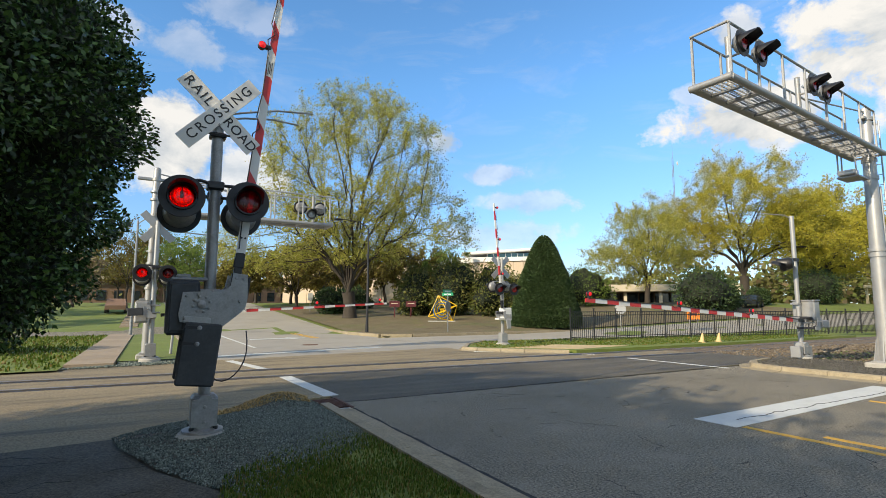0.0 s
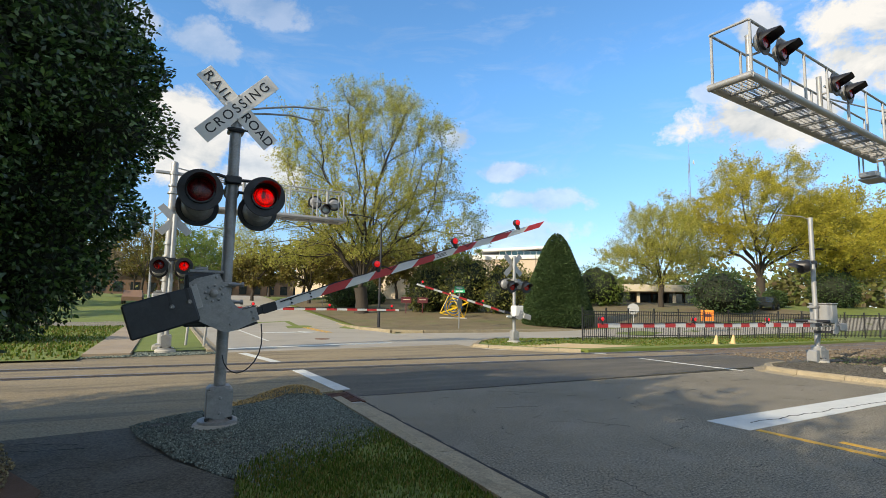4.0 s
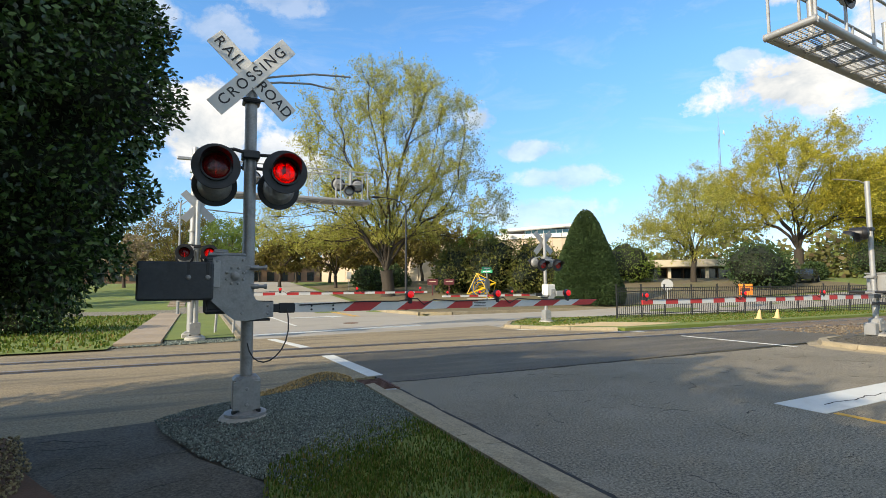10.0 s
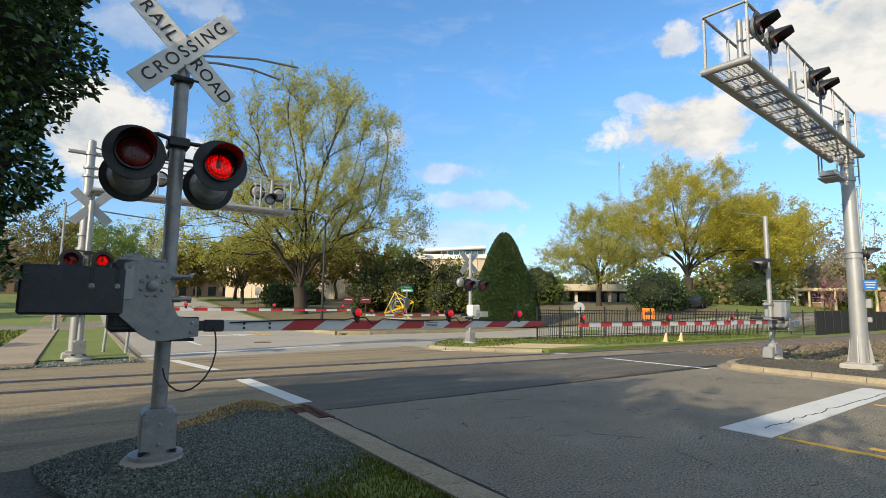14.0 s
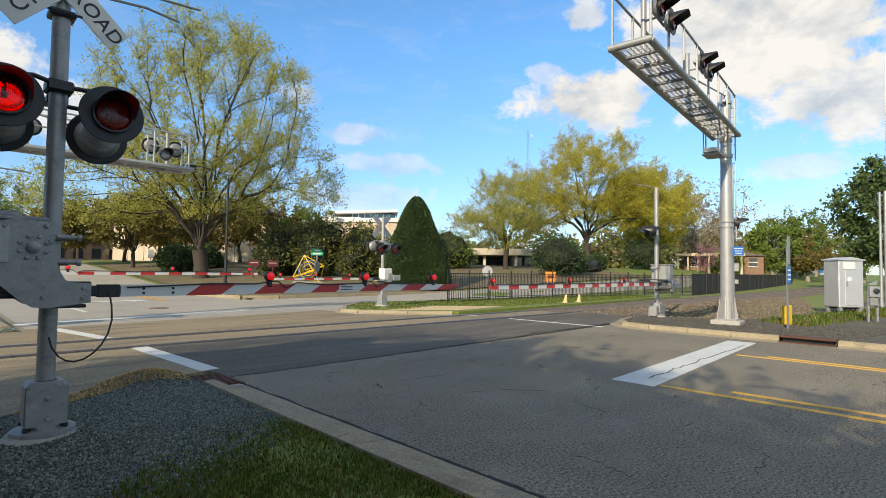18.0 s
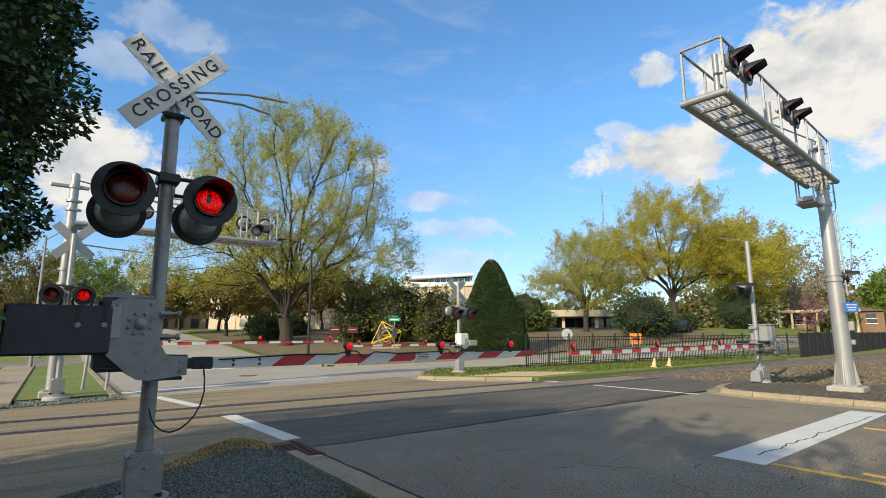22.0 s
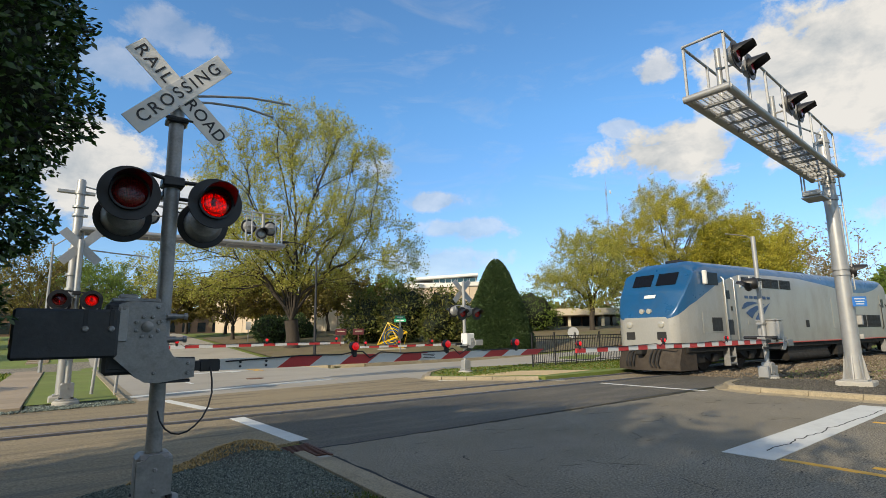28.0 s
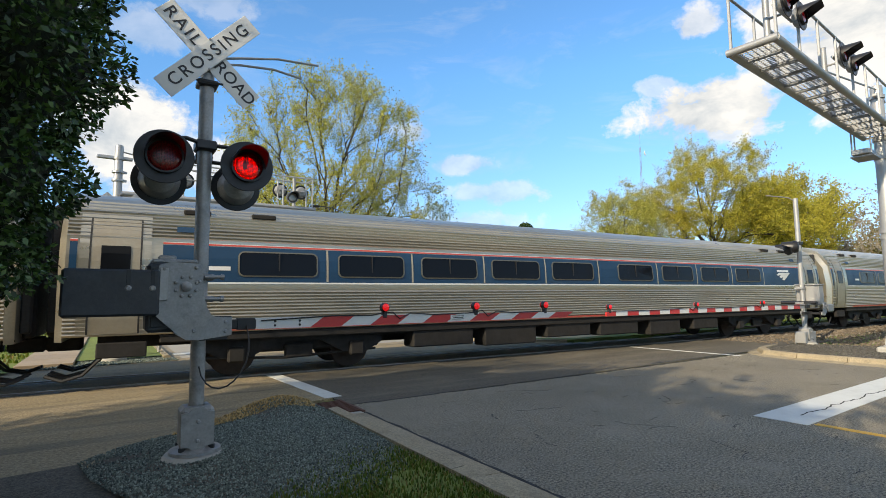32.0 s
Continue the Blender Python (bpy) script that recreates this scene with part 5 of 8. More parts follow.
# ---- trees and bushes ----
def quads(name, V, mat):
    """A mesh of loose four-cornered leaves from an array (n, 4, 3)."""
    n = len(V)
    me = bpy.data.meshes.new(name)
    me.vertices.add(4 * n)
    me.vertices.foreach_set("co", np.ascontiguousarray(V, dtype=np.float32).ravel())
    me.loops.add(4 * n)
    me.loops.foreach_set("vertex_index", np.arange(4 * n, dtype=np.int32))
    me.polygons.add(n)
    me.polygons.foreach_set("loop_start", np.arange(0, 4 * n, 4, dtype=np.int32))
    me.update(calc_edges=True)
    me.materials.append(mat)
    return me


def leaf_array(P, size, rng, aspect=0.55, outward=None, droop=0.0):
    """Diamond leaves at points P, turned at random, or half outward along given directions."""
    n = len(P)
    a = rng.normal(size=(n, 3))
    if outward is not None:
        a = a * 0.75 + outward * 0.9
    a[:, 2] -= droop
    a /= np.linalg.norm(a, axis=1, keepdims=True) + 1e-9
    b = np.cross(a, rng.normal(size=(n, 3)))
    b /= np.linalg.norm(b, axis=1, keepdims=True) + 1e-9
    s = size * rng.uniform(0.6, 1.35, size=(n, 1))
    return np.stack([P, P + a * s * 0.5 + b * s * aspect * 0.5, P + a * s, P + a * s * 0.5 - b * s * aspect * 0.5], axis=1)


def dome(high, wide, low=0.2):
    """One egg-shaped lobe: a crown from low * high up to the top."""
    return [(0, 0, high * (1 + low) / 2, wide, wide, high * (1 - low) / 2)]


def crown_tree(name, label, x, y, mat_bark, mat_leaf, seed, lobes, clumps, clump_r, twigs, leaves, leaf, fork, r0, mains=8, sag=0.0, group="", gaps=-0.12, up=0.3):
    """A tree whose limbs grow from a fork out to clumps of twigs that fill the lobes of its crown; limbs thicken with what they carry."""
    rng, npr = random.Random(seed), np.random.RandomState(seed)
    root = thing(name, label, "tree", pose(x, y, rise(x, y)), group)
    vol = [a * b * c for _, _, _, a, b, c in lobes]
    centres, tries, apart = [], 0, clump_r * 0.85
    while len(centres) < clumps and tries < clumps * 40:
        tries += 1
        cx, cy, cz, a, b, c = rng.choices(lobes, vol)[0]
        d = Vector((rng.gauss(0, 1), rng.gauss(0, 1), rng.gauss(0, 1))).normalized() * rng.uniform(0.12, 1) ** 0.36
        d *= 1 + 0.16 * noise.noise(d * 2.1 + Vector((seed, 0, 0)))
        p = Vector((cx + a * d.x, cy + b * d.y, cz + c * d.z))
        if noise.noise(p / (3.2 * clump_r) + Vector((0, seed, 0))) < gaps or any((p - q).length_squared < apart * apart for q in centres):
            continue
        centres.append(p)
    top = Vector((rng.uniform(-0.2, 0.2), rng.uniform(-0.2, 0.2), fork))
    pos, par, far, way = [Vector((0, 0, -0.3)), Vector((0, 0, fork * 0.45)), top], [-1, 0, 1], [0.0, 0.0, 0.0], [Vector((0, 0, 1))] * 3
    size = clumps * 14 + 50
    P, D, F = np.zeros((size, 3)), np.zeros((size, 3)), np.full(size, 1e9)
    P[2], D[2], F[2] = top, (0, 0, 1), 0
    order, first = sorted(centres, key=lambda p: (p - top).length), []
    reach = [p for p in order if (p - top).length > 0.6 * (order[-1] - top).length]
    while len(first) < mains and reach:
        first.append(max(reach, key=lambda p: min([(p - top).angle(q - top) for q in first], default=1.0) + rng.uniform(0, 0.2)))
        reach.remove(first[-1])
    chains, tips = [], []
    for c in first + [p for p in order if p not in first]:
        n = len(pos)
        w = np.array(c) - P[:n]
        dist = np.linalg.norm(w, axis=1) + 1e-6
        turn = 1 - (w * D[:n]).sum(axis=1) / dist
        k = 2 if c in first else int(np.argmin(dist * (1 + 0.8 * turn) + 0.42 * F[:n]))
        k = max(k, 2)
        length = (c - pos[k]).length
        ctrl = pos[k] + way[k] * length * 0.3 + (c - pos[k]) * 0.25 + Vector((0, 0, length * (up if c in first else 0.06) * 0.4))
        steps = max(2, min(10, round(length / (0.55 * clump_r))))
        chain, last = [k], k
        for m in range(1, steps + 1):
            t = m / steps
            p = pos[k] * (1 - t) ** 2 + ctrl * 2 * t * (1 - t) + c * t * t - Vector((0, 0, sag * length * t * t * 0.2))
            p += Vector((rng.gauss(0, 1), rng.gauss(0, 1), rng.gauss(0, 1))) * length * 0.013 * (m < steps)
            way.append((p - pos[last]).normalized())
            far.append(far[last] + (p - pos[last]).length)
            par.append(last)
            pos.append(p)
            last = len(pos) - 1
            P[last], D[last], F[last] = p, way[last], far[last]
            chain.append(last)
        chains.append(chain)
        tips.append(chain)
    load = np.zeros(len(pos))
    for ch in tips:
        load[ch[-1]] += 1
    for k in range(len(pos) - 1, 0, -1):
        load[par[k]] += load[k]
    thick = lambda k: max(0.012, r0 * (load[k] / load[2]) ** 0.6)
    wood = Build().tube([(0, 0, -0.3), (0, 0, 0.15), pos[1], pos[2]], [r0 * 1.45, r0 * 1.1, r0 * 0.92, r0 * 0.95], 12, caps=False)
    for ch in chains:
        rs = [thick(k) for k in ch]
        rs[0] = min(rs[0], rs[1] * 1.25)
        rs[-1] *= 0.6
        wood.tube([pos[k] for k in ch], rs, 8 if rs[1] > 0.12 else 5 if rs[1] > 0.05 else 3, caps=False)
    A, E = [], []
    for ch in tips:
        out = way[ch[-1]]
        for m in range(twigs):
            a = pos[ch[-1 - rng.randint(0, min(2, len(ch) - 1))]]
            e = a + (Vector((rng.gauss(0, 1), rng.gauss(0, 1), rng.gauss(0.45, 0.8))).normalized() + out * 0.55).normalized() * clump_r * rng.uniform(0.55, 1.25)
            A.append(tuple(a))
            E.append(tuple(e))
    A, E = np.array(A), np.array(E)
    n, r = len(A), 0.006 + 0.004 * clump_r
    bend = (A + E) / 2 + npr.normal(scale=0.07 * clump_r, size=(n, 3))
    corner = [np.array([math.cos(q) * r, math.sin(q) * r, 0.4 * math.sin(q) * r]) for q in (0, 2.1, 4.2)]
    V = np.stack([A + q for q in corner] + [bend + q * 0.8 for q in corner] + [E + q * 0.4 for q in corner], axis=1).reshape(-1, 3)
    n0 = len(wood.v)
    wood.v += [tuple(v) for v in V.tolist()]
    wood.f += [(n0 + 9 * i + 3 * h + k, n0 + 9 * i + 3 * h + (k + 1) % 3, n0 + 9 * i + 3 * h + 3 + (k + 1) % 3, n0 + 9 * i + 3 * h + 3 + k) for i in range(n) for h in (0, 1) for k in range(3)]
    part("trunk", wood, mat_bark, root, "branching trunk and limbs", smooth=60)
    w = npr.uniform(0.25, 1.08, size=(n, leaves, 1))
    L = (A[:, None, :] * (1 - w) + E[:, None, :] * w).reshape(-1, 3) + npr.normal(scale=0.13 * clump_r, size=(n * leaves, 3))
    part("crown", quads("crown", leaf_array(L, leaf, npr, 0.62), mat_leaf), None, root, "loose crown of small spring leaves")
    return root


def dense_bush(name, label, x, y, blobs, count, leaf, mat, seed, core_mat, category="bush", base=None, aspect=0.45, rough=0.22, stem=None, fill=0.3):
    """An evergreen: overlapping rounded masses with an uneven skin of leaves over a solid dark core that paints the
    inner shade.
    """
    rng = np.random.RandomState(seed)
    root = thing(name, label, category, pose(x, y, rise(x, y) if base is None else base))
    allP, allO = [], []
    vol = sum((a * c * b) ** (2 / 3) for _, (a, b, c) in blobs)
    for (cx, cy, cz), (a, b_, c) in blobs:
        n = int(count * (a * b_ * c) ** (2 / 3) / vol)
        d = rng.normal(size=(n, 3))
        d /= np.linalg.norm(d, axis=1, keepdims=True)
        lump = np.array([noise.noise(Vector(v * 2.3) + Vector((seed, cx, cy))) + 0.5 * noise.noise(Vector(v * 5.7) + Vector((cz, seed, 1))) for v in d])
        r = 1.0 + rough * lump - np.abs(rng.normal(size=n)) * fill * 0.35
        P = d * r[:, None] * np.array([a, b_, c]) + np.array([cx, cy, cz])
        keep = P[:, 2] > 0.03
        for (ox, oy, oz), (oa, ob, oc) in blobs:
            if (ox, oy, oz) != (cx, cy, cz):
                keep &= (((P - np.array([ox, oy, oz])) / np.array([oa, ob, oc])) ** 2).sum(axis=1) > 0.72
        allP.append(P[keep])
        allO.append((d / np.array([a, b_, c]))[keep] * min(a, b_, c))
    P, O = np.concatenate(allP), np.concatenate(allO)
    part("foliage", quads("foliage", leaf_array(P, leaf, rng, aspect, O), mat), None, root)
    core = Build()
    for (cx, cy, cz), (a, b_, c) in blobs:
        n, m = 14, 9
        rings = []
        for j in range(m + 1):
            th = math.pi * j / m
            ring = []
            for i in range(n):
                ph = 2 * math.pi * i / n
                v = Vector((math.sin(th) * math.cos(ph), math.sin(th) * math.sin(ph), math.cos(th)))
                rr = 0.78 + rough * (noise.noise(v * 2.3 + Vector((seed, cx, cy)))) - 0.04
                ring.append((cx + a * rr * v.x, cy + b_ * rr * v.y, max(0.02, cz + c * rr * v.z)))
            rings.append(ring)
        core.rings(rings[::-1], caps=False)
    part("inner_twig", core, core_mat, root, "solid dark core that stands for the shaded inside")
    if stem:
        part("trunk", Build().tube([(stem[0], stem[1], -0.1), (stem[0], stem[1], stem[2])], [stem[3] * 1.2, stem[3]], 10), BARK, root)
    return root


HOLLY = leaf_material("glossy_evergreen", [(0.012, 0.03, 0.008), (0.025, 0.058, 0.014), (0.05, 0.105, 0.025), (0.11, 0.2, 0.045)], 0.36, 0.16, 0.5)
# near-black core colour: the shade deep in the foliage is painted in
HOLLYCORE = material("dark_inner_shade", (0.012, 0.018, 0.008), 0.95, 0, 0.3, 4, 20, 0.9, 12)
CONIFER = leaf_material("dark_conifer", [(0.022, 0.045, 0.016), (0.035, 0.065, 0.02), (0.05, 0.085, 0.026)], 0.6, 0.1, 0.3)
MAGNOLIA = leaf_material("olive_evergreen", [(0.05, 0.068, 0.017), (0.09, 0.112, 0.025), (0.14, 0.15, 0.035), (0.19, 0.165, 0.045)], 0.5, 0.2, 0.4)
SPRING = leaf_material("new_leaves", [(0.29, 0.3, 0.045), (0.37, 0.36, 0.065), (0.48, 0.44, 0.15), (0.29, 0.32, 0.04)], 0.6, 0.4, 0.3)
YELLOW = leaf_material("yellow_green_catkins", [(0.34, 0.31, 0.035), (0.42, 0.37, 0.045), (0.48, 0.41, 0.07), (0.34, 0.34, 0.045)], 0.6, 0.4, 0.3)
OLIVE = leaf_material("olive_leaves", [(0.11, 0.095, 0.024), (0.16, 0.13, 0.03), (0.2, 0.175, 0.04), (0.13, 0.085, 0.032)], 0.6, 0.35, 0.3)
FRESH = leaf_material("fresh_green", [(0.1, 0.16, 0.03), (0.15, 0.22, 0.04), (0.2, 0.26, 0.06)], 0.6, 0.4, 0.3)
PINK = leaf_material("pink_blossom", [(0.3, 0.13, 0.18), (0.38, 0.19, 0.24), (0.26, 0.14, 0.15)], 0.6, 0.4, 0.3)
BUDS = leaf_material("brown_buds", [(0.25, 0.19, 0.13), (0.32, 0.25, 0.17), (0.26, 0.24, 0.1)], 0.7, 0.3, 0.2)

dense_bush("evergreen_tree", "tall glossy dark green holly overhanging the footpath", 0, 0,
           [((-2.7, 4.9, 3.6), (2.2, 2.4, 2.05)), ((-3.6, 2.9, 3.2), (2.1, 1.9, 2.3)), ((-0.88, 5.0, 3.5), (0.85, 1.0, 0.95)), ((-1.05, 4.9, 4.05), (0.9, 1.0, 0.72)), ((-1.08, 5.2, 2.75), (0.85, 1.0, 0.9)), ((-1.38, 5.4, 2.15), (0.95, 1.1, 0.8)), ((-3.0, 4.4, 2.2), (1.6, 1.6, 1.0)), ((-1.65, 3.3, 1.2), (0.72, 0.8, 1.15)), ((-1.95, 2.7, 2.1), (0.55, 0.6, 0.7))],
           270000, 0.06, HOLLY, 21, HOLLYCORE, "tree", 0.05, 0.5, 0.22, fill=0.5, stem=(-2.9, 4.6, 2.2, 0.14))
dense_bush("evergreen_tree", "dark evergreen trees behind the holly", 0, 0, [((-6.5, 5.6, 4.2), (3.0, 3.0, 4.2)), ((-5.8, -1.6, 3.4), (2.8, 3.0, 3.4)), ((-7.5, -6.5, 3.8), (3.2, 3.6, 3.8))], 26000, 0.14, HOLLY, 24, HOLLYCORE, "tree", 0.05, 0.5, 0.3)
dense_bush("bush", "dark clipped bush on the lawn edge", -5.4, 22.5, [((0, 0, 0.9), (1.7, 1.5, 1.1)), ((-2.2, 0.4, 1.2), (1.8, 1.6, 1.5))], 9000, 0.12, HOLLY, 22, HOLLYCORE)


def cone_tree():
    root = thing("conical_evergreen", "tall clipped cone-shaped dark evergreen", "tree", pose(25.5, 28.6, rise(25.5, 28.6)))
    rng = np.random.RandomState(31)
    n, H, R = 80000, 6.75, 2.75
    t = rng.uniform(0, 1, n) ** 0.62
    z = H * (1 - t)
    ph = rng.uniform(0, 2 * math.pi, n)
    prof = R * np.minimum(1.0, np.sqrt(np.clip(t, 0, 1)) * 0.66 + 0.36 * t - 0.02 * t ** 3) * np.where(z < 0.7, 0.9 + 0.14 * z, 1.0)
    lump = np.array([noise.noise(Vector((math.cos(a) * 2.5, math.sin(a) * 2.5, h * 1.3))) for a, h in zip(ph, z)])
    r = prof * (1 + 0.07 * lump - np.abs(rng.normal(size=n)) * 0.035)
    P = np.stack([r * np.cos(ph), r * np.sin(ph), z], axis=1)
    O = np.stack([np.cos(ph), np.sin(ph), np.full(n, 0.5)], axis=1)
    part("foliage", quads("foliage", leaf_array(P, 0.13, rng, 0.5, O), CONIFER), None, root)
    # solid dark cone in place of the shade behind the leaves
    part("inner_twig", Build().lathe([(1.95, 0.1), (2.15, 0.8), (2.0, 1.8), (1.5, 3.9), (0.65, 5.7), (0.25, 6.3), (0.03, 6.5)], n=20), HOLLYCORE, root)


cone_tree()
crown_tree("park_tree", "large spreading tree with a pale haze of new leaves", 15.1, 42.1, BARK, SPRING, 41,
           [(0, 0, 12.6, 8.6, 8.6, 8.0), (0, 0, 12.6, 8.6, 8.6, 8.0), (-6.2, 2.2, 7.0, 6.0, 5.5, 3.2), (-6.2, 2.2, 7.0, 6.0, 5.5, 3.2), (6.6, -2.3, 7.8, 5.6, 5.5, 3.8)], 440, 1.12, 15, 16, 0.145, 2.3, 0.56, 16, up=0.42)
crown_tree("park_tree", "pale yellow-green flowering tree by the low building", 48.6, 38.2, BARK, SPRING, 42, [(0, 0, 7.4, 5.2, 5.2, 5.2), (-1.8, 2, 5.6, 4.4, 4.4, 2.6)], 180, 1.0, 13, 18, 0.15, 2.6, 0.3, 9)
crown_tree("park_tree", "broad yellow-green oak in catkin", 64.0, 36.1, BARK, YELLOW, 43, [(0, 0, 12.0, 9.0, 9.0, 6.8), (4.5, -6, 9.0, 6.0, 6.0, 4.5), (-4, 5, 9.0, 6, 6, 4.5)], 320, 1.35, 14, 22, 0.19, 3.4, 0.55, 11, gaps=-0.06)
crown_tree("park_tree", "yellow-green oak behind the fence", 78.0, 33.5, BARK, YELLOW, 44, dome(16, 7.5), 150, 1.4, 12, 18, 0.24, 3.2, 0.5)
crown_tree("park_tree", "yellow-green oak behind the fence", 88.0, 38.0, BARK, YELLOW, 45, dome(15, 7.5), 140, 1.4, 12, 18, 0.24, 3.2, 0.5)
for i, (x, y, h, w, mt, n) in enumerate(((95, 33, 16, 5.5, BUDS, 2), (110, 32, 18, 6.5, BUDS, 2), (122, 40, 17, 7, OLIVE, 9), (103, 22.5, 10, 4.5, FRESH, 12), (130, 24, 14, 6, FRESH, 12), (140, 30, 13, 6, OLIVE, 11), (152, 15, 13, 6, FRESH, 12), (118, 20, 9, 4.5, OLIVE, 12), (165, 26, 15, 7, OLIVE, 11))):
    crown_tree("far_tree", "far tree with thin spring leaves", x, y, GREYBARK, mt, 50 + i, dome(h, w, 0.16), 70, h * 0.1, 8, n, 0.45, h * 0.18, 0.35, 7)
crown_tree("redbud", "small redbud tree in pink blossom", 79.9, 25.9, BARK, PINK, 61, dome(4.4, 2.2, 0.2), 40, 0.55, 8, 6, 0.16, 0.8, 0.12, 6)
ROW = ((11.9, 70, 6.5, OLIVE), (15.5, 66, 7, OLIVE), (18.5, 61, 6.8, OLIVE), (8.7, 62, 5.8, OLIVE), (23.7, 71, 8, OLIVE), (-8.2, 74, 6.5, BUDS), (-3.4, 88, 12, OLIVE), (5.2, 95, 12, FRESH), (-12, 60, 7, FRESH), (-16, 48, 8, FRESH),
       (21, 56, 7.5, OLIVE), (26, 60, 8, OLIVE), (31, 62, 8, OLIVE), (-24, 60, 12, FRESH), (2, 110, 14, FRESH), (-6, 120, 15, OLIVE), (12, 118, 13, OLIVE), (36, 62, 8, FRESH), (13.6, 55, 7.0, OLIVE), (19, 66, 8, OLIVE))
for i, (x, y, h, mt) in enumerate(ROW):
    crown_tree("row_tree", "low street tree with brownish green new leaves", x, y, BARK, mt, 70 + i, dome(h, h * 0.5, 0.22), 55, h * 0.1, 9, 12, 0.3, h * 0.2, 0.19, 7)
for i, (x, y, s) in enumerate(((21.6, 41.8, 1.0), (24.2, 39.8, 1.15), (27.0, 37.6, 1.05), (29.4, 36.5, 0.8))):
    dense_bush("magnolia", "rounded olive-green evergreen bush", x, y, [((0, 0, 2.3 * s), (2.0 * s, 1.9 * s, 2.3 * s)), ((0.9, 0.5, 1.5 * s), (1.6 * s, 1.6 * s, 1.6 * s)), ((-1.0, -0.3, 1.5), (1.4, 1.4, 1.5))], 7000, 0.26, MAGNOLIA, 90 + i, HOLLYCORE, fill=0.6, rough=0.4)
for i, (x, y, s, mt) in enumerate(((15.0, 47.3, 1.3, CONIFER), (19.0, 52, 1.2, CONIFER), (43.2, 42.5, 2.4, FRESH), (46.4, 29.9, 2.3, CONIFER), (49.5, 30.5, 1.8, CONIFER), (38, 44, 1.5, OLIVE), (70, 31, 2.2, CONIFER), (62, 33.5, 1.0, CONIFER), (86, 25, 2.0, FRESH), (95, 24, 2.2, OLIVE))):
    dense_bush("shrub", "dense rounded evergreen shrub under the trees", x, y, [((0, 0, s * 0.95), (s * 1.25, s * 1.2, s)), ((s * 0.9, 0.2, s * 0.6), (s * 0.9, s * 0.9, s * 0.65))], 4500, 0.24, mt, 110 + i, HOLLYCORE, fill=0.5)
DEEP = leaf_material("deep_green", [(0.05, 0.085, 0.03), (0.08, 0.12, 0.035), (0.1, 0.15, 0.05)], 0.6, 0.3)
crown_tree("broadleaf_tree", "tall dark green tree by the poles", 77.4, 4.5, BARK, DEEP, 130, dome(15, 6.5, 0.15), 110, 1.35, 11, 16, 0.4, 2.6, 0.4)
crown_tree("broadleaf_tree", "fresh green tree by the poles", 92, -2, BARK, FRESH, 131, dome(15, 6.5, 0.15), 100, 1.4, 11, 14, 0.42, 2.6, 0.4)
# a tree behind the footpath, which shades the near side
crown_tree("path_tree", "shade tree behind the footpath", -10.5, 0.5, BARK, FRESH, 140, dome(10.5, 4.6), 110, 0.95, 11, 10, 0.24, 2.0, 0.3)


# ---- train ----
LOCOWHITE = material("silver_white_paint", (0.3, 0.295, 0.275), 0.38, 0.15, 0.08, 0.5, 20, 0.05, 40, (0.17, 0.15, 0.12), 0.45, 0.6, coat=0.2, stretch=(1.1, 1, 0.6))
LOCOBLUE = material("deep_blue_paint", (0.003, 0.07, 0.175), 0.35, 0.1, 0.1, 0.8, 20, 0.05, 40, (0.03, 0.06, 0.1), 0.4, 0.9, coat=0.3)
NAVY = material("navy_lettering", (0.015, 0.05, 0.14), 0.4, 0.0, 0.1, 2, 20, 0.0)
STAINLESS = material("stainless_steel", (0.46, 0.42, 0.34), 0.34, 0.85, 0.14, 0.35, 25, 0.05, 40, (0.24, 0.19, 0.13), 0.6, 0.4, stretch=(0.25, 1, 1.6))
CARBLUE = material("blue_band", (0.003, 0.035, 0.082), 0.45, 0.1, 0.1, 0.7, 20, 0.03, 40, (0.05, 0.07, 0.09), 0.4, 1.0)
CARRED = material("red_stripe", (0.5, 0.07, 0.05), 0.4, 0.0, 0.1, 2, 20, 0.0)
TRUCKM = material("sooty_truck_steel", (0.012, 0.0115, 0.011), 0.8, 0.1, 0.3, 3, 20, 0.4, 30, (0.04, 0.03, 0.022), 0.5, 2)
UNDER = material("brown_underframe", (0.013, 0.0115, 0.01), 0.85, 0.1, 0.3, 2, 20, 0.3, 30, (0.03, 0.025, 0.02), 0.5, 1.5)
TRAINGLASS = glass_material("dark_train_glass", (0.006, 0.007, 0.009), 0.16, 0.14)
WHEELM = material("sooty_wheel", (0.028, 0.02, 0.016), 0.7, 0.3, 0.3, 4, 30, 0.2, 40, (0.06, 0.04, 0.028), 0.5, 3)
CREAMPILLAR = material("cream_pillar", (0.28, 0.26, 0.21), 0.5, 0.0, 0.1, 3, 20, 0.0)
LOUVRE = material("black_louvre", (0.02, 0.02, 0.02), 0.6, 0.2, 0.2)
HEADLAMP = material("headlamp", (0.3, 0.3, 0.28), 0.15, 0.3, 0.05, 5, 20, 0, emit=(1.0, 0.9, 0.7), emit_strength=0.12)


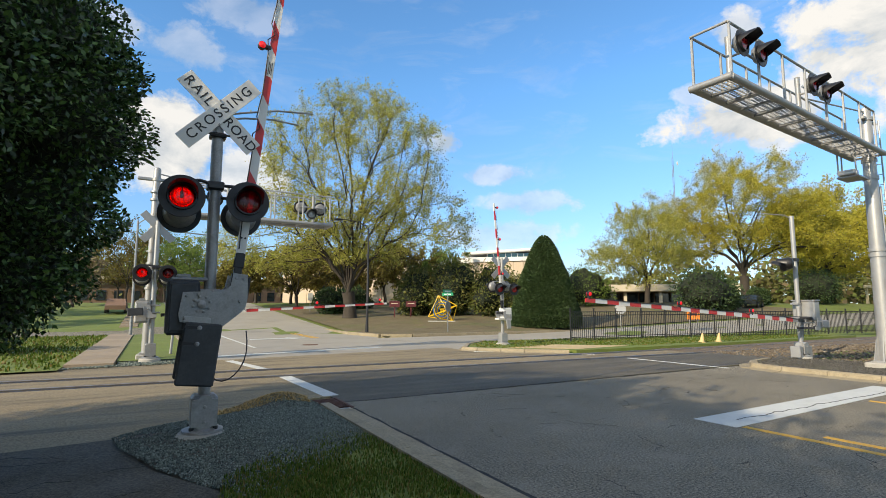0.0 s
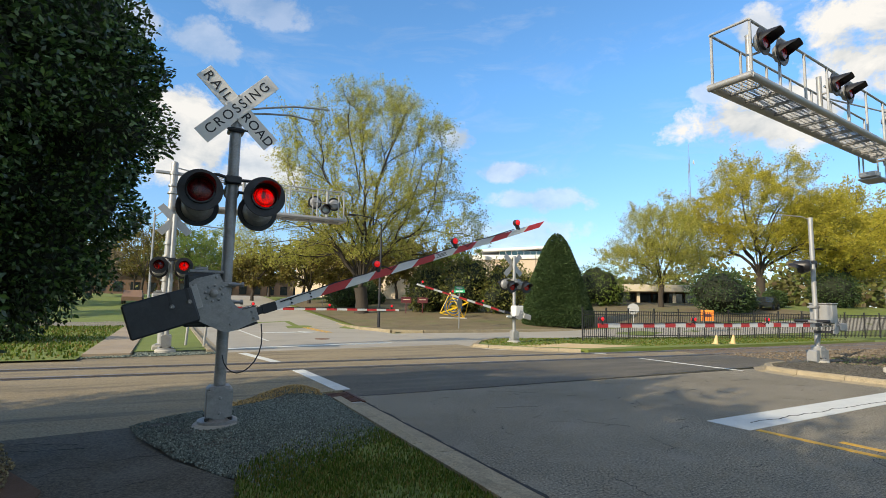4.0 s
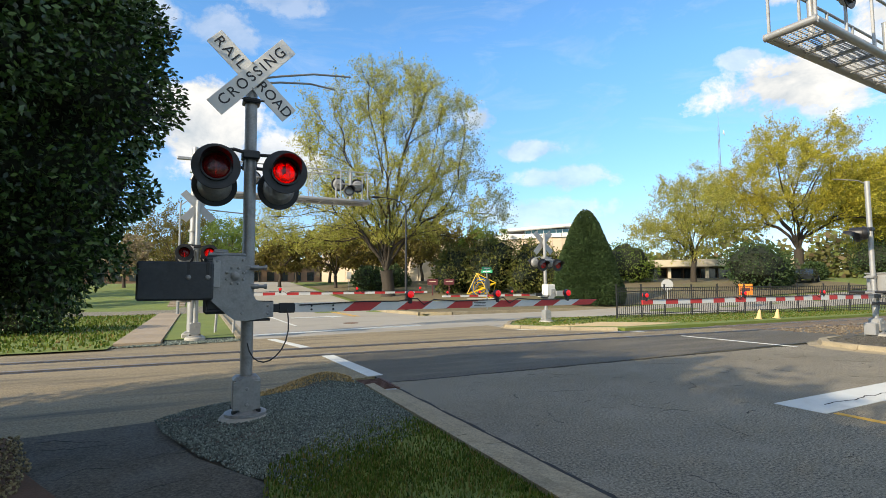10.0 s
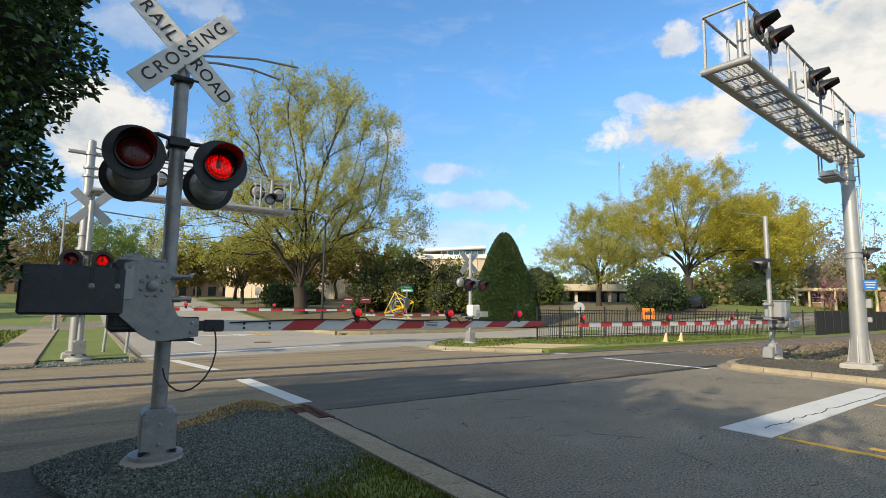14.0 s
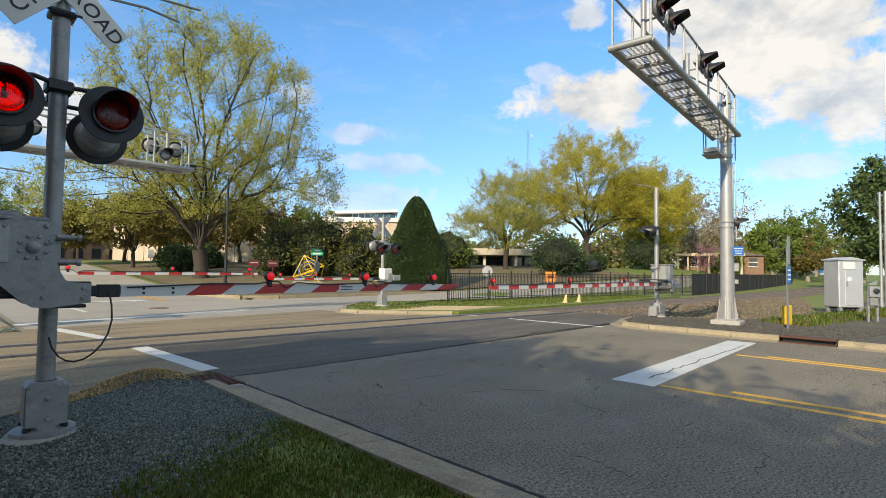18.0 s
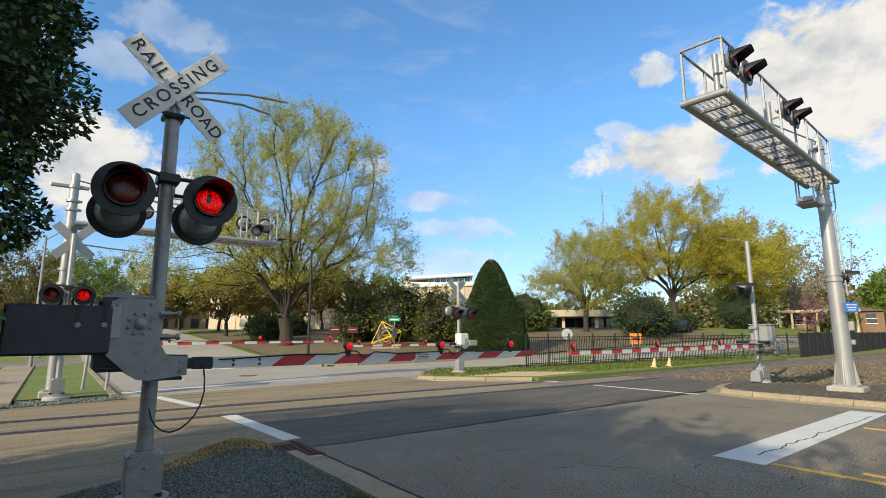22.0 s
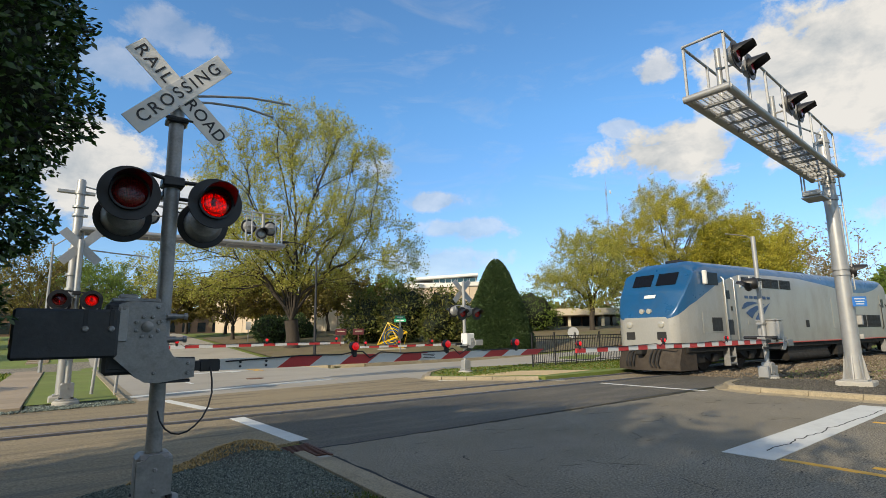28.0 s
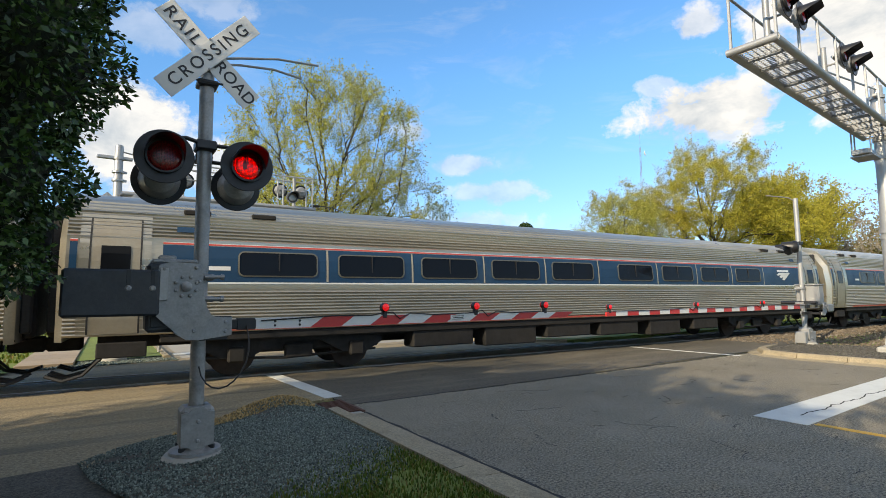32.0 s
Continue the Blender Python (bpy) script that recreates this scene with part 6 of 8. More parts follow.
def truck(root, x, axles, wheel_r, name="truck"):
    tr = part(name, Build().box((x, 0, 0.62), (axles + 1.3, 2.1, 0.26), bevel=0.05), TRUCKM, root, "sooty steel truck with springs and brake gear")
    for s in (-1, 1):
        side = Build().prism([(x - axles / 2 - 0.65, 0.62), (x - axles / 2 - 0.3, 0.42), (x - axles / 2 + 0.3, 0.42), (x - 0.45, 0.72), (x + 0.45, 0.72), (x + axles / 2 - 0.3, 0.42), (x + axles / 2 + 0.3, 0.42), (x + axles / 2 + 0.65, 0.62), (x + axles / 2 + 0.6, 0.92), (x - axles / 2 - 0.6, 0.92)], s * 1.12 - 0.1, s * 1.12 + 0.1)
        part("side_frame", side, TRUCKM, tr)
        for ax in (-axles / 2, axles / 2):
            part("wheel", Build().lathe([(wheel_r * 0.3, -0.06), (wheel_r - 0.04, -0.065), (wheel_r, -0.06), (wheel_r - 0.02, 0.05), (wheel_r + 0.025, 0.055), (wheel_r + 0.02, 0.075), (wheel_r * 0.3, 0.07)], pose(x + ax, s * 0.72, wheel_r + 0.03, 90 * s), 28), WHEELM, tr)
            part("axle_box", Build().box((x + ax, s * 1.25, wheel_r + 0.03), (0.34, 0.16, 0.32), bevel=0.04).lathe([(0.11, 0), (0.1, 0.05), (0.03, 0.06)], pose(x + ax, s * 1.32, wheel_r + 0.03, 90 * s), 12), UNDER, tr)
            for q in (-0.3, 0.3):
                part("spring", Build().tube([(x + ax + q + 0.06 * math.cos(k), s * 1.12 + 0.06 * math.sin(k), 0.62 + 0.032 * k) for k in np.arange(0, 9, 0.7)], 0.016, 5), UNDER, tr)
        part("brake_gear", Build().tube([(x - axles / 2 - 0.6, s * 1.16, 0.45), (x - 0.3, s * 1.16, 0.36), (x + axles / 2 + 0.5, s * 1.16, 0.45)], 0.03, 6).box((x, s * 1.14, 0.5), (0.6, 0.14, 0.3), bevel=0.03), UNDER, tr)
    return tr


def build_loco():
    H = 11.1
    root = thing("locomotive", "white and blue diesel passenger locomotive with slanted nose", "locomotive")

    def paint_edge(u):
        return float(np.interp(u, [0.95, 1.6, 3.6, 4.6, 5.5, 8, 11, 14.2, 15.6, 17, 18.2, 19.2, 20.2, 21.2, 22.2], [2.05, 2.5, 3.4, 3.7, 3.88, 3.95, 3.94, 3.7, 3.55, 3.47, 3.46, 3.52, 3.66, 3.9, 4.2]))

    def section(x):
        """A ring round the body: 14 points up to the edge of the white paint, 10 more to the top, and back."""
        u = x + H
        top = float(np.interp(u, [0.95, 1.04, 1.2, 1.45, 1.8, 2.15, 2.6, 3.0], [2.12, 2.3, 2.6, 3.02, 3.55, 4.08, 4.33, 4.36]))
        w = float(np.interp(u, [0.95, 1.02, 1.15, 1.45, 2.0], [0.95, 1.15, 1.3, 1.44, 1.53]))
        shoulder = min(top - 0.05, 3.78)
        prof = [(0.98, w), (shoulder, w)]
        for a in np.linspace(0.1, 1.0, 10):
            prof.append((shoulder + (top - shoulder) * math.sin(a * math.pi / 2), w - (0.62 if top > 3.9 else 0.2) * min(1, (top - shoulder) / 0.35) * (1 - math.cos(a * math.pi / 2)) - 0.02))
        zs, ws = [q[0] for q in prof], [q[1] for q in prof]
        edge = min(paint_edge(u), top - 0.03)
        heights = list(np.linspace(0.98, edge, 14)) + list(np.linspace(edge, top, 11))[1:]
        half = [(-float(np.interp(z, zs, ws)), z) for z in heights]
        return [(x, y, z) for y, z in half] + [(x, -y, z) for y, z in half[::-1]]

    xs = [q - H for q in (0.95, 0.98, 1.02, 1.08, 1.15, 1.2, 1.3, 1.45, 1.6, 1.8, 2.0, 2.15, 2.35, 2.6, 3.0)] + [q - H for q in np.arange(3.3, 22.2, 0.3)] + [22.2 - H]
    b = Build().rings([section(x) for x in xs])
    me = mesh_of("body", b, None, 32)
    me.materials.append(LOCOWHITE)
    me.materials.append(LOCOBLUE)
    for k, p in enumerate(me.polygons):
        p.material_index = 1 if 13 <= k % 48 <= 33 and k < 48 * (len(xs) - 1) else 0
    part("body", me, None, root, "smooth white car body with blue roof and nose")
    for s in (-1, 1):
        y = s * 1.54
        part("sill_stripe", Build().box((0.5, s * 1.535, 1.0), (20.6, 0.02, 0.05)), CARRED, root)
        part("sill", Build().box((0.55, s * 1.36, 0.88), (20.6, 0.2, 0.2), bevel=0.02), UNDER, root)
        part("cab_window", Build().box((3.2 - H, y, 3.6), (0.95, 0.02, 0.5), bevel=0.008), TRAINGLASS, root, "dark cab side window")
        part("mirror", Build().box((2.58 - H, s * 1.64, 3.62), (0.14, 0.16, 0.55), bevel=0.03), WHITE, root)
        dr = part("cab_door", Build().box((4.32 - H, y, 2.3), (0.6, 0.02, 2.4), bevel=0.006), LOCOWHITE, root)
        part("door_window", Build().box((4.32 - H, s * 1.553, 3.0), (0.26, 0.014, 0.34), bevel=0.005), TRAINGLASS, dr)
        part("step_well", Build().box((4.32 - H, s * 1.553, 1.7), (0.42, 0.014, 0.6), bevel=0.005), BLACK, dr)
        part("door_latch", Build().box((4.5 - H, s * 1.56, 2.45), (0.1, 0.03, 0.18), bevel=0.01), LOUVRE, dr)
        for q in (3.95, 4.7):
            part("grab_rail", Build().tube([(q - H, s * 1.54, 1.1), (q - H, s * 1.63, 1.2), (q - H, s * 1.63, 3.6), (q - H, s * 1.54, 3.7)], 0.028, 8), GALV, root)
        for q0, q1 in ((5.49, 6.1), (6.35, 7.0), (7.3, 8.0), (8.05, 8.75), (8.9, 9.92)):
            lv = part("louvre", Build().box(((q0 + q1) / 2 - H, y, 3.58), (q1 - q0, 0.03, 0.4), bevel=0.006), LOUVRE, root)
            for k in range(6):
                part("slat", Build().box(((q0 + q1) / 2 - H, s * 1.56, 3.43 + 0.06 * k), (q1 - q0 - 0.08, 0.02, 0.018)), BLACK, lv)
        for q in (5.4, 6.22, 7.14):
            part("louvre_frame", Build().box((q - H, y, 3.58), (0.13, 0.036, 0.5), bevel=0.006), WHITE, root, "pale bolted strip between the louvres")
        part("louvre", Build().box((16.0 - H, y, 3.55), (0.95, 0.03, 0.42), bevel=0.006), LOUVRE, root)
        for q0, q1 in ((16.8, 18.65), (18.8, 20.75)):
            lv = part("grille", Build().box(((q0 + q1) / 2 - H, y, 1.94), (q1 - q0, 0.03, 0.66), bevel=0.006), LOUVRE, root, "black side grille")
            for k in range(9):
                part("slat", Build().box(((q0 + q1) / 2 - H, s * 1.56, 1.66 + 0.07 * k), (q1 - q0 - 0.08, 0.02, 0.02)), UNDER, lv)
        part("grille", Build().box((3.35 - H, y, 1.82), (0.72, 0.03, 0.52), bevel=0.006), LOUVRE, root)
        rd = part("rear_door", Build().box((21.4 - H, y, 2.4), (0.66, 0.02, 2.1), bevel=0.006), LOCOWHITE, root)
        part("door_window", Build().box((21.4 - H, s * 1.553, 2.95), (0.36, 0.014, 0.48), bevel=0.005), TRAINGLASS, rd)
        for q in (20.98, 21.84):
            part("grab_rail", Build().tube([(q - H, s * 1.54, 1.5), (q - H, s * 1.61, 1.6), (q - H, s * 1.61, 2.8), (q - H, s * 1.54, 2.9)], 0.024, 8), RUBBER, root)
        part("hatch", Build().box((14.55 - H, s * 1.537, 2.35), (0.52, 0.014, 1.6), bevel=0.004), LOCOWHITE, root)
        part("filler_cap", Build().box((11.3 - H, y, 1.82), (0.34, 0.03, 0.34), bevel=0.02), LOUVRE, root)
        for q in (5.9, 8.2):
            part("hatch", Build().box((q - H, s * 1.537, 1.95), (0.32, 0.012, 0.26), bevel=0.004), LOCOWHITE, root)
        part("panel", Build().box((3.1 - H, s * 1.535, 1.9), (1.5, 0.012, 0.8), bevel=0.003), LOCOWHITE, root)
        # three stripes that fan from upper right to lower left
        for poly in (((5.33, 2.45), (5.55, 2.66), (5.83, 2.74), (6.3, 2.76), (6.76, 2.7), (6.2, 2.63), (5.78, 2.54), (5.52, 2.45)),
                     ((5.64, 2.28), (6.02, 2.45), (6.5, 2.57), (7.3, 2.67), (6.75, 2.46), (6.38, 2.28), (6.1, 2.06)),
                     ((6.34, 1.98), (6.66, 2.26), (7.12, 2.48), (7.75, 2.71), (7.32, 2.38), (7.02, 2.12), (6.78, 1.84))):
            part("emblem_stripe", Build().prism([(a - H, c) for a, c in poly], y - 0.006, y + 0.006), NAVY, root, "navy swoosh stripe", smooth=0)
        for k in range(6):
            part("emblem_bar", Build().box((5.8 + 0.38 * k - H, y, 2.94), (0.27, 0.012, 0.12)), NAVY, root)
    letters("number", "15", 0.9, NAVY, root, pose(15.87 - H, -1.547, 2.22), 0.95)
    for s in (-1, 1):
        part("windscreen", Build().box((0, 0, 0), (0.86, 0.03, 0.58), pose(1.82 - H, s * 0.54, 3.62) @ pose(0, 0, 0, 0, 0, -90) @ pose(0, 0, 0, -33, 0, 0), bevel=0.01), TRAINGLASS, root, "slanted black windscreen")
        part("ditch_light", Build().lathe([(0.13, 0), (0.13, 0.06), (0.1, 0.075), (0.02, 0.08)], pose(0.96 - H, s * 0.7, 1.85, 0, -90, 0), 16), HEADLAMP, root)
        part("marker_light", Build().lathe([(0.1, 0), (0.1, 0.09), (0.02, 0.1)], pose(1.08 - H, s * 0.16, 2.36, 0, -90, 0), 14), HEADLAMP, root)
        part("nose_step", Build().box((0.96 - H, s * 0.68, 1.42), (0.06, 0.4, 0.3), bevel=0.02), LOUVRE, root)
    part("nose_emblem", Build().box((0, 0, 0), (0.5, 0.02, 0.16), pose(1.39 - H, 0, 2.94) @ pose(0, 0, 0, 0, 0, -90) @ pose(0, 0, 0, -36, 0, 0), bevel=0.006), WHITE, root)
    outline = [(0.55, -0.12), (0.95, -1.32), (1.9, -1.42), (1.9, 1.42), (0.95, 1.32), (0.55, 0.12)]
    plough = Build().rings([[(-H + u + (0.22 if z > 0.5 else 0.0) * (u < 1.5), y, z) for u, y in outline] for z in (0.14, 0.4, 0.95)])
    part("pilot", plough, material("brown_pilot", (0.035, 0.026, 0.019), 0.8, 0.1, 0.3, 3, 20, 0.3, 30, (0.075, 0.056, 0.038), 0.5, 2), root, "brown steel pilot plough")
    for s in (-1, 1):
        for q in (0.35, 0.5, 0.65):
            part("brake_hose", Build().tube([(-H + 0.85, s * q, 0.9), (-H + 0.62, s * q, 0.7), (-H + 0.52, s * q, 0.45), (-H + 0.6, s * (q + 0.04), 0.28)], 0.028, 6), RUBBER, root)
        part("handrail", Build().tube([(-H + 0.92, s * 1.25, 0.98), (-H + 0.72, s * 1.25, 1.0), (-H + 0.72, s * 0.3, 1.0), (-H + 0.92, s * 0.3, 0.98)], 0.02, 6), BLACK, root)
    part("coupler", Build().box((-H + 0.7, 0, 0.85), (0.7, 0.28, 0.3), bevel=0.06), TRUCKM, root)
    part("coupler", Build().box((H + 0.2, 0, 0.85), (0.9, 0.28, 0.3), bevel=0.06), TRUCKM, root)
    part("fuel_tank", Build().rings([[(x, y, z) for y, z in ((-1.3, 0.95), (-1.35, 0.5), (-1.0, 0.2), (1.0, 0.2), (1.35, 0.5), (1.3, 0.95))] for x in (-1.7, 2.6)]), UNDER, root)
    # dark filler added below the body so that no light shows through
    part("underframe", Build().box((0.5, 0, 0.8), (19.5, 2.3, 0.3)).box((-9.0, 0, 0.6), (1.2, 2.6, 0.5), bevel=0.03), UNDER, root)
    part("air_tank", Build().tube([(-1.9, -1.3, 0.34), (2.4, -1.3, 0.34)], 0.17, 14).box((4.0, -1.25, 0.55), (0.9, 0.3, 0.6), bevel=0.03).box((-3.9, -1.2, 0.62), (0.5, 0.3, 0.5), bevel=0.03), UNDER, root)
    for q in (-6.8, 10.3):
        part("steps", Build().box((q, -1.4, 0.55), (0.5, 0.25, 0.05)).box((q, -1.4, 0.3), (0.5, 0.25, 0.05)).box((q - 0.24, -1.4, 0.55), (0.03, 0.25, 0.7)).box((q + 0.24, -1.4, 0.55), (0.03, 0.25, 0.7)), GREY, root)
    truck(root, -6.3, 2.8, 0.5)
    truck(root, 6.9, 2.8, 0.5)
    for q in (12.2, 18.6):
        part("roof_fan", Build().lathe([(0.65, 4.32), (0.65, 4.44), (0.55, 4.47), (0.1, 4.47)], pose(q - H, 0, 0), 24), LOUVRE, root)
    part("roof_box", Build().box((14.0 - H, 0, 4.44), (1.0, 0.9, 0.18), bevel=0.03), LOUVRE, root)
    part("horn", Build().box((3.3 - H, 0, 4.44), (0.5, 0.6, 0.14), bevel=0.04), BLACK, root)
    return root


def coach_half():
    """Half cross-section of a coach, fluted low and high, smooth at the window band."""
    zs = [0.98, 1.3, 1.75, 2.1, 2.45, 2.75, 3.05, 3.3, 3.5, 3.65, 3.74, 3.78]
    ws = [1.5, 1.555, 1.585, 1.59, 1.57, 1.52, 1.41, 1.25, 1.02, 0.72, 0.4, 0.0]
    return zs, ws


ZS, WS = coach_half()


def coach_w(z):
    return float(np.interp(z, ZS, WS))


def band(x0, x1, z0, z1, off, s, n=3):
    """A thin strip that follows the coach side."""
    b = Build()
    for i in range(n):
        za, zb = z0 + (z1 - z0) * i / n, z0 + (z1 - z0) * (i + 1) / n
        ya, yb = s * (coach_w(za) + off), s * (coach_w(zb) + off)
        k = len(b.v)
        b.v += [(x0, ya, za), (x1, ya, za), (x1, yb, zb), (x0, yb, zb)]
        b.f.append((k, k + 1, k + 2, k + 3) if s < 0 else (k + 3, k + 2, k + 1, k))
    return b


def rounded(x, z, hw, hh, r):
    """Outline of a rounded rectangle."""
    pts = []
    for cx, cz, a0 in ((hw - r, hh - r, 0), (r - hw, hh - r, 90), (r - hw, r - hh, 180), (hw - r, r - hh, 270)):
        pts += [(x + cx + r * math.cos(radians(a0 + 22.5 * k)), z + cz + r * math.sin(radians(a0 + 22.5 * k))) for k in range(5)]
    return pts


WINDOWRIM = material("worn_window_rim", (0.17, 0.155, 0.12), 0.4, 0.7, 0.15, 3, 20, 0.05, 40)


def build_coach(first, number_at, emblem_at):
    """A coach whose first window starts so many metres behind its front door; a wider pillar after the fifth where the seats turn."""
    H = 13.15
    root = thing("coach", "stainless steel passenger coach with blue window band and red stripe", "train coach", group="train coaches")
    pts, z, k = [], 0.98, 0
    while z < 1.82:
        pts.append((coach_w(z) + (0.022 if k % 2 else -0.006), z))
        z, k = z + 0.034, k + 1
    while z < 2.78:
        pts.append((coach_w(z), z))
        z += 0.12
    while z < 3.62:
        pts.append((coach_w(z) + (0.022 if k % 2 else -0.006), z))
        z, k = z + 0.036, k + 1
    pts += [(0.66, 3.67), (0.4, 3.74), (0.15, 3.775)]
    half = [(-w, z) for w, z in pts]
    ring = half + [(-y, z) for y, z in half[::-1]]
    b = Build().rings([[(x, y, z) for y, z in ring] for x in np.linspace(-H, H, 9)])
    part("body", b, STAINLESS, root, "fluted stainless steel shell", smooth=22)
    for s in (-1, 1):
        part("blue_band", band(-H + 1.5, H - 1.5, 1.96, 2.68, 0.006, s), CARBLUE, root)
        part("blue_band", band(-H + 0.05, -H + 0.16, 1.96, 2.68, 0.006, s), CARBLUE, root)
        part("blue_band", band(H - 0.16, H - 0.05, 1.96, 2.68, 0.006, s), CARBLUE, root)
        for z0, z1, m in ((2.69, 2.725, CARRED), (2.725, 2.76, WHITE), (2.76, 2.81, CARRED)):
            part("stripe", band(-H + 1.5, H - 1.5, z0, z1, 0.008, s, 1), m, root)
            part("stripe", band(-H + 0.05, -H + 0.16, z0, z1, 0.008, s, 1), m, root)
        part("lower_stripe", band(-H + 2.0, H - 2.0, 1.0, 1.05, 0.02, s, 1), CARRED, root)
        part("stripe", band(-H + 1.5, H - 1.5, 1.93, 1.965, 0.009, s, 1), WHITE, root)
        for i in range(9):
            x = -H + 0.75 + first + 0.82 + i * 2.09 + (0.6 if first < 3 and i > 4 else 0.0)
            glass, rim = rounded(x, 2.34, 0.79, 0.235, 0.1), rounded(x, 2.34, 0.818, 0.262, 0.12)
            side = lambda pts, off: [(px, s * (coach_w(pz) + off), pz) for px, pz in pts]
            pane = Build()
            pane.add(side(glass, 0.016), [tuple(range(len(glass))) if s < 0 else tuple(reversed(range(len(glass))))])
            win = part("window", pane, TRAINGLASS, root, "long dark coach window with rounded corners", smooth=0)
            part("frame", Build().rings([side(rim, 0.002), side(rim, 0.022), side(glass, 0.026), side(glass, 0.01)], caps=False), WINDOWRIM, win)
            part("mullion", Build().box((x, s * (coach_w(2.34) + 0.012), 2.34), (0.025, 0.02, 0.46)), RUBBER, win)
            if first < 3:
                part("pillar_mark", band(x + 1.01, x + 1.055, 1.98, 2.68, 0.014, s), CREAMPILLAR, win)
        for e in (-1, 1):
            x = e * (H - 0.75)
            ap = part("door_surround", band(x - 0.56, x + 0.56, 0.99, 3.22, 0.018, s, 8), STAINLESS, root)
            dr = part("door", band(x - 0.38, x + 0.38, 1.02, 3.12, 0.026, s, 8), material("brushed_door", (0.36, 0.32, 0.25), 0.45, 0.6, 0.1, 1, 20, 0.05, 40, (0.25, 0.2, 0.14), 0.4, 1.2) if "brushed_door" not in bpy.data.materials else bpy.data.materials["brushed_door"], root, "dull steel coach door")
            part("door_window", band(x - 0.23, x + 0.23, 2.06, 2.62, 0.036, s, 4), TRAINGLASS, dr)
            part("door_seal", band(x - 0.41, x - 0.38, 1.02, 3.14, 0.03, s, 8), RUBBER, dr)
            part("door_seal", band(x + 0.38, x + 0.41, 1.02, 3.14, 0.03, s, 8), RUBBER, dr)
            part("door_light", band(x - e * 1.15 - 0.17, x - e * 1.15 + 0.17, 2.94, 3.05, 0.03, s, 1), CARBLUE, root)
        ex = -H + 0.75 + emblem_at
        part("emblem_bar", band(ex - 0.42, ex + 0.42, 2.5, 2.57, 0.014, s, 1), WHITE, root)
        for k in range(3):
            part("emblem_stripe", Build().prism([(ex - 0.5 + 0.2 * k, 2.38 - 0.09 * k), (ex - 0.3 + 0.18 * k, 2.46 - 0.05 * k), (ex + 0.5, 2.47), (ex - 0.0 + 0.12 * k, 2.42 - 0.07 * k), (ex - 0.4 + 0.22 * k, 2.34 - 0.09 * k)], s * (coach_w(2.35) + 0.012), s * (coach_w(2.35) + 0.02)), WHITE, root, smooth=0)
        for q in (-5.4, -3.3, -1.2, 0.9, 3.1, 5.3):
            part("equipment_box", Build().box((q, s * 1.15, 0.66), (1.5 + 0.5 * math.sin(q * 3), 0.55, 0.5 + 0.14 * math.cos(q * 2)), bevel=0.03), UNDER, root, "brown underframe equipment box")
        part("skirt", Build().box((0, s * 1.38, 0.9), (2 * H - 3, 0.18, 0.18), bevel=0.02), UNDER, root)
        for e in (-1, 1):
            part("end_skirt", Build().box((e * (H - 0.9), s * 1.4, 0.72), (0.8, 0.12, 0.28), bevel=0.02), UNDER, root, "brown steel end skirt")
    part("number_plate", band(-H + 0.75 + number_at - 0.2, -H + 0.75 + number_at + 0.2, 2.2, 2.28, 0.014, -1, 1), WHITE, root)
    # dark filler slab, added to keep the space under the coach black
    part("underframe", Build().box((0, 0, 0.86), (2 * H - 1, 2.2, 0.24)), UNDER, root)
    for k in (-0.5, 0.4):
        part("car_line_pipe", Build().tube([(-H + 1.5, k * 2.4, 0.86), (H - 1.5, k * 2.4, 0.8)], 0.06, 6), UNDER, root)
    for e in (-1, 1):
        part("end_cap", Build().rings([[(e * (H + 0.0), y, z) for y, z in ((-1.5, 0.9), (-1.55, 2.0), (-1.45, 2.8), (-1.1, 3.35), (0, 3.7), (1.1, 3.35), (1.45, 2.8), (1.55, 2.0), (1.5, 0.9))], [(e * (H + 0.12), y * 0.9, 0.9 + (z - 0.9) * 0.96) for y, z in ((-1.5, 0.9), (-1.55, 2.0), (-1.45, 2.8), (-1.1, 3.35), (0, 3.7), (1.1, 3.35), (1.45, 2.8), (1.55, 2.0), (1.5, 0.9))]]), STAINLESS, root, "dull stainless coach end")
        part("diaphragm", Build().box((e * (H + 0.2), 0, 2.2), (0.22, 1.5, 2.5), bevel=0.06).box((e * (H + 0.2), -0.95, 2.2), (0.16, 0.18, 2.3), bevel=0.03).box((e * (H + 0.2), 0.95, 2.2), (0.16, 0.18, 2.3), bevel=0.03), RUBBER, root, "black rubber diaphragm")
        for q in (-1.2, -0.8, -0.5, 0.5, 0.8):
            part("brake_hose", Build().tube([(e * (H - 0.6), q, 0.6), (e * (H - 0.3), q, 0.28), (e * H, q, 0.2), (e * (H + 0.25), q * 0.95, 0.3)], 0.03, 6), RUBBER, root)
        part("coupler", Build().box((e * (H + 0.1), 0, 0.8), (0.6, 0.26, 0.3), bevel=0.05), TRUCKM, root)
        for q in (2.1, 3.4):
            part("roof_vent", Build().box((e * (H - q), -1.14, 3.38), (0.5, 0.2, 0.1), bevel=0.02), UNDER, root)
        truck(root, e * (H - 4.2), 2.6, 0.46)
    return root


loco = build_loco()
coaches = [build_coach(3.64, 3.2, 2.0), build_coach(2.09, 1.75, 22.7)]
coaches.append(copy_thing(coaches[1], Matrix()))


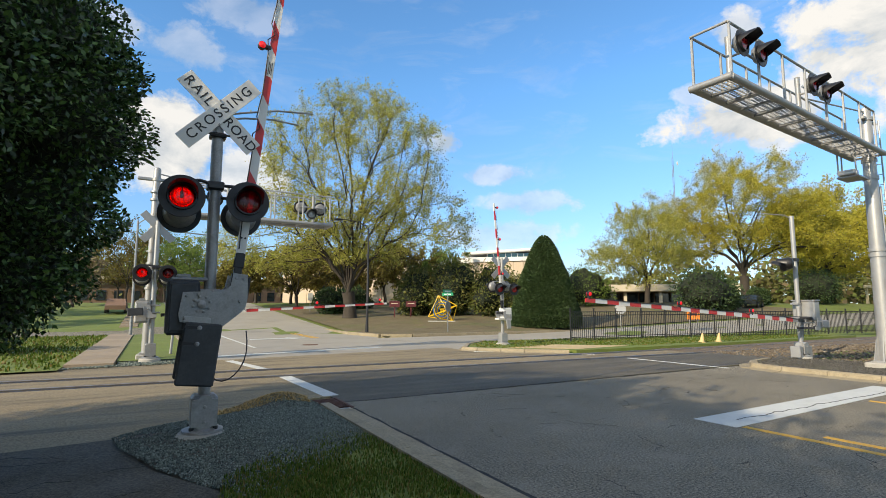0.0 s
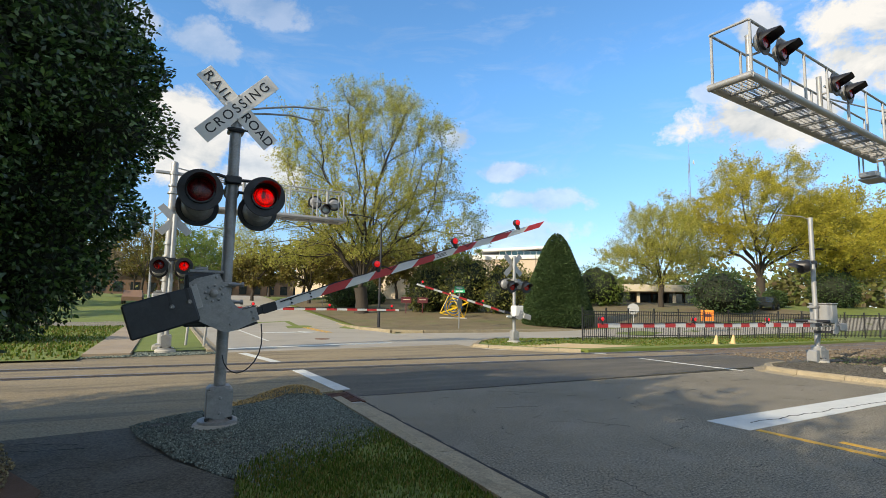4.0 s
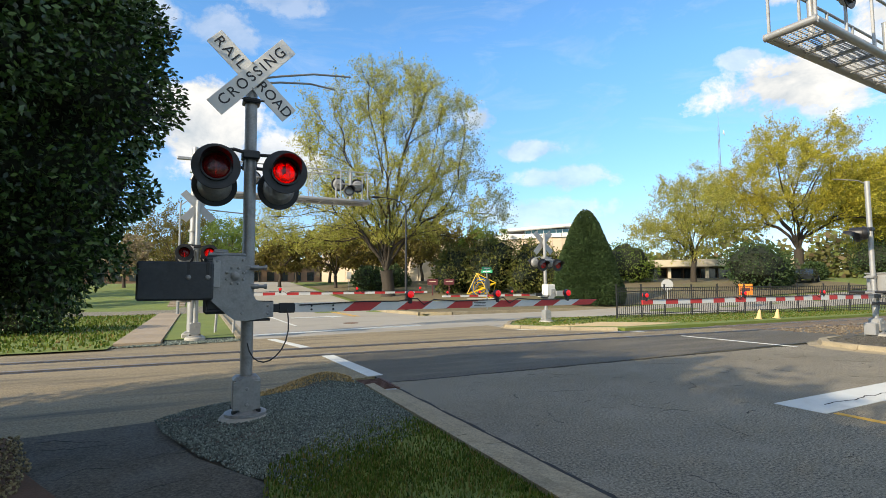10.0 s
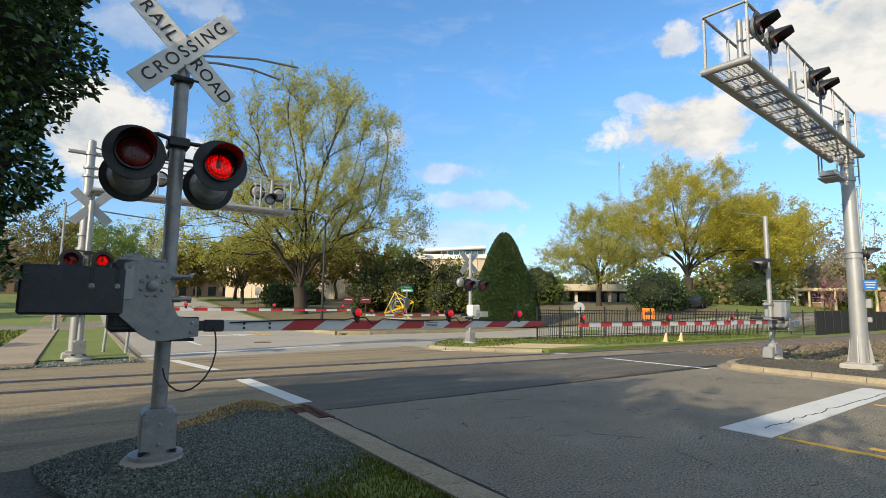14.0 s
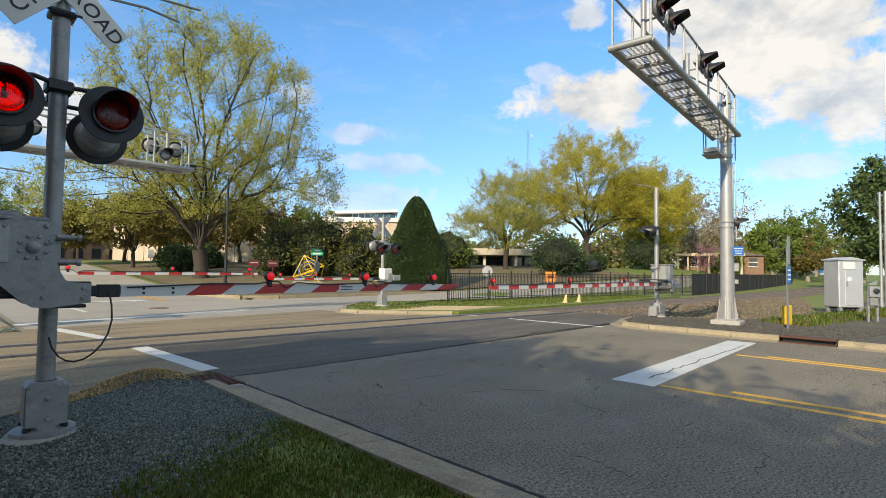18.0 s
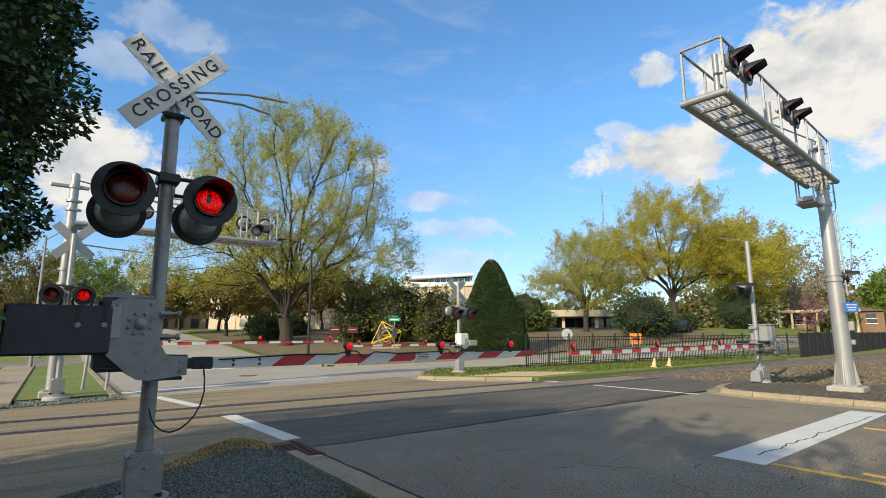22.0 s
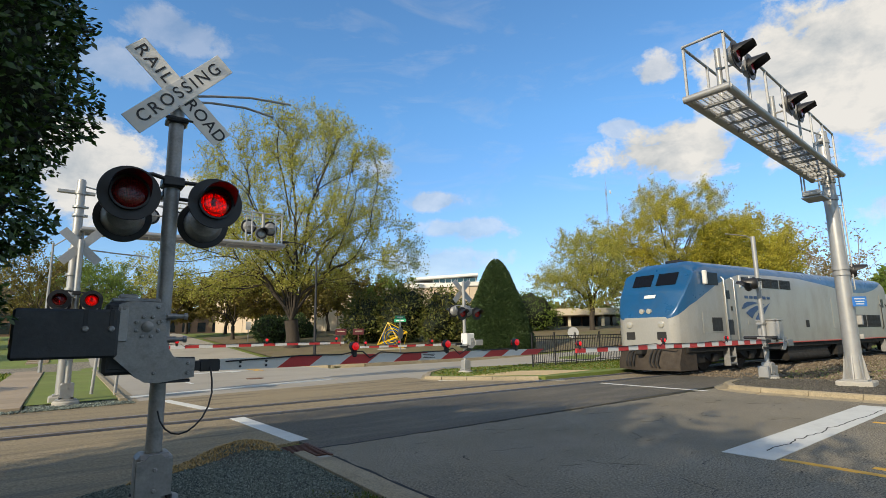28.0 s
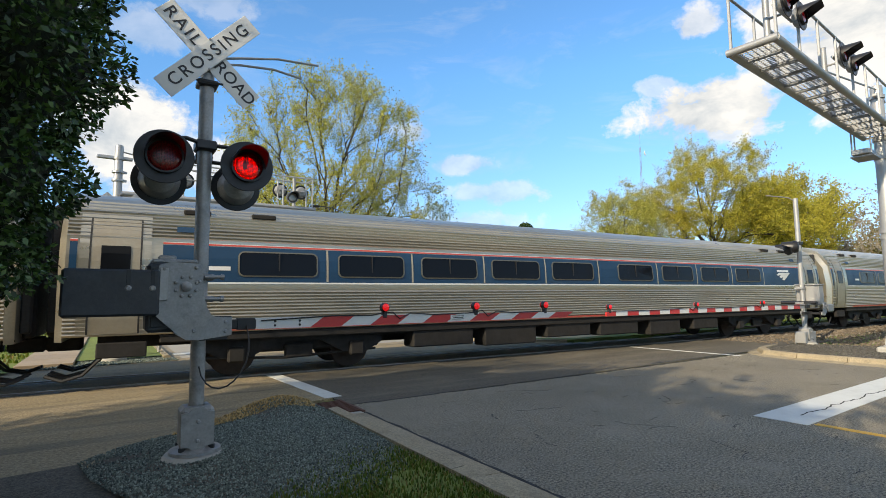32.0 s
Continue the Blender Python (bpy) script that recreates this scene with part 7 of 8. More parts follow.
# ---- buildings, fences, street furniture ----
STUCCO = material("warm_concrete_panels", (0.5, 0.4, 0.3), 0.8, 0, 0.06, 0.2, 8, 0.1, 20, (0.42, 0.33, 0.25), 0.3, 0.15)
PALEROOF = material("white_roof_edge", (0.68, 0.67, 0.64), 0.6, 0, 0.05, 0.3, 8, 0.05, 20, (0.5, 0.49, 0.46), 0.3, 0.3)
TEALGLASS = glass_material("teal_glass", (0.03, 0.1, 0.11), 0.08)
DARKGLASS = glass_material("dark_window", (0.02, 0.025, 0.028), 0.1)
BRICKRED = material("brown_brick_wall", (0.2, 0.12, 0.08), 0.85, 0, 0.15, 0.6, 14, 0.2, 20)
TANFASCIA = material("tan_fascia", (0.5, 0.44, 0.34), 0.75, 0, 0.08, 0.4, 10, 0.1, 20)
FENCEBLACK = material("black_fence_paint", (0.018, 0.018, 0.02), 0.5, 0.2, 0.15)
FABRIC = material("black_privacy_fabric", (0.02, 0.021, 0.022), 0.85, 0, 0.2, 1.5, 30, 0.3, 40)
CABINET = material("brushed_aluminium", (0.6, 0.6, 0.6), 0.38, 0.6, 0.07, 1.2, 30, 0.05, 50, (0.42, 0.41, 0.4), 0.3, 1.5)
SIGNGREEN = material("green_sign", (0.01, 0.25, 0.12), 0.4)
SIGNYELLOW = material("yellow_paint", (0.65, 0.4, 0.02), 0.45, 0, 0.1)
SIGNORANGE = material("orange_sign", (0.75, 0.2, 0.02), 0.5, 0, 0.1)
SIGNBLUE = material("blue_sign", (0.03, 0.13, 0.4), 0.45)
SIGNRED = material("maroon_sign", (0.1, 0.018, 0.02), 0.5)


def museum():
    """Large curved public building behind the trees."""
    root = thing("public_building", "large curved pale concrete building with a white roof edge", "building", pose(0, 0, 1.6))
    pts = [(20, 92), (26, 82), (31.5, 74.5), (37.2, 66.7), (41.7, 60.2), (45.0, 55.8), (48.5, 52.8)]
    for (x0, y0), (x1, y1) in zip(pts, pts[1:]):
        d = Vector((x1 - x0, y1 - y0, 0))
        n = Vector((-d.y, d.x, 0)).normalized() * -1
        a, b_ = Vector((x0, y0, 0)), Vector((x1, y1, 0))
        back = Vector((d.y, -d.x, 0)).normalized()
        if back.dot(Vector((0.55, 0.84, 0))) < 0:
            back = -back
        k = 4
        for i in range(k):
            p, q = a.lerp(b_, i / k + 0.004), a.lerp(b_, (i + 1) / k - 0.004)
            ring = lambda z: [p + Vector((0, 0, z)), q + Vector((0, 0, z)), q + back * 1.2 + Vector((0, 0, z)), p + back * 1.2 + Vector((0, 0, z))]
            bb = Build()
            bb.rings([ring(-2.0), ring(6.6)])
            part("wall_panel", bb, STUCCO, root, smooth=0)
        ring = lambda z, o: [a - back * o + Vector((0, 0, z)), b_ - back * o + Vector((0, 0, z)), b_ + back * 14 + Vector((0, 0, z)), a + back * 14 + Vector((0, 0, z))]
        part("roof", Build().rings([ring(6.6, 0.25), ring(7.15, 0.3)]), PALEROOF, root, smooth=0)
    up = thing("roof_pavilion", "white slanted roof slab over a teal glass clerestory", "building", pose(47, 64.5, 8.6, 0, 0, -38))
    part("glazing", Build().box((1.6, 0, 0.55), (6.4, 7, 1.2)), TEALGLASS, up)
    for i in range(8):
        part("mullion", Build().box((-1.5 + i * 0.9, -3.55, 0.55), (0.08, 0.12, 1.2)), PALEROOF, up)
    part("roof_slab", Build().box((0, 0, 1.25), (10.5, 9, 0.4), pose(0, 0, 0.1, 0, -3, 0), bevel=0.08), PALEROOF, up)
    part("low_slab", Build().box((-3.4, -1.0, 0.2), (6.5, 8, 0.5), bevel=0.08), PALEROOF, up)
    part("roof_plant", Build().box((1.0, 2, 1.75), (4.5, 4, 0.6), bevel=0.08), PALEROOF, up)


museum()


def low_building():
    root = thing("low_building", "low flat-roofed building with deep pale eaves and dark glass", "building", pose(58.5, 50.5, 1.7, 0, 0, -42))
    part("wall", Build().box((0, 3, 1.2), (26, 6, 3.4)), BRICKRED, root)
    part("roof", Build().box((0, 1.2, 2.6), (30, 12, 0.95), bevel=0.08), TANFASCIA, root)
    for i in range(12):
        w = part("window", Build().box((-11.5 + i * 2.1, -0.04, 1.0), (1.75, 0.1, 2.0), bevel=0.02), DARKGLASS, root)
        part("frame", Build().box((-11.5 + i * 2.1 + 0.95, -0.1, 1.0), (0.09, 0.14, 2.1)), FENCEBLACK, w)
    for i in range(7):
        part("column", Build().box((-13.5 + i * 4.5, -3.6, 0.7), (0.4, 0.4, 3.2), bevel=0.03), TANFASCIA, root)
    part("planter_wall", Build().box((-2, -6, 0.1), (16, 0.5, 0.9), bevel=0.04), BRICKRED, root)


low_building()


def house():
    root = thing("house", "low brick house with a cream columned porch", "house", pose(88, 26, 2.0, 0, 0, -70))
    cream = material("cream_siding", (0.5, 0.42, 0.27), 0.7, 0, 0.06, 0.5, 10, 0.1, 20)
    part("wall", Build().box((0, 4, 1.0), (11, 8, 3.0), bevel=0.03), BRICKRED, root)
    part("roof", Build().prism([(-6.0, 2.5), (6.0, 2.5), (0, 3.6)], -0.4, 8.6), material("weathered_shingle", (0.11, 0.095, 0.08), 0.9, 0, 0.2, 1.5, 12, 0.4, 20), root)
    part("porch_roof", Build().box((-2, -1.5, 2.55), (9.5, 3.2, 0.4), bevel=0.05), cream, root)
    for i in range(7):
        part("porch_column", Build().lathe([(0.2, -0.4), (0.16, 1.0), (0.14, 2.4)], pose(-6.4 + i * 1.45, -2.8, 0), 10), cream, root)
    for i in range(4):
        w = part("window", Build().box((-4 + i * 2.7, -0.03, 1.5), (1.1, 0.1, 1.3)), DARKGLASS, root)
        part("frame", Build().box((-4 + i * 2.7, -0.06, 1.5), (1.25, 0.08, 0.08)).box((-4 + i * 2.7, -0.06, 0.8), (1.3, 0.14, 0.1)), PALEROOF, w)


house()
outb = thing("public_building", "brown brick building half hidden by street trees", "building", pose(8, 128, 2.4))
part("wall", Build().box((0, 0, 2.2), (60, 10, 5.5)), BRICKRED, outb)
part("roof", Build().box((0, 0, 5.1), (62, 12, 0.5)), TANFASCIA, outb)
for i in range(18):
    part("window", Build().box((-26 + i * 3.0, -5.03, 1.6), (1.6, 0.1, 2.0)), DARKGLASS, outb)

# picket fence of black steel, then a fabric-covered fence along the track
FENCE = [(17.4, 17.35), (20.5, 17.4), (24.0, 17.2), (27.5, 16.7), (31.0, 16.0), (34.5, 15.3), (38, 14.8), (41.0, 14.45)]
fence = thing("fence", "black steel picket fence", "fence")
for (x0, y0), (x1, y1) in zip(FENCE, FENCE[1:]):
    a, c = Vector((x0, y0, 0.1)), Vector((x1, y1, 0.1))
    n = 2 if (c - a).length > 2.8 else 1
    for h in range(n):
        p, q = a.lerp(c, h / n), a.lerp(c, (h + 1) / n)
        part("post", Build().box((p.x, p.y, 0.1 + 0.76), (0.06, 0.06, 1.52), bevel=0.006).box((p.x, p.y, 1.64), (0.08, 0.08, 0.03)), FENCEBLACK, fence)
        for z in (0.28, 1.32, 1.48):
            part("rail", Build().tube([(p.x, p.y, z), (q.x, q.y, z)], 0.018, 6), FENCEBLACK, fence)
        k = round((q - p).length / 0.125)
        for i in range(1, k):
            r = p.lerp(q, i / k)
            part("picket", Build().box((r.x, r.y, 0.83), (0.02, 0.02, 1.36)), FENCEBLACK, fence) if (x0 < 27 and i >= 0) else None
        if x0 >= 27:
            bb = Build()
            for i in range(1, k):
                r = p.lerp(q, i / k)
                bb.box((r.x, r.y, 0.83), (0.022, 0.022, 1.36))
            tagged(part("picket_infill", bb, FENCEBLACK, fence), kind="stuff")
priv = thing("fence", "tall fence covered in black privacy fabric", "fence")
PF = [(41.0, 14.45), (50, 14.9), (60, 15.4), (72, 16.2), (84, 17.0), (97, 18.5)]
for (x0, y0), (x1, y1) in zip(PF, PF[1:]):
    part("fabric", Build().rings([[(x0, y0, z), (x1, y1, z), (x1, y1 + 0.03, z), (x0, y0 + 0.03, z)] for z in (-0.1, 0.7, 1.62)]), FABRIC, priv)
    for k in range(5):
        x, y = x0 + (x1 - x0) * k / 5, y0 + (y1 - y0) * k / 5
        part("post", Build().lathe([(0.035, -0.1), (0.035, 1.72)], pose(x, y - 0.06, 0), 8), FENCEBLACK, priv)

# signal cabinet and utility pieces on the right verge
cab = thing("signal_cabinet", "brushed aluminium railway signal cabinet on short legs", "cabinet", pose(27.25, 3.65, 0.1, 0, 0, -44))
part("body", Build().box((0, 0, 1.2), (1.04, 0.84, 1.95), bevel=0.03), CABINET, cab)
part("roof", Build().rings([[(-0.57, y, 2.17), (0.57, y, 2.17), (0.57, y, 2.21), (0, y, 2.31), (-0.57, y, 2.21)] for y in (-0.48, 0.48)]), CABINET, cab)
door = part("door", Build().box((0.05, -0.425, 1.2), (0.62, 0.03, 1.8), bevel=0.01), CABINET, cab)
part("door_handle", Build().box((-0.2, -0.455, 1.2), (0.05, 0.05, 0.2), bevel=0.01), GREY, door)
part("vent", Build().box((-0.1, -0.445, 1.95), (0.5, 0.04, 0.3), bevel=0.02), WHITE, cab)
part("notice", Build().box((-0.1, -0.45, 1.4), (0.16, 0.01, 0.16)), WHITE, cab)
for sx in (-0.42, 0.42):
    for sy in (-0.32, 0.32):
        part("leg", Build().box((sx, sy, 0.12), (0.12, 0.12, 0.26)), GREY, cab)
# black block that stands in for the shade between the legs
part("shadow_skirt", Build().box((0, 0, 0.2), (0.75, 0.55, 0.1)), BLACK, cab)
met = thing("meter_pedestal", "grey electric meter pedestal on two posts", "meter", pose(22.5, 2.3, 0.09, 0, 0, -50))
for s in (-0.14, 0.14):
    part("post", Build().box((s, 0, 0.5), (0.07, 0.07, 1.1), bevel=0.005), GREY, met)
part("meter_box", Build().box((0, -0.08, 1.02), (0.34, 0.16, 0.36), bevel=0.02), SILVER, met)
part("meter_dial", Build().lathe([(0.09, 0), (0.085, 0.07), (0.02, 0.09)], pose(0, -0.16, 1.05, 90), 16), DARKGLASS, met)
part("lower_box", Build().box((-0.02, -0.07, 0.68), (0.26, 0.14, 0.26), bevel=0.02), GREY, met)
part("guard", Build().prism([(-0.15, 1.25), (0.15, 1.25), (0.15, 1.4)], -0.02, 0.02), GREY, met)
post = thing("marker_sign", "slim grey signpost with narrow blue and silver plates", "sign", pose(17.35, 3.72, 0.09, 0, 0, -22))
part("post", Build().box((0, 0, 1.2), (0.05, 0.04, 2.4)), GALV, post)
part("plate", Build().box((0.02, -0.03, 2.25), (0.14, 0.012, 0.8), pose(0, 0, 0), bevel=0.004), GALV, post)
part("blue_plate", Build().box((0.02, -0.034, 1.55), (0.17, 0.012, 0.5), bevel=0.004), SIGNBLUE, post)
for i in range(3):
    part("plate_bar", Build().box((0.02, -0.045, 1.42 + 0.13 * i), (0.13, 0.006, 0.04)), WHITE, post)
yb = part("marker_post", Build().box((0, 0, 0.3), (0.24, 0.2, 0.62), bevel=0.02), SIGNYELLOW)
yb.matrix_basis = pose(18.9, 4.05, 0.08, 0, 0, -20)
tagged(yb, "yellow plastic cable marker post", "marker", "marker posts")
for x, y, h, r in ((31.6, 2.55, 5.6, 0.09), (33.5, 2.9, 5.8, 0.07)):
    pl = part("pole", Build().lathe([(r * 1.3, 0), (r, 0.5), (r * 0.7, h)], n=12), SILVER)
    pl.matrix_basis = pose(x, y, 0.05)
    tagged(pl, "slim silver steel pole", "pole", "steel poles")
ant = part("mast_pole", Build().lathe([(0.16, 0), (0.1, 9), (0.03, 17)], n=8), PALEROOF)
ant.matrix_basis = pose(46, 3.4, 0)
tagged(ant, "tall thin white mast", "pole")
tw = thing("radio_tower", "thin grey lattice radio tower with a dish", "tower", pose(138, 99, 2))
for k in range(3):
    a = radians(120 * k)
    part("leg", Build().tube([(0.35 * math.cos(a), 0.35 * math.sin(a), 0), (0.2 * math.cos(a), 0.2 * math.sin(a), 46)], 0.06, 4), GREY, tw)
lat = Build()
for i in range(40):
    a, b_ = radians(120 * (i % 3)), radians(120 * ((i + 1) % 3))
    lat.tube([(0.3 * math.cos(a), 0.3 * math.sin(a), 1.1 * i), (0.3 * math.cos(b_), 0.3 * math.sin(b_), 1.1 * i + 1.1)], 0.04, 4)
part("bracing", lat, GREY, tw)
part("dish", Build().lathe([(0.1, 0), (0.8, 0.3), (0.82, 0.34), (0.1, 0.1)], pose(0.9, -0.6, 44, 80, 0, 40), 14), PALEROOF, tw)
part("aerial", Build().tube([(0, 0, 46), (0, 0, 50)], 0.04, 5), GREY, tw)

# street furniture beyond the junction
lamp = thing("street_lamp", "tall black lamp post with a curved arm", "street lamp", pose(11.9, 29.6, 0.15))
part("pole", Build().lathe([(0.11, 0), (0.09, 0.6), (0.055, 6.3), (0.04, 6.6)], n=10), FENCEBLACK, lamp)
part("arm", Build().tube([(0, 0, 6.4), (-0.2, 0.1, 6.75), (-0.7, 0.4, 7.0), (-1.5, 0.8, 7.15)], 0.03, 6), FENCEBLACK, lamp)
part("lamp_head", Build().box((-1.7, 0.9, 7.12), (0.55, 0.3, 0.12), pose(0, 0, 0), bevel=0.04), FENCEBLACK, lamp)
lamp2 = thing("street_lamp", "blue-grey lamp post beyond the lawn", "street lamp", pose(-0.9, 33.5, 0.1))
part("pole", Build().lathe([(0.09, 0), (0.05, 6.6)], n=8), GREY, lamp2)
part("arm", Build().tube([(0, 0, 6.4), (0.5, -0.3, 6.8), (1.0, -0.5, 6.9)], 0.03, 6), GREY, lamp2)
ss = thing("street_sign", "green street name blades above the back of a stop sign", "sign", pose(17.1, 28.5, 0.2))
part("post", Build().box((0, 0, 1.2), (0.06, 0.06, 2.6)), GALV, ss)
part("stop_back", Build().lathe([(0.38, -0.006), (0.38, 0.006)], pose(0, -0.05, 1.55, 90, 0, 30), 8), GALV, ss, "bare back of an eight-sided sign")
for rz, z in ((20, 2.55), (-70, 2.35)):
    bl = part("name_blade", Build().box((0, 0, 0), (0.95, 0.01, 0.2), pose(0, 0, z, 0, 0, rz), bevel=0.004), SIGNGREEN, ss)
    part("name_bar", Build().box((0, -0.008, 0), (0.6, 0.004, 0.07), pose(0, 0, z, 0, 0, rz)), WHITE, bl)
ms = thing("notice_sign", "maroon notice boards on two posts", "sign", pose(19.3, 40.3, rise(19.3, 40.3), 0, 0, -20))
for s in (-0.7, 0.75):
    part("post", Build().box((s, 0, 0.7), (0.08, 0.08, 1.6)), SIGNRED, ms)
    part("board", Build().box((s, -0.06, 1.2), (0.9, 0.05, 0.5), bevel=0.01), SIGNRED, ms)
    part("board_bar", Build().box((s, -0.095, 1.25), (0.6, 0.01, 0.06)), TANFASCIA, ms)
ws = thing("notice_sign", "small white notice on a post", "sign", pose(14.0, 51, rise(14, 51)))
part("post", Build().box((0, 0, 0.7), (0.07, 0.07, 1.6)), GALV, ws)
part("board", Build().box((0, -0.05, 1.55), (0.5, 0.02, 0.75), bevel=0.01), PALEROOF, ws)
og = thing("orange_sign", "orange notice box on short legs", "sign", pose(33.0, 21.8, 0.3, 0, 0, -50))
part("panel", Build().box((0, 0, 0.95), (0.8, 0.2, 0.75), bevel=0.02), SIGNORANGE, og)
part("panel_bar", Build().box((0, -0.11, 0.95), (0.5, 0.01, 0.2)), SIGNRED, og)
part("stand", Build().box((-0.25, 0, 0.3), (0.06, 0.1, 0.7)).box((0.25, 0, 0.3), (0.06, 0.1, 0.7)), GREY, og)
rs = thing("round_sign", "pale back of a round sign on a post", "sign", pose(28.5, 24.2, 0.1, 0, 0, -50))
part("post", Build().box((0, 0, 0.9), (0.05, 0.05, 1.8)), GALV, rs)
part("disc", Build().lathe([(0.38, -0.006), (0.38, 0.006)], pose(0, -0.05, 1.5, 90), 20), SILVER, rs)
for i, (x, y) in enumerate(((22.3, 14.0), (23.4, 13.9))):
    c = part("traffic_cone", Build().lathe([(0.17, 0), (0.17, 0.03), (0.11, 0.035), (0.04, 0.4), (0.02, 0.42)], n=14), material("faded_cone", (0.6, 0.42, 0.2), 0.7, 0, 0.15) if i == 0 else bpy.data.materials["faded_cone"])
    c.matrix_basis = pose(x, y, 0.1, 4, 6, 0)
    tagged(c, "faded tan traffic cone on the grass", "cone", "cones")


def sculpture():
    root = thing("sculpture", "yellow open-frame metal sculpture with a blue core", "sculpture", pose(20.6, 35.5, rise(20.6, 35.5), 0, 0, -30))
    rng = random.Random(77)
    P = [Vector((-1.1, 0, 0.4)), Vector((0.9, 0.2, 0.05)), Vector((1.2, 0, 1.3)), Vector((-0.3, 0.1, 2.1)), Vector((-0.2, 0.6, 1.0)), Vector((0.4, -0.5, 0.9))]
    for i, a in enumerate(P):
        for c in P[i + 1:]:
            part("bar", Build().tube([a, c], 0.034, 6), SIGNYELLOW, root)
    for k in range(5):
        c = [Vector((math.cos(t) * (0.3 + 0.1 * k), math.sin(t * 2 + k) * 0.3, 0.95 + math.sin(t) * (0.3 + 0.12 * k))) for t in np.linspace(0, 6.28, 16)]
        part("hoop", Build().tube(c, 0.03, 5), SIGNYELLOW if k % 2 else SIGNBLUE, root)
    part("plinth", Build().box((0, 0, 0.02), (2.2, 1.2, 0.12), bevel=0.03), CONCRETE, root)


sculpture()


def parked_car(x, y, rz, paint, label):
    root = thing("car", label, "car", pose(x, y, rise(x, y), 0, 0, rz), "parked cars")
    prof = [(-2.2, 0.35), (-2.25, 0.75), (-1.5, 0.92), (-0.8, 1.42), (0.7, 1.45), (1.5, 1.0), (2.2, 0.85), (2.25, 0.4)]
    part("body", Build().rings([[(px, s * (0.86 - (0.12 if pz > 1.2 else 0)), pz) for px, pz in prof] for s in (-1, 1)]), paint, root)
    part("windows", Build().rings([[(px, s * 0.82, pz) for px, pz in ((-1.3, 0.98), (-0.75, 1.36), (0.65, 1.38), (1.3, 1.0))] for s in (-1, 1)]), DARKGLASS, root)
    for px in (-1.4, 1.4):
        for s in (-1, 1):
            w = part("wheel", Build().lathe([(0.2, -0.1), (0.32, -0.1), (0.33, 0.1), (0.2, 0.1)], pose(px, s * 0.8, 0.33, 90), 16), RUBBER, root)
            part("rim", Build().lathe([(0.2, -0.02), (0.05, 0.02)], pose(px, s * 0.91, 0.33, -90 * s), 10), GALV, w)


parked_car(57, 31.5, 20, DARKGLASS, "dark car parked behind the fence")
parked_car(-3, 60, 90, BRICKRED, "dark red car far down the road")


def far_woods():
    rng = np.random.RandomState(5)
    P, O = [], []
    core = Build()
    for k in range(150):
        b = radians(rng.uniform(-38, 97))
        d = rng.uniform(125, 200)
        x, y = d * math.sin(b), d * math.cos(b)
        if abs(y - track_y(x)) < 9:
            continue
        h = rng.uniform(7, 13) * (0.7 if 14 < math.degrees(b) < 52 else 1.0)
        w = rng.uniform(5, 9)
        n = 420
        v = rng.normal(size=(n, 3))
        v /= np.linalg.norm(v, axis=1, keepdims=True)
        r = rng.uniform(0.75, 1.12, size=(n, 1))
        P.append(v * r * np.array([w, w, h / 2]) + np.array([x, y, 2 + h / 2]))
        O.append(v)
    V = leaf_array(np.concatenate(P), 1.25, rng, 0.7, np.concatenate(O))
    ob = part("far_woods", quads("far_woods", V, leaf_material("far_leaves", [(0.1, 0.1, 0.035), (0.16, 0.15, 0.05), (0.13, 0.17, 0.045), (0.2, 0.15, 0.09), (0.1, 0.13, 0.04)], 0.7, 0.3, 0.2)), None)
    tagged(ob, "distant mixed spring woods", "woods", kind="stuff")


far_woods()


# ---- what moves ----
def nose(t):
    """How far along x the front of the train stands at t seconds."""
    if t < 27.5:
        return 26.4 - 18.2 * (t - 27.5)
    return float(np.interp(t, [27.5, 28, 28.5, 29, 29.5, 30, 30.5, 31, 31.5, 32], [26.4, 17.25, 8.2, -0.5, -9.3, -18.0, -26.3, -34.5, -42.6, -50.67]))


def on_track(x):
    return pose(x, track_y(x), 0.035, 0, 0, track_turn(x))


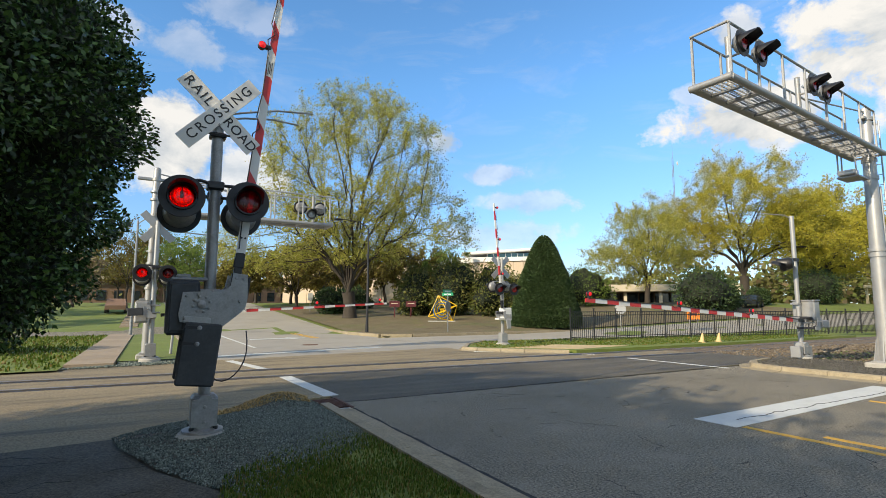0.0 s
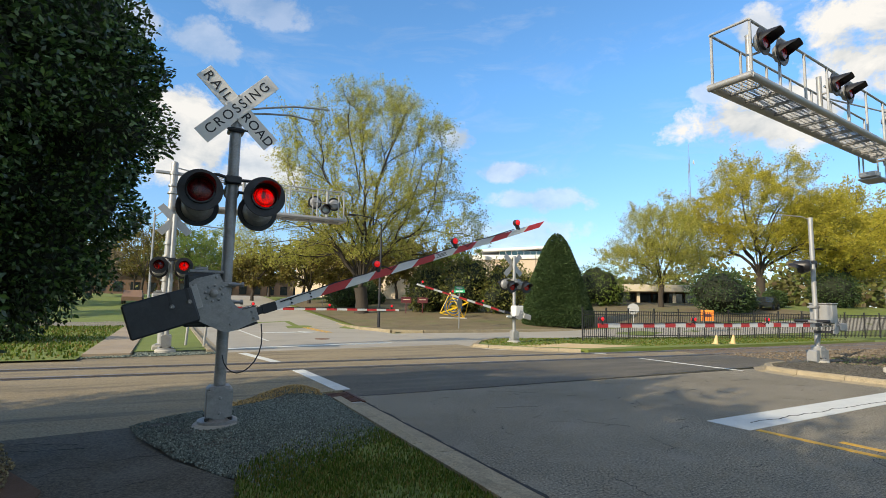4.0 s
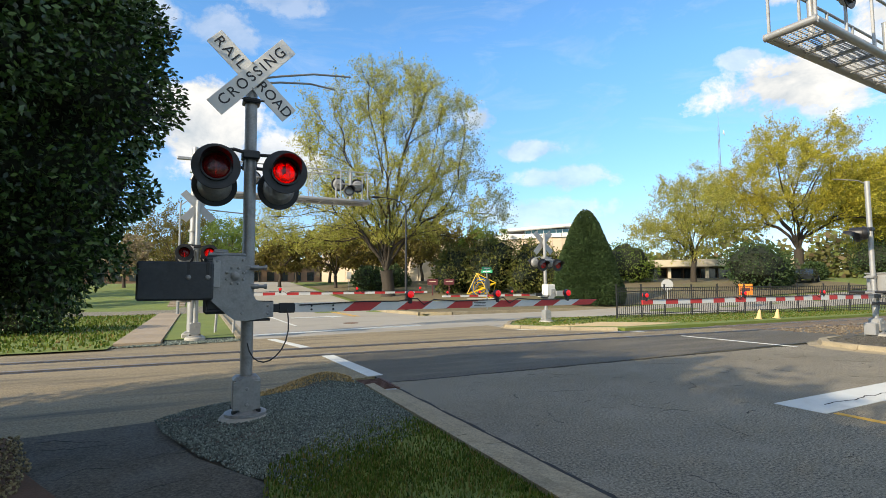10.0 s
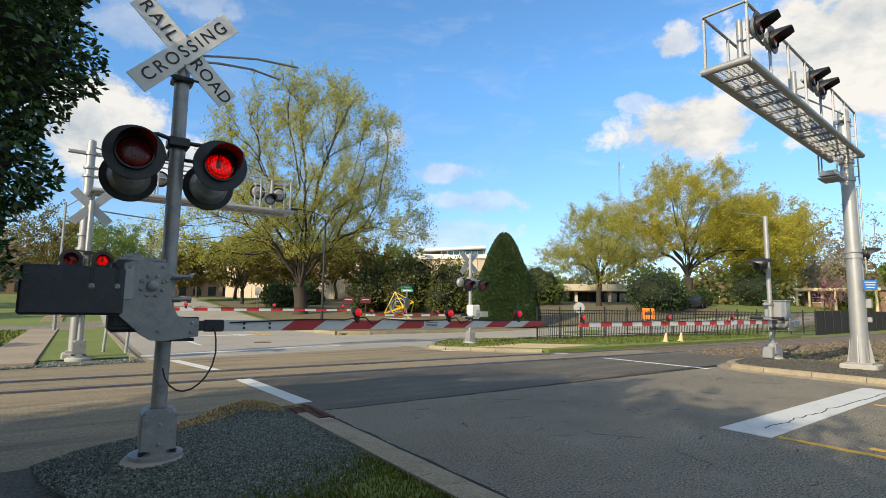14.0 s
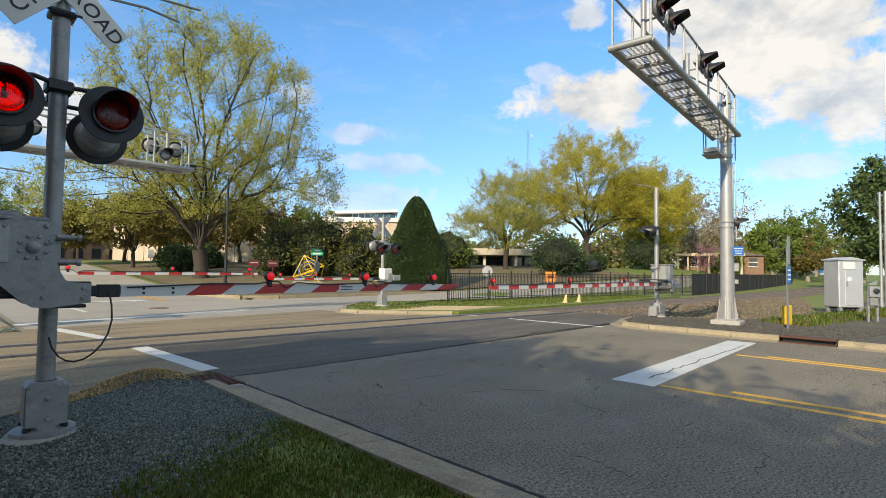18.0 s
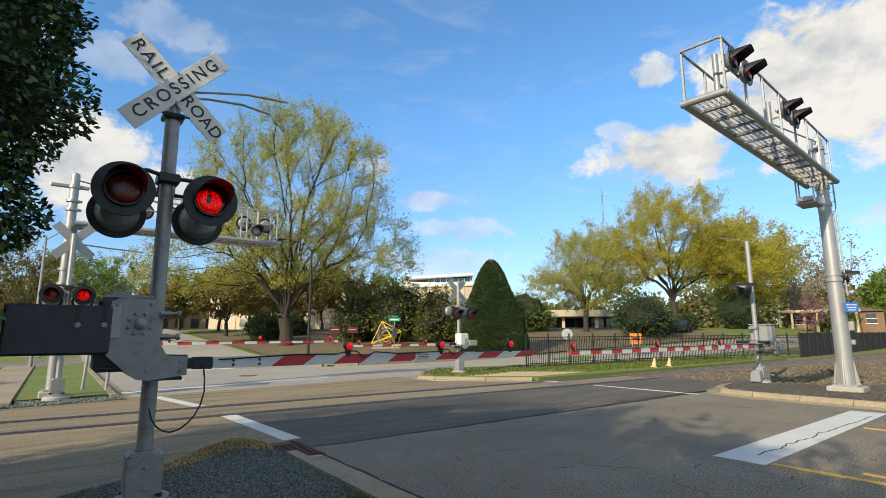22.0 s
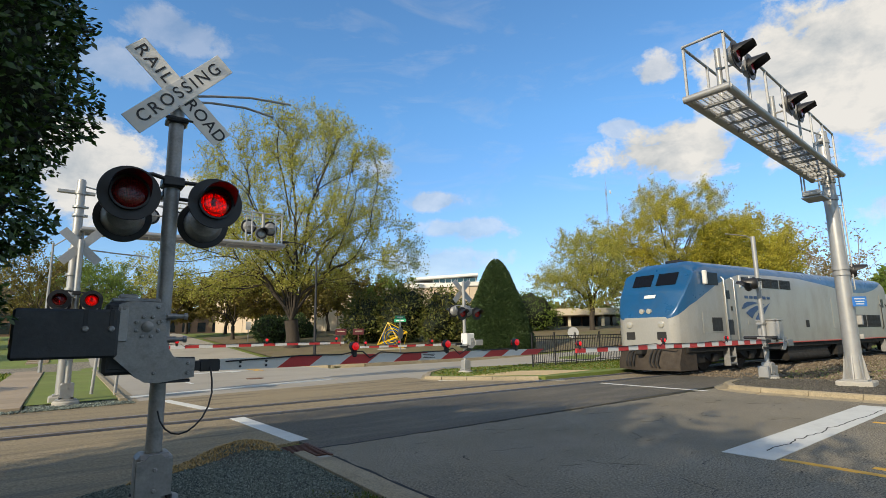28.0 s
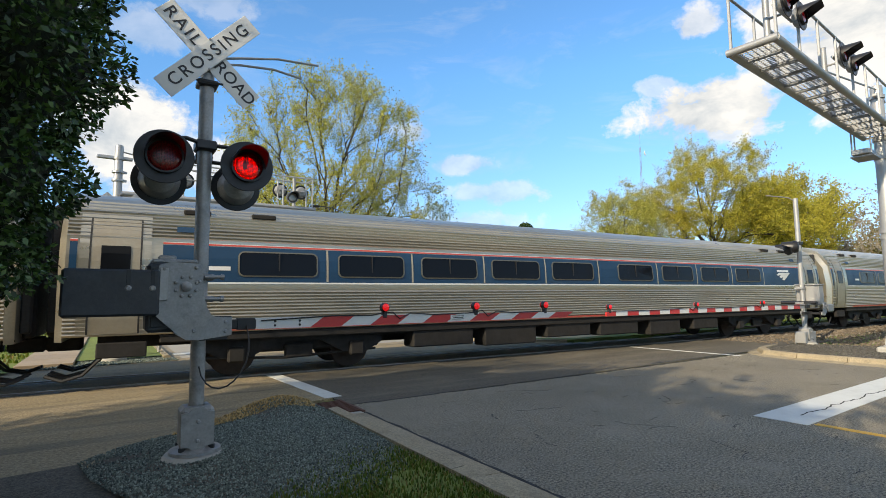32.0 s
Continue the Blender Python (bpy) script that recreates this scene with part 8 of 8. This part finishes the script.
def motions():
    times = [0.0, 4.0, 8.0, 12.0, 16.0, 20.0] + [22.0 + 0.5 * k for k in range(21)]
    walk(loco, [(t, on_track(nose(t) + 11.1)) for t in times])
    for i, c in enumerate(coaches):
        walk(c, [(t, on_track(nose(t) + 36.1 + 27.05 * i)) for t in times])
    near_turns = [(0.0, 84.0), (0.5, 77), (1.0, 69), (1.5, 60.5), (2.0, 52), (2.5, 43.5), (3.2, 31), (4.0, 18.5), (4.5, 13.2), (5.0, 7.8), (5.5, 5), (6.0, 3.4), (7.0, 1.2), (8.0, 0.1), (9.0, -0.2), (12.0, -0.3), (32.0, -0.3)]
    walk(gate_near, [(t, pose(0.62, 6.05, 1.78, 0, -a, 0)) for t, a in near_turns])
    walk(gate_right, [(t, pose(18.25, 7.55, 1.27, 0, a, 0)) for t, a in ((0.0, 3.5), (0.5, 1.0), (1.0, 0.0), (2.0, 0.0), (32.0, 0.0))])
    walk(gate_centre, [(t, pose(13.4, 17.1, 1.35, 0, a, 0)) for t, a in ((0.0, 85), (0.5, 78.5), (1.0, 70), (1.5, 61), (2.0, 51), (2.5, 41), (3.2, 28), (4.0, 14), (4.5, 8.5), (5.0, 4), (6.0, 0.5), (7.0, 0.0), (32.0, 0.0))])
    # the reflectors of the flashing lights swing every 0.6 s, the two of a pair by turns
    for mirror, at, phase in FLASHERS:
        rows, shown, k = [], 0 if phase == 0 else 88, 0
        rows.append((0.0, at @ pose(0, 0, 0, 0, shown, 0)))
        while (t := 0.352 + 0.59825 * k) < 31.9:
            rows.append((t - 0.05, at @ pose(0, 0, 0, 0, shown, 0)))
            shown = 88 - shown
            rows.append((t + 0.05, at @ pose(0, 0, 0, 0, shown, 0)))
            k += 1
        rows.append((32.0, at @ pose(0, 0, 0, 0, shown, 0)))
        walk(mirror, rows)
    walk(gate_left, [(t, pose(0.02, 17.2, 1.62, 0, -a, 0)) for t, a in ((0.0, 3.0), (0.5, 1.2), (1.0, 0.2), (2.0, 0.0), (32.0, 0.0))])


motions()
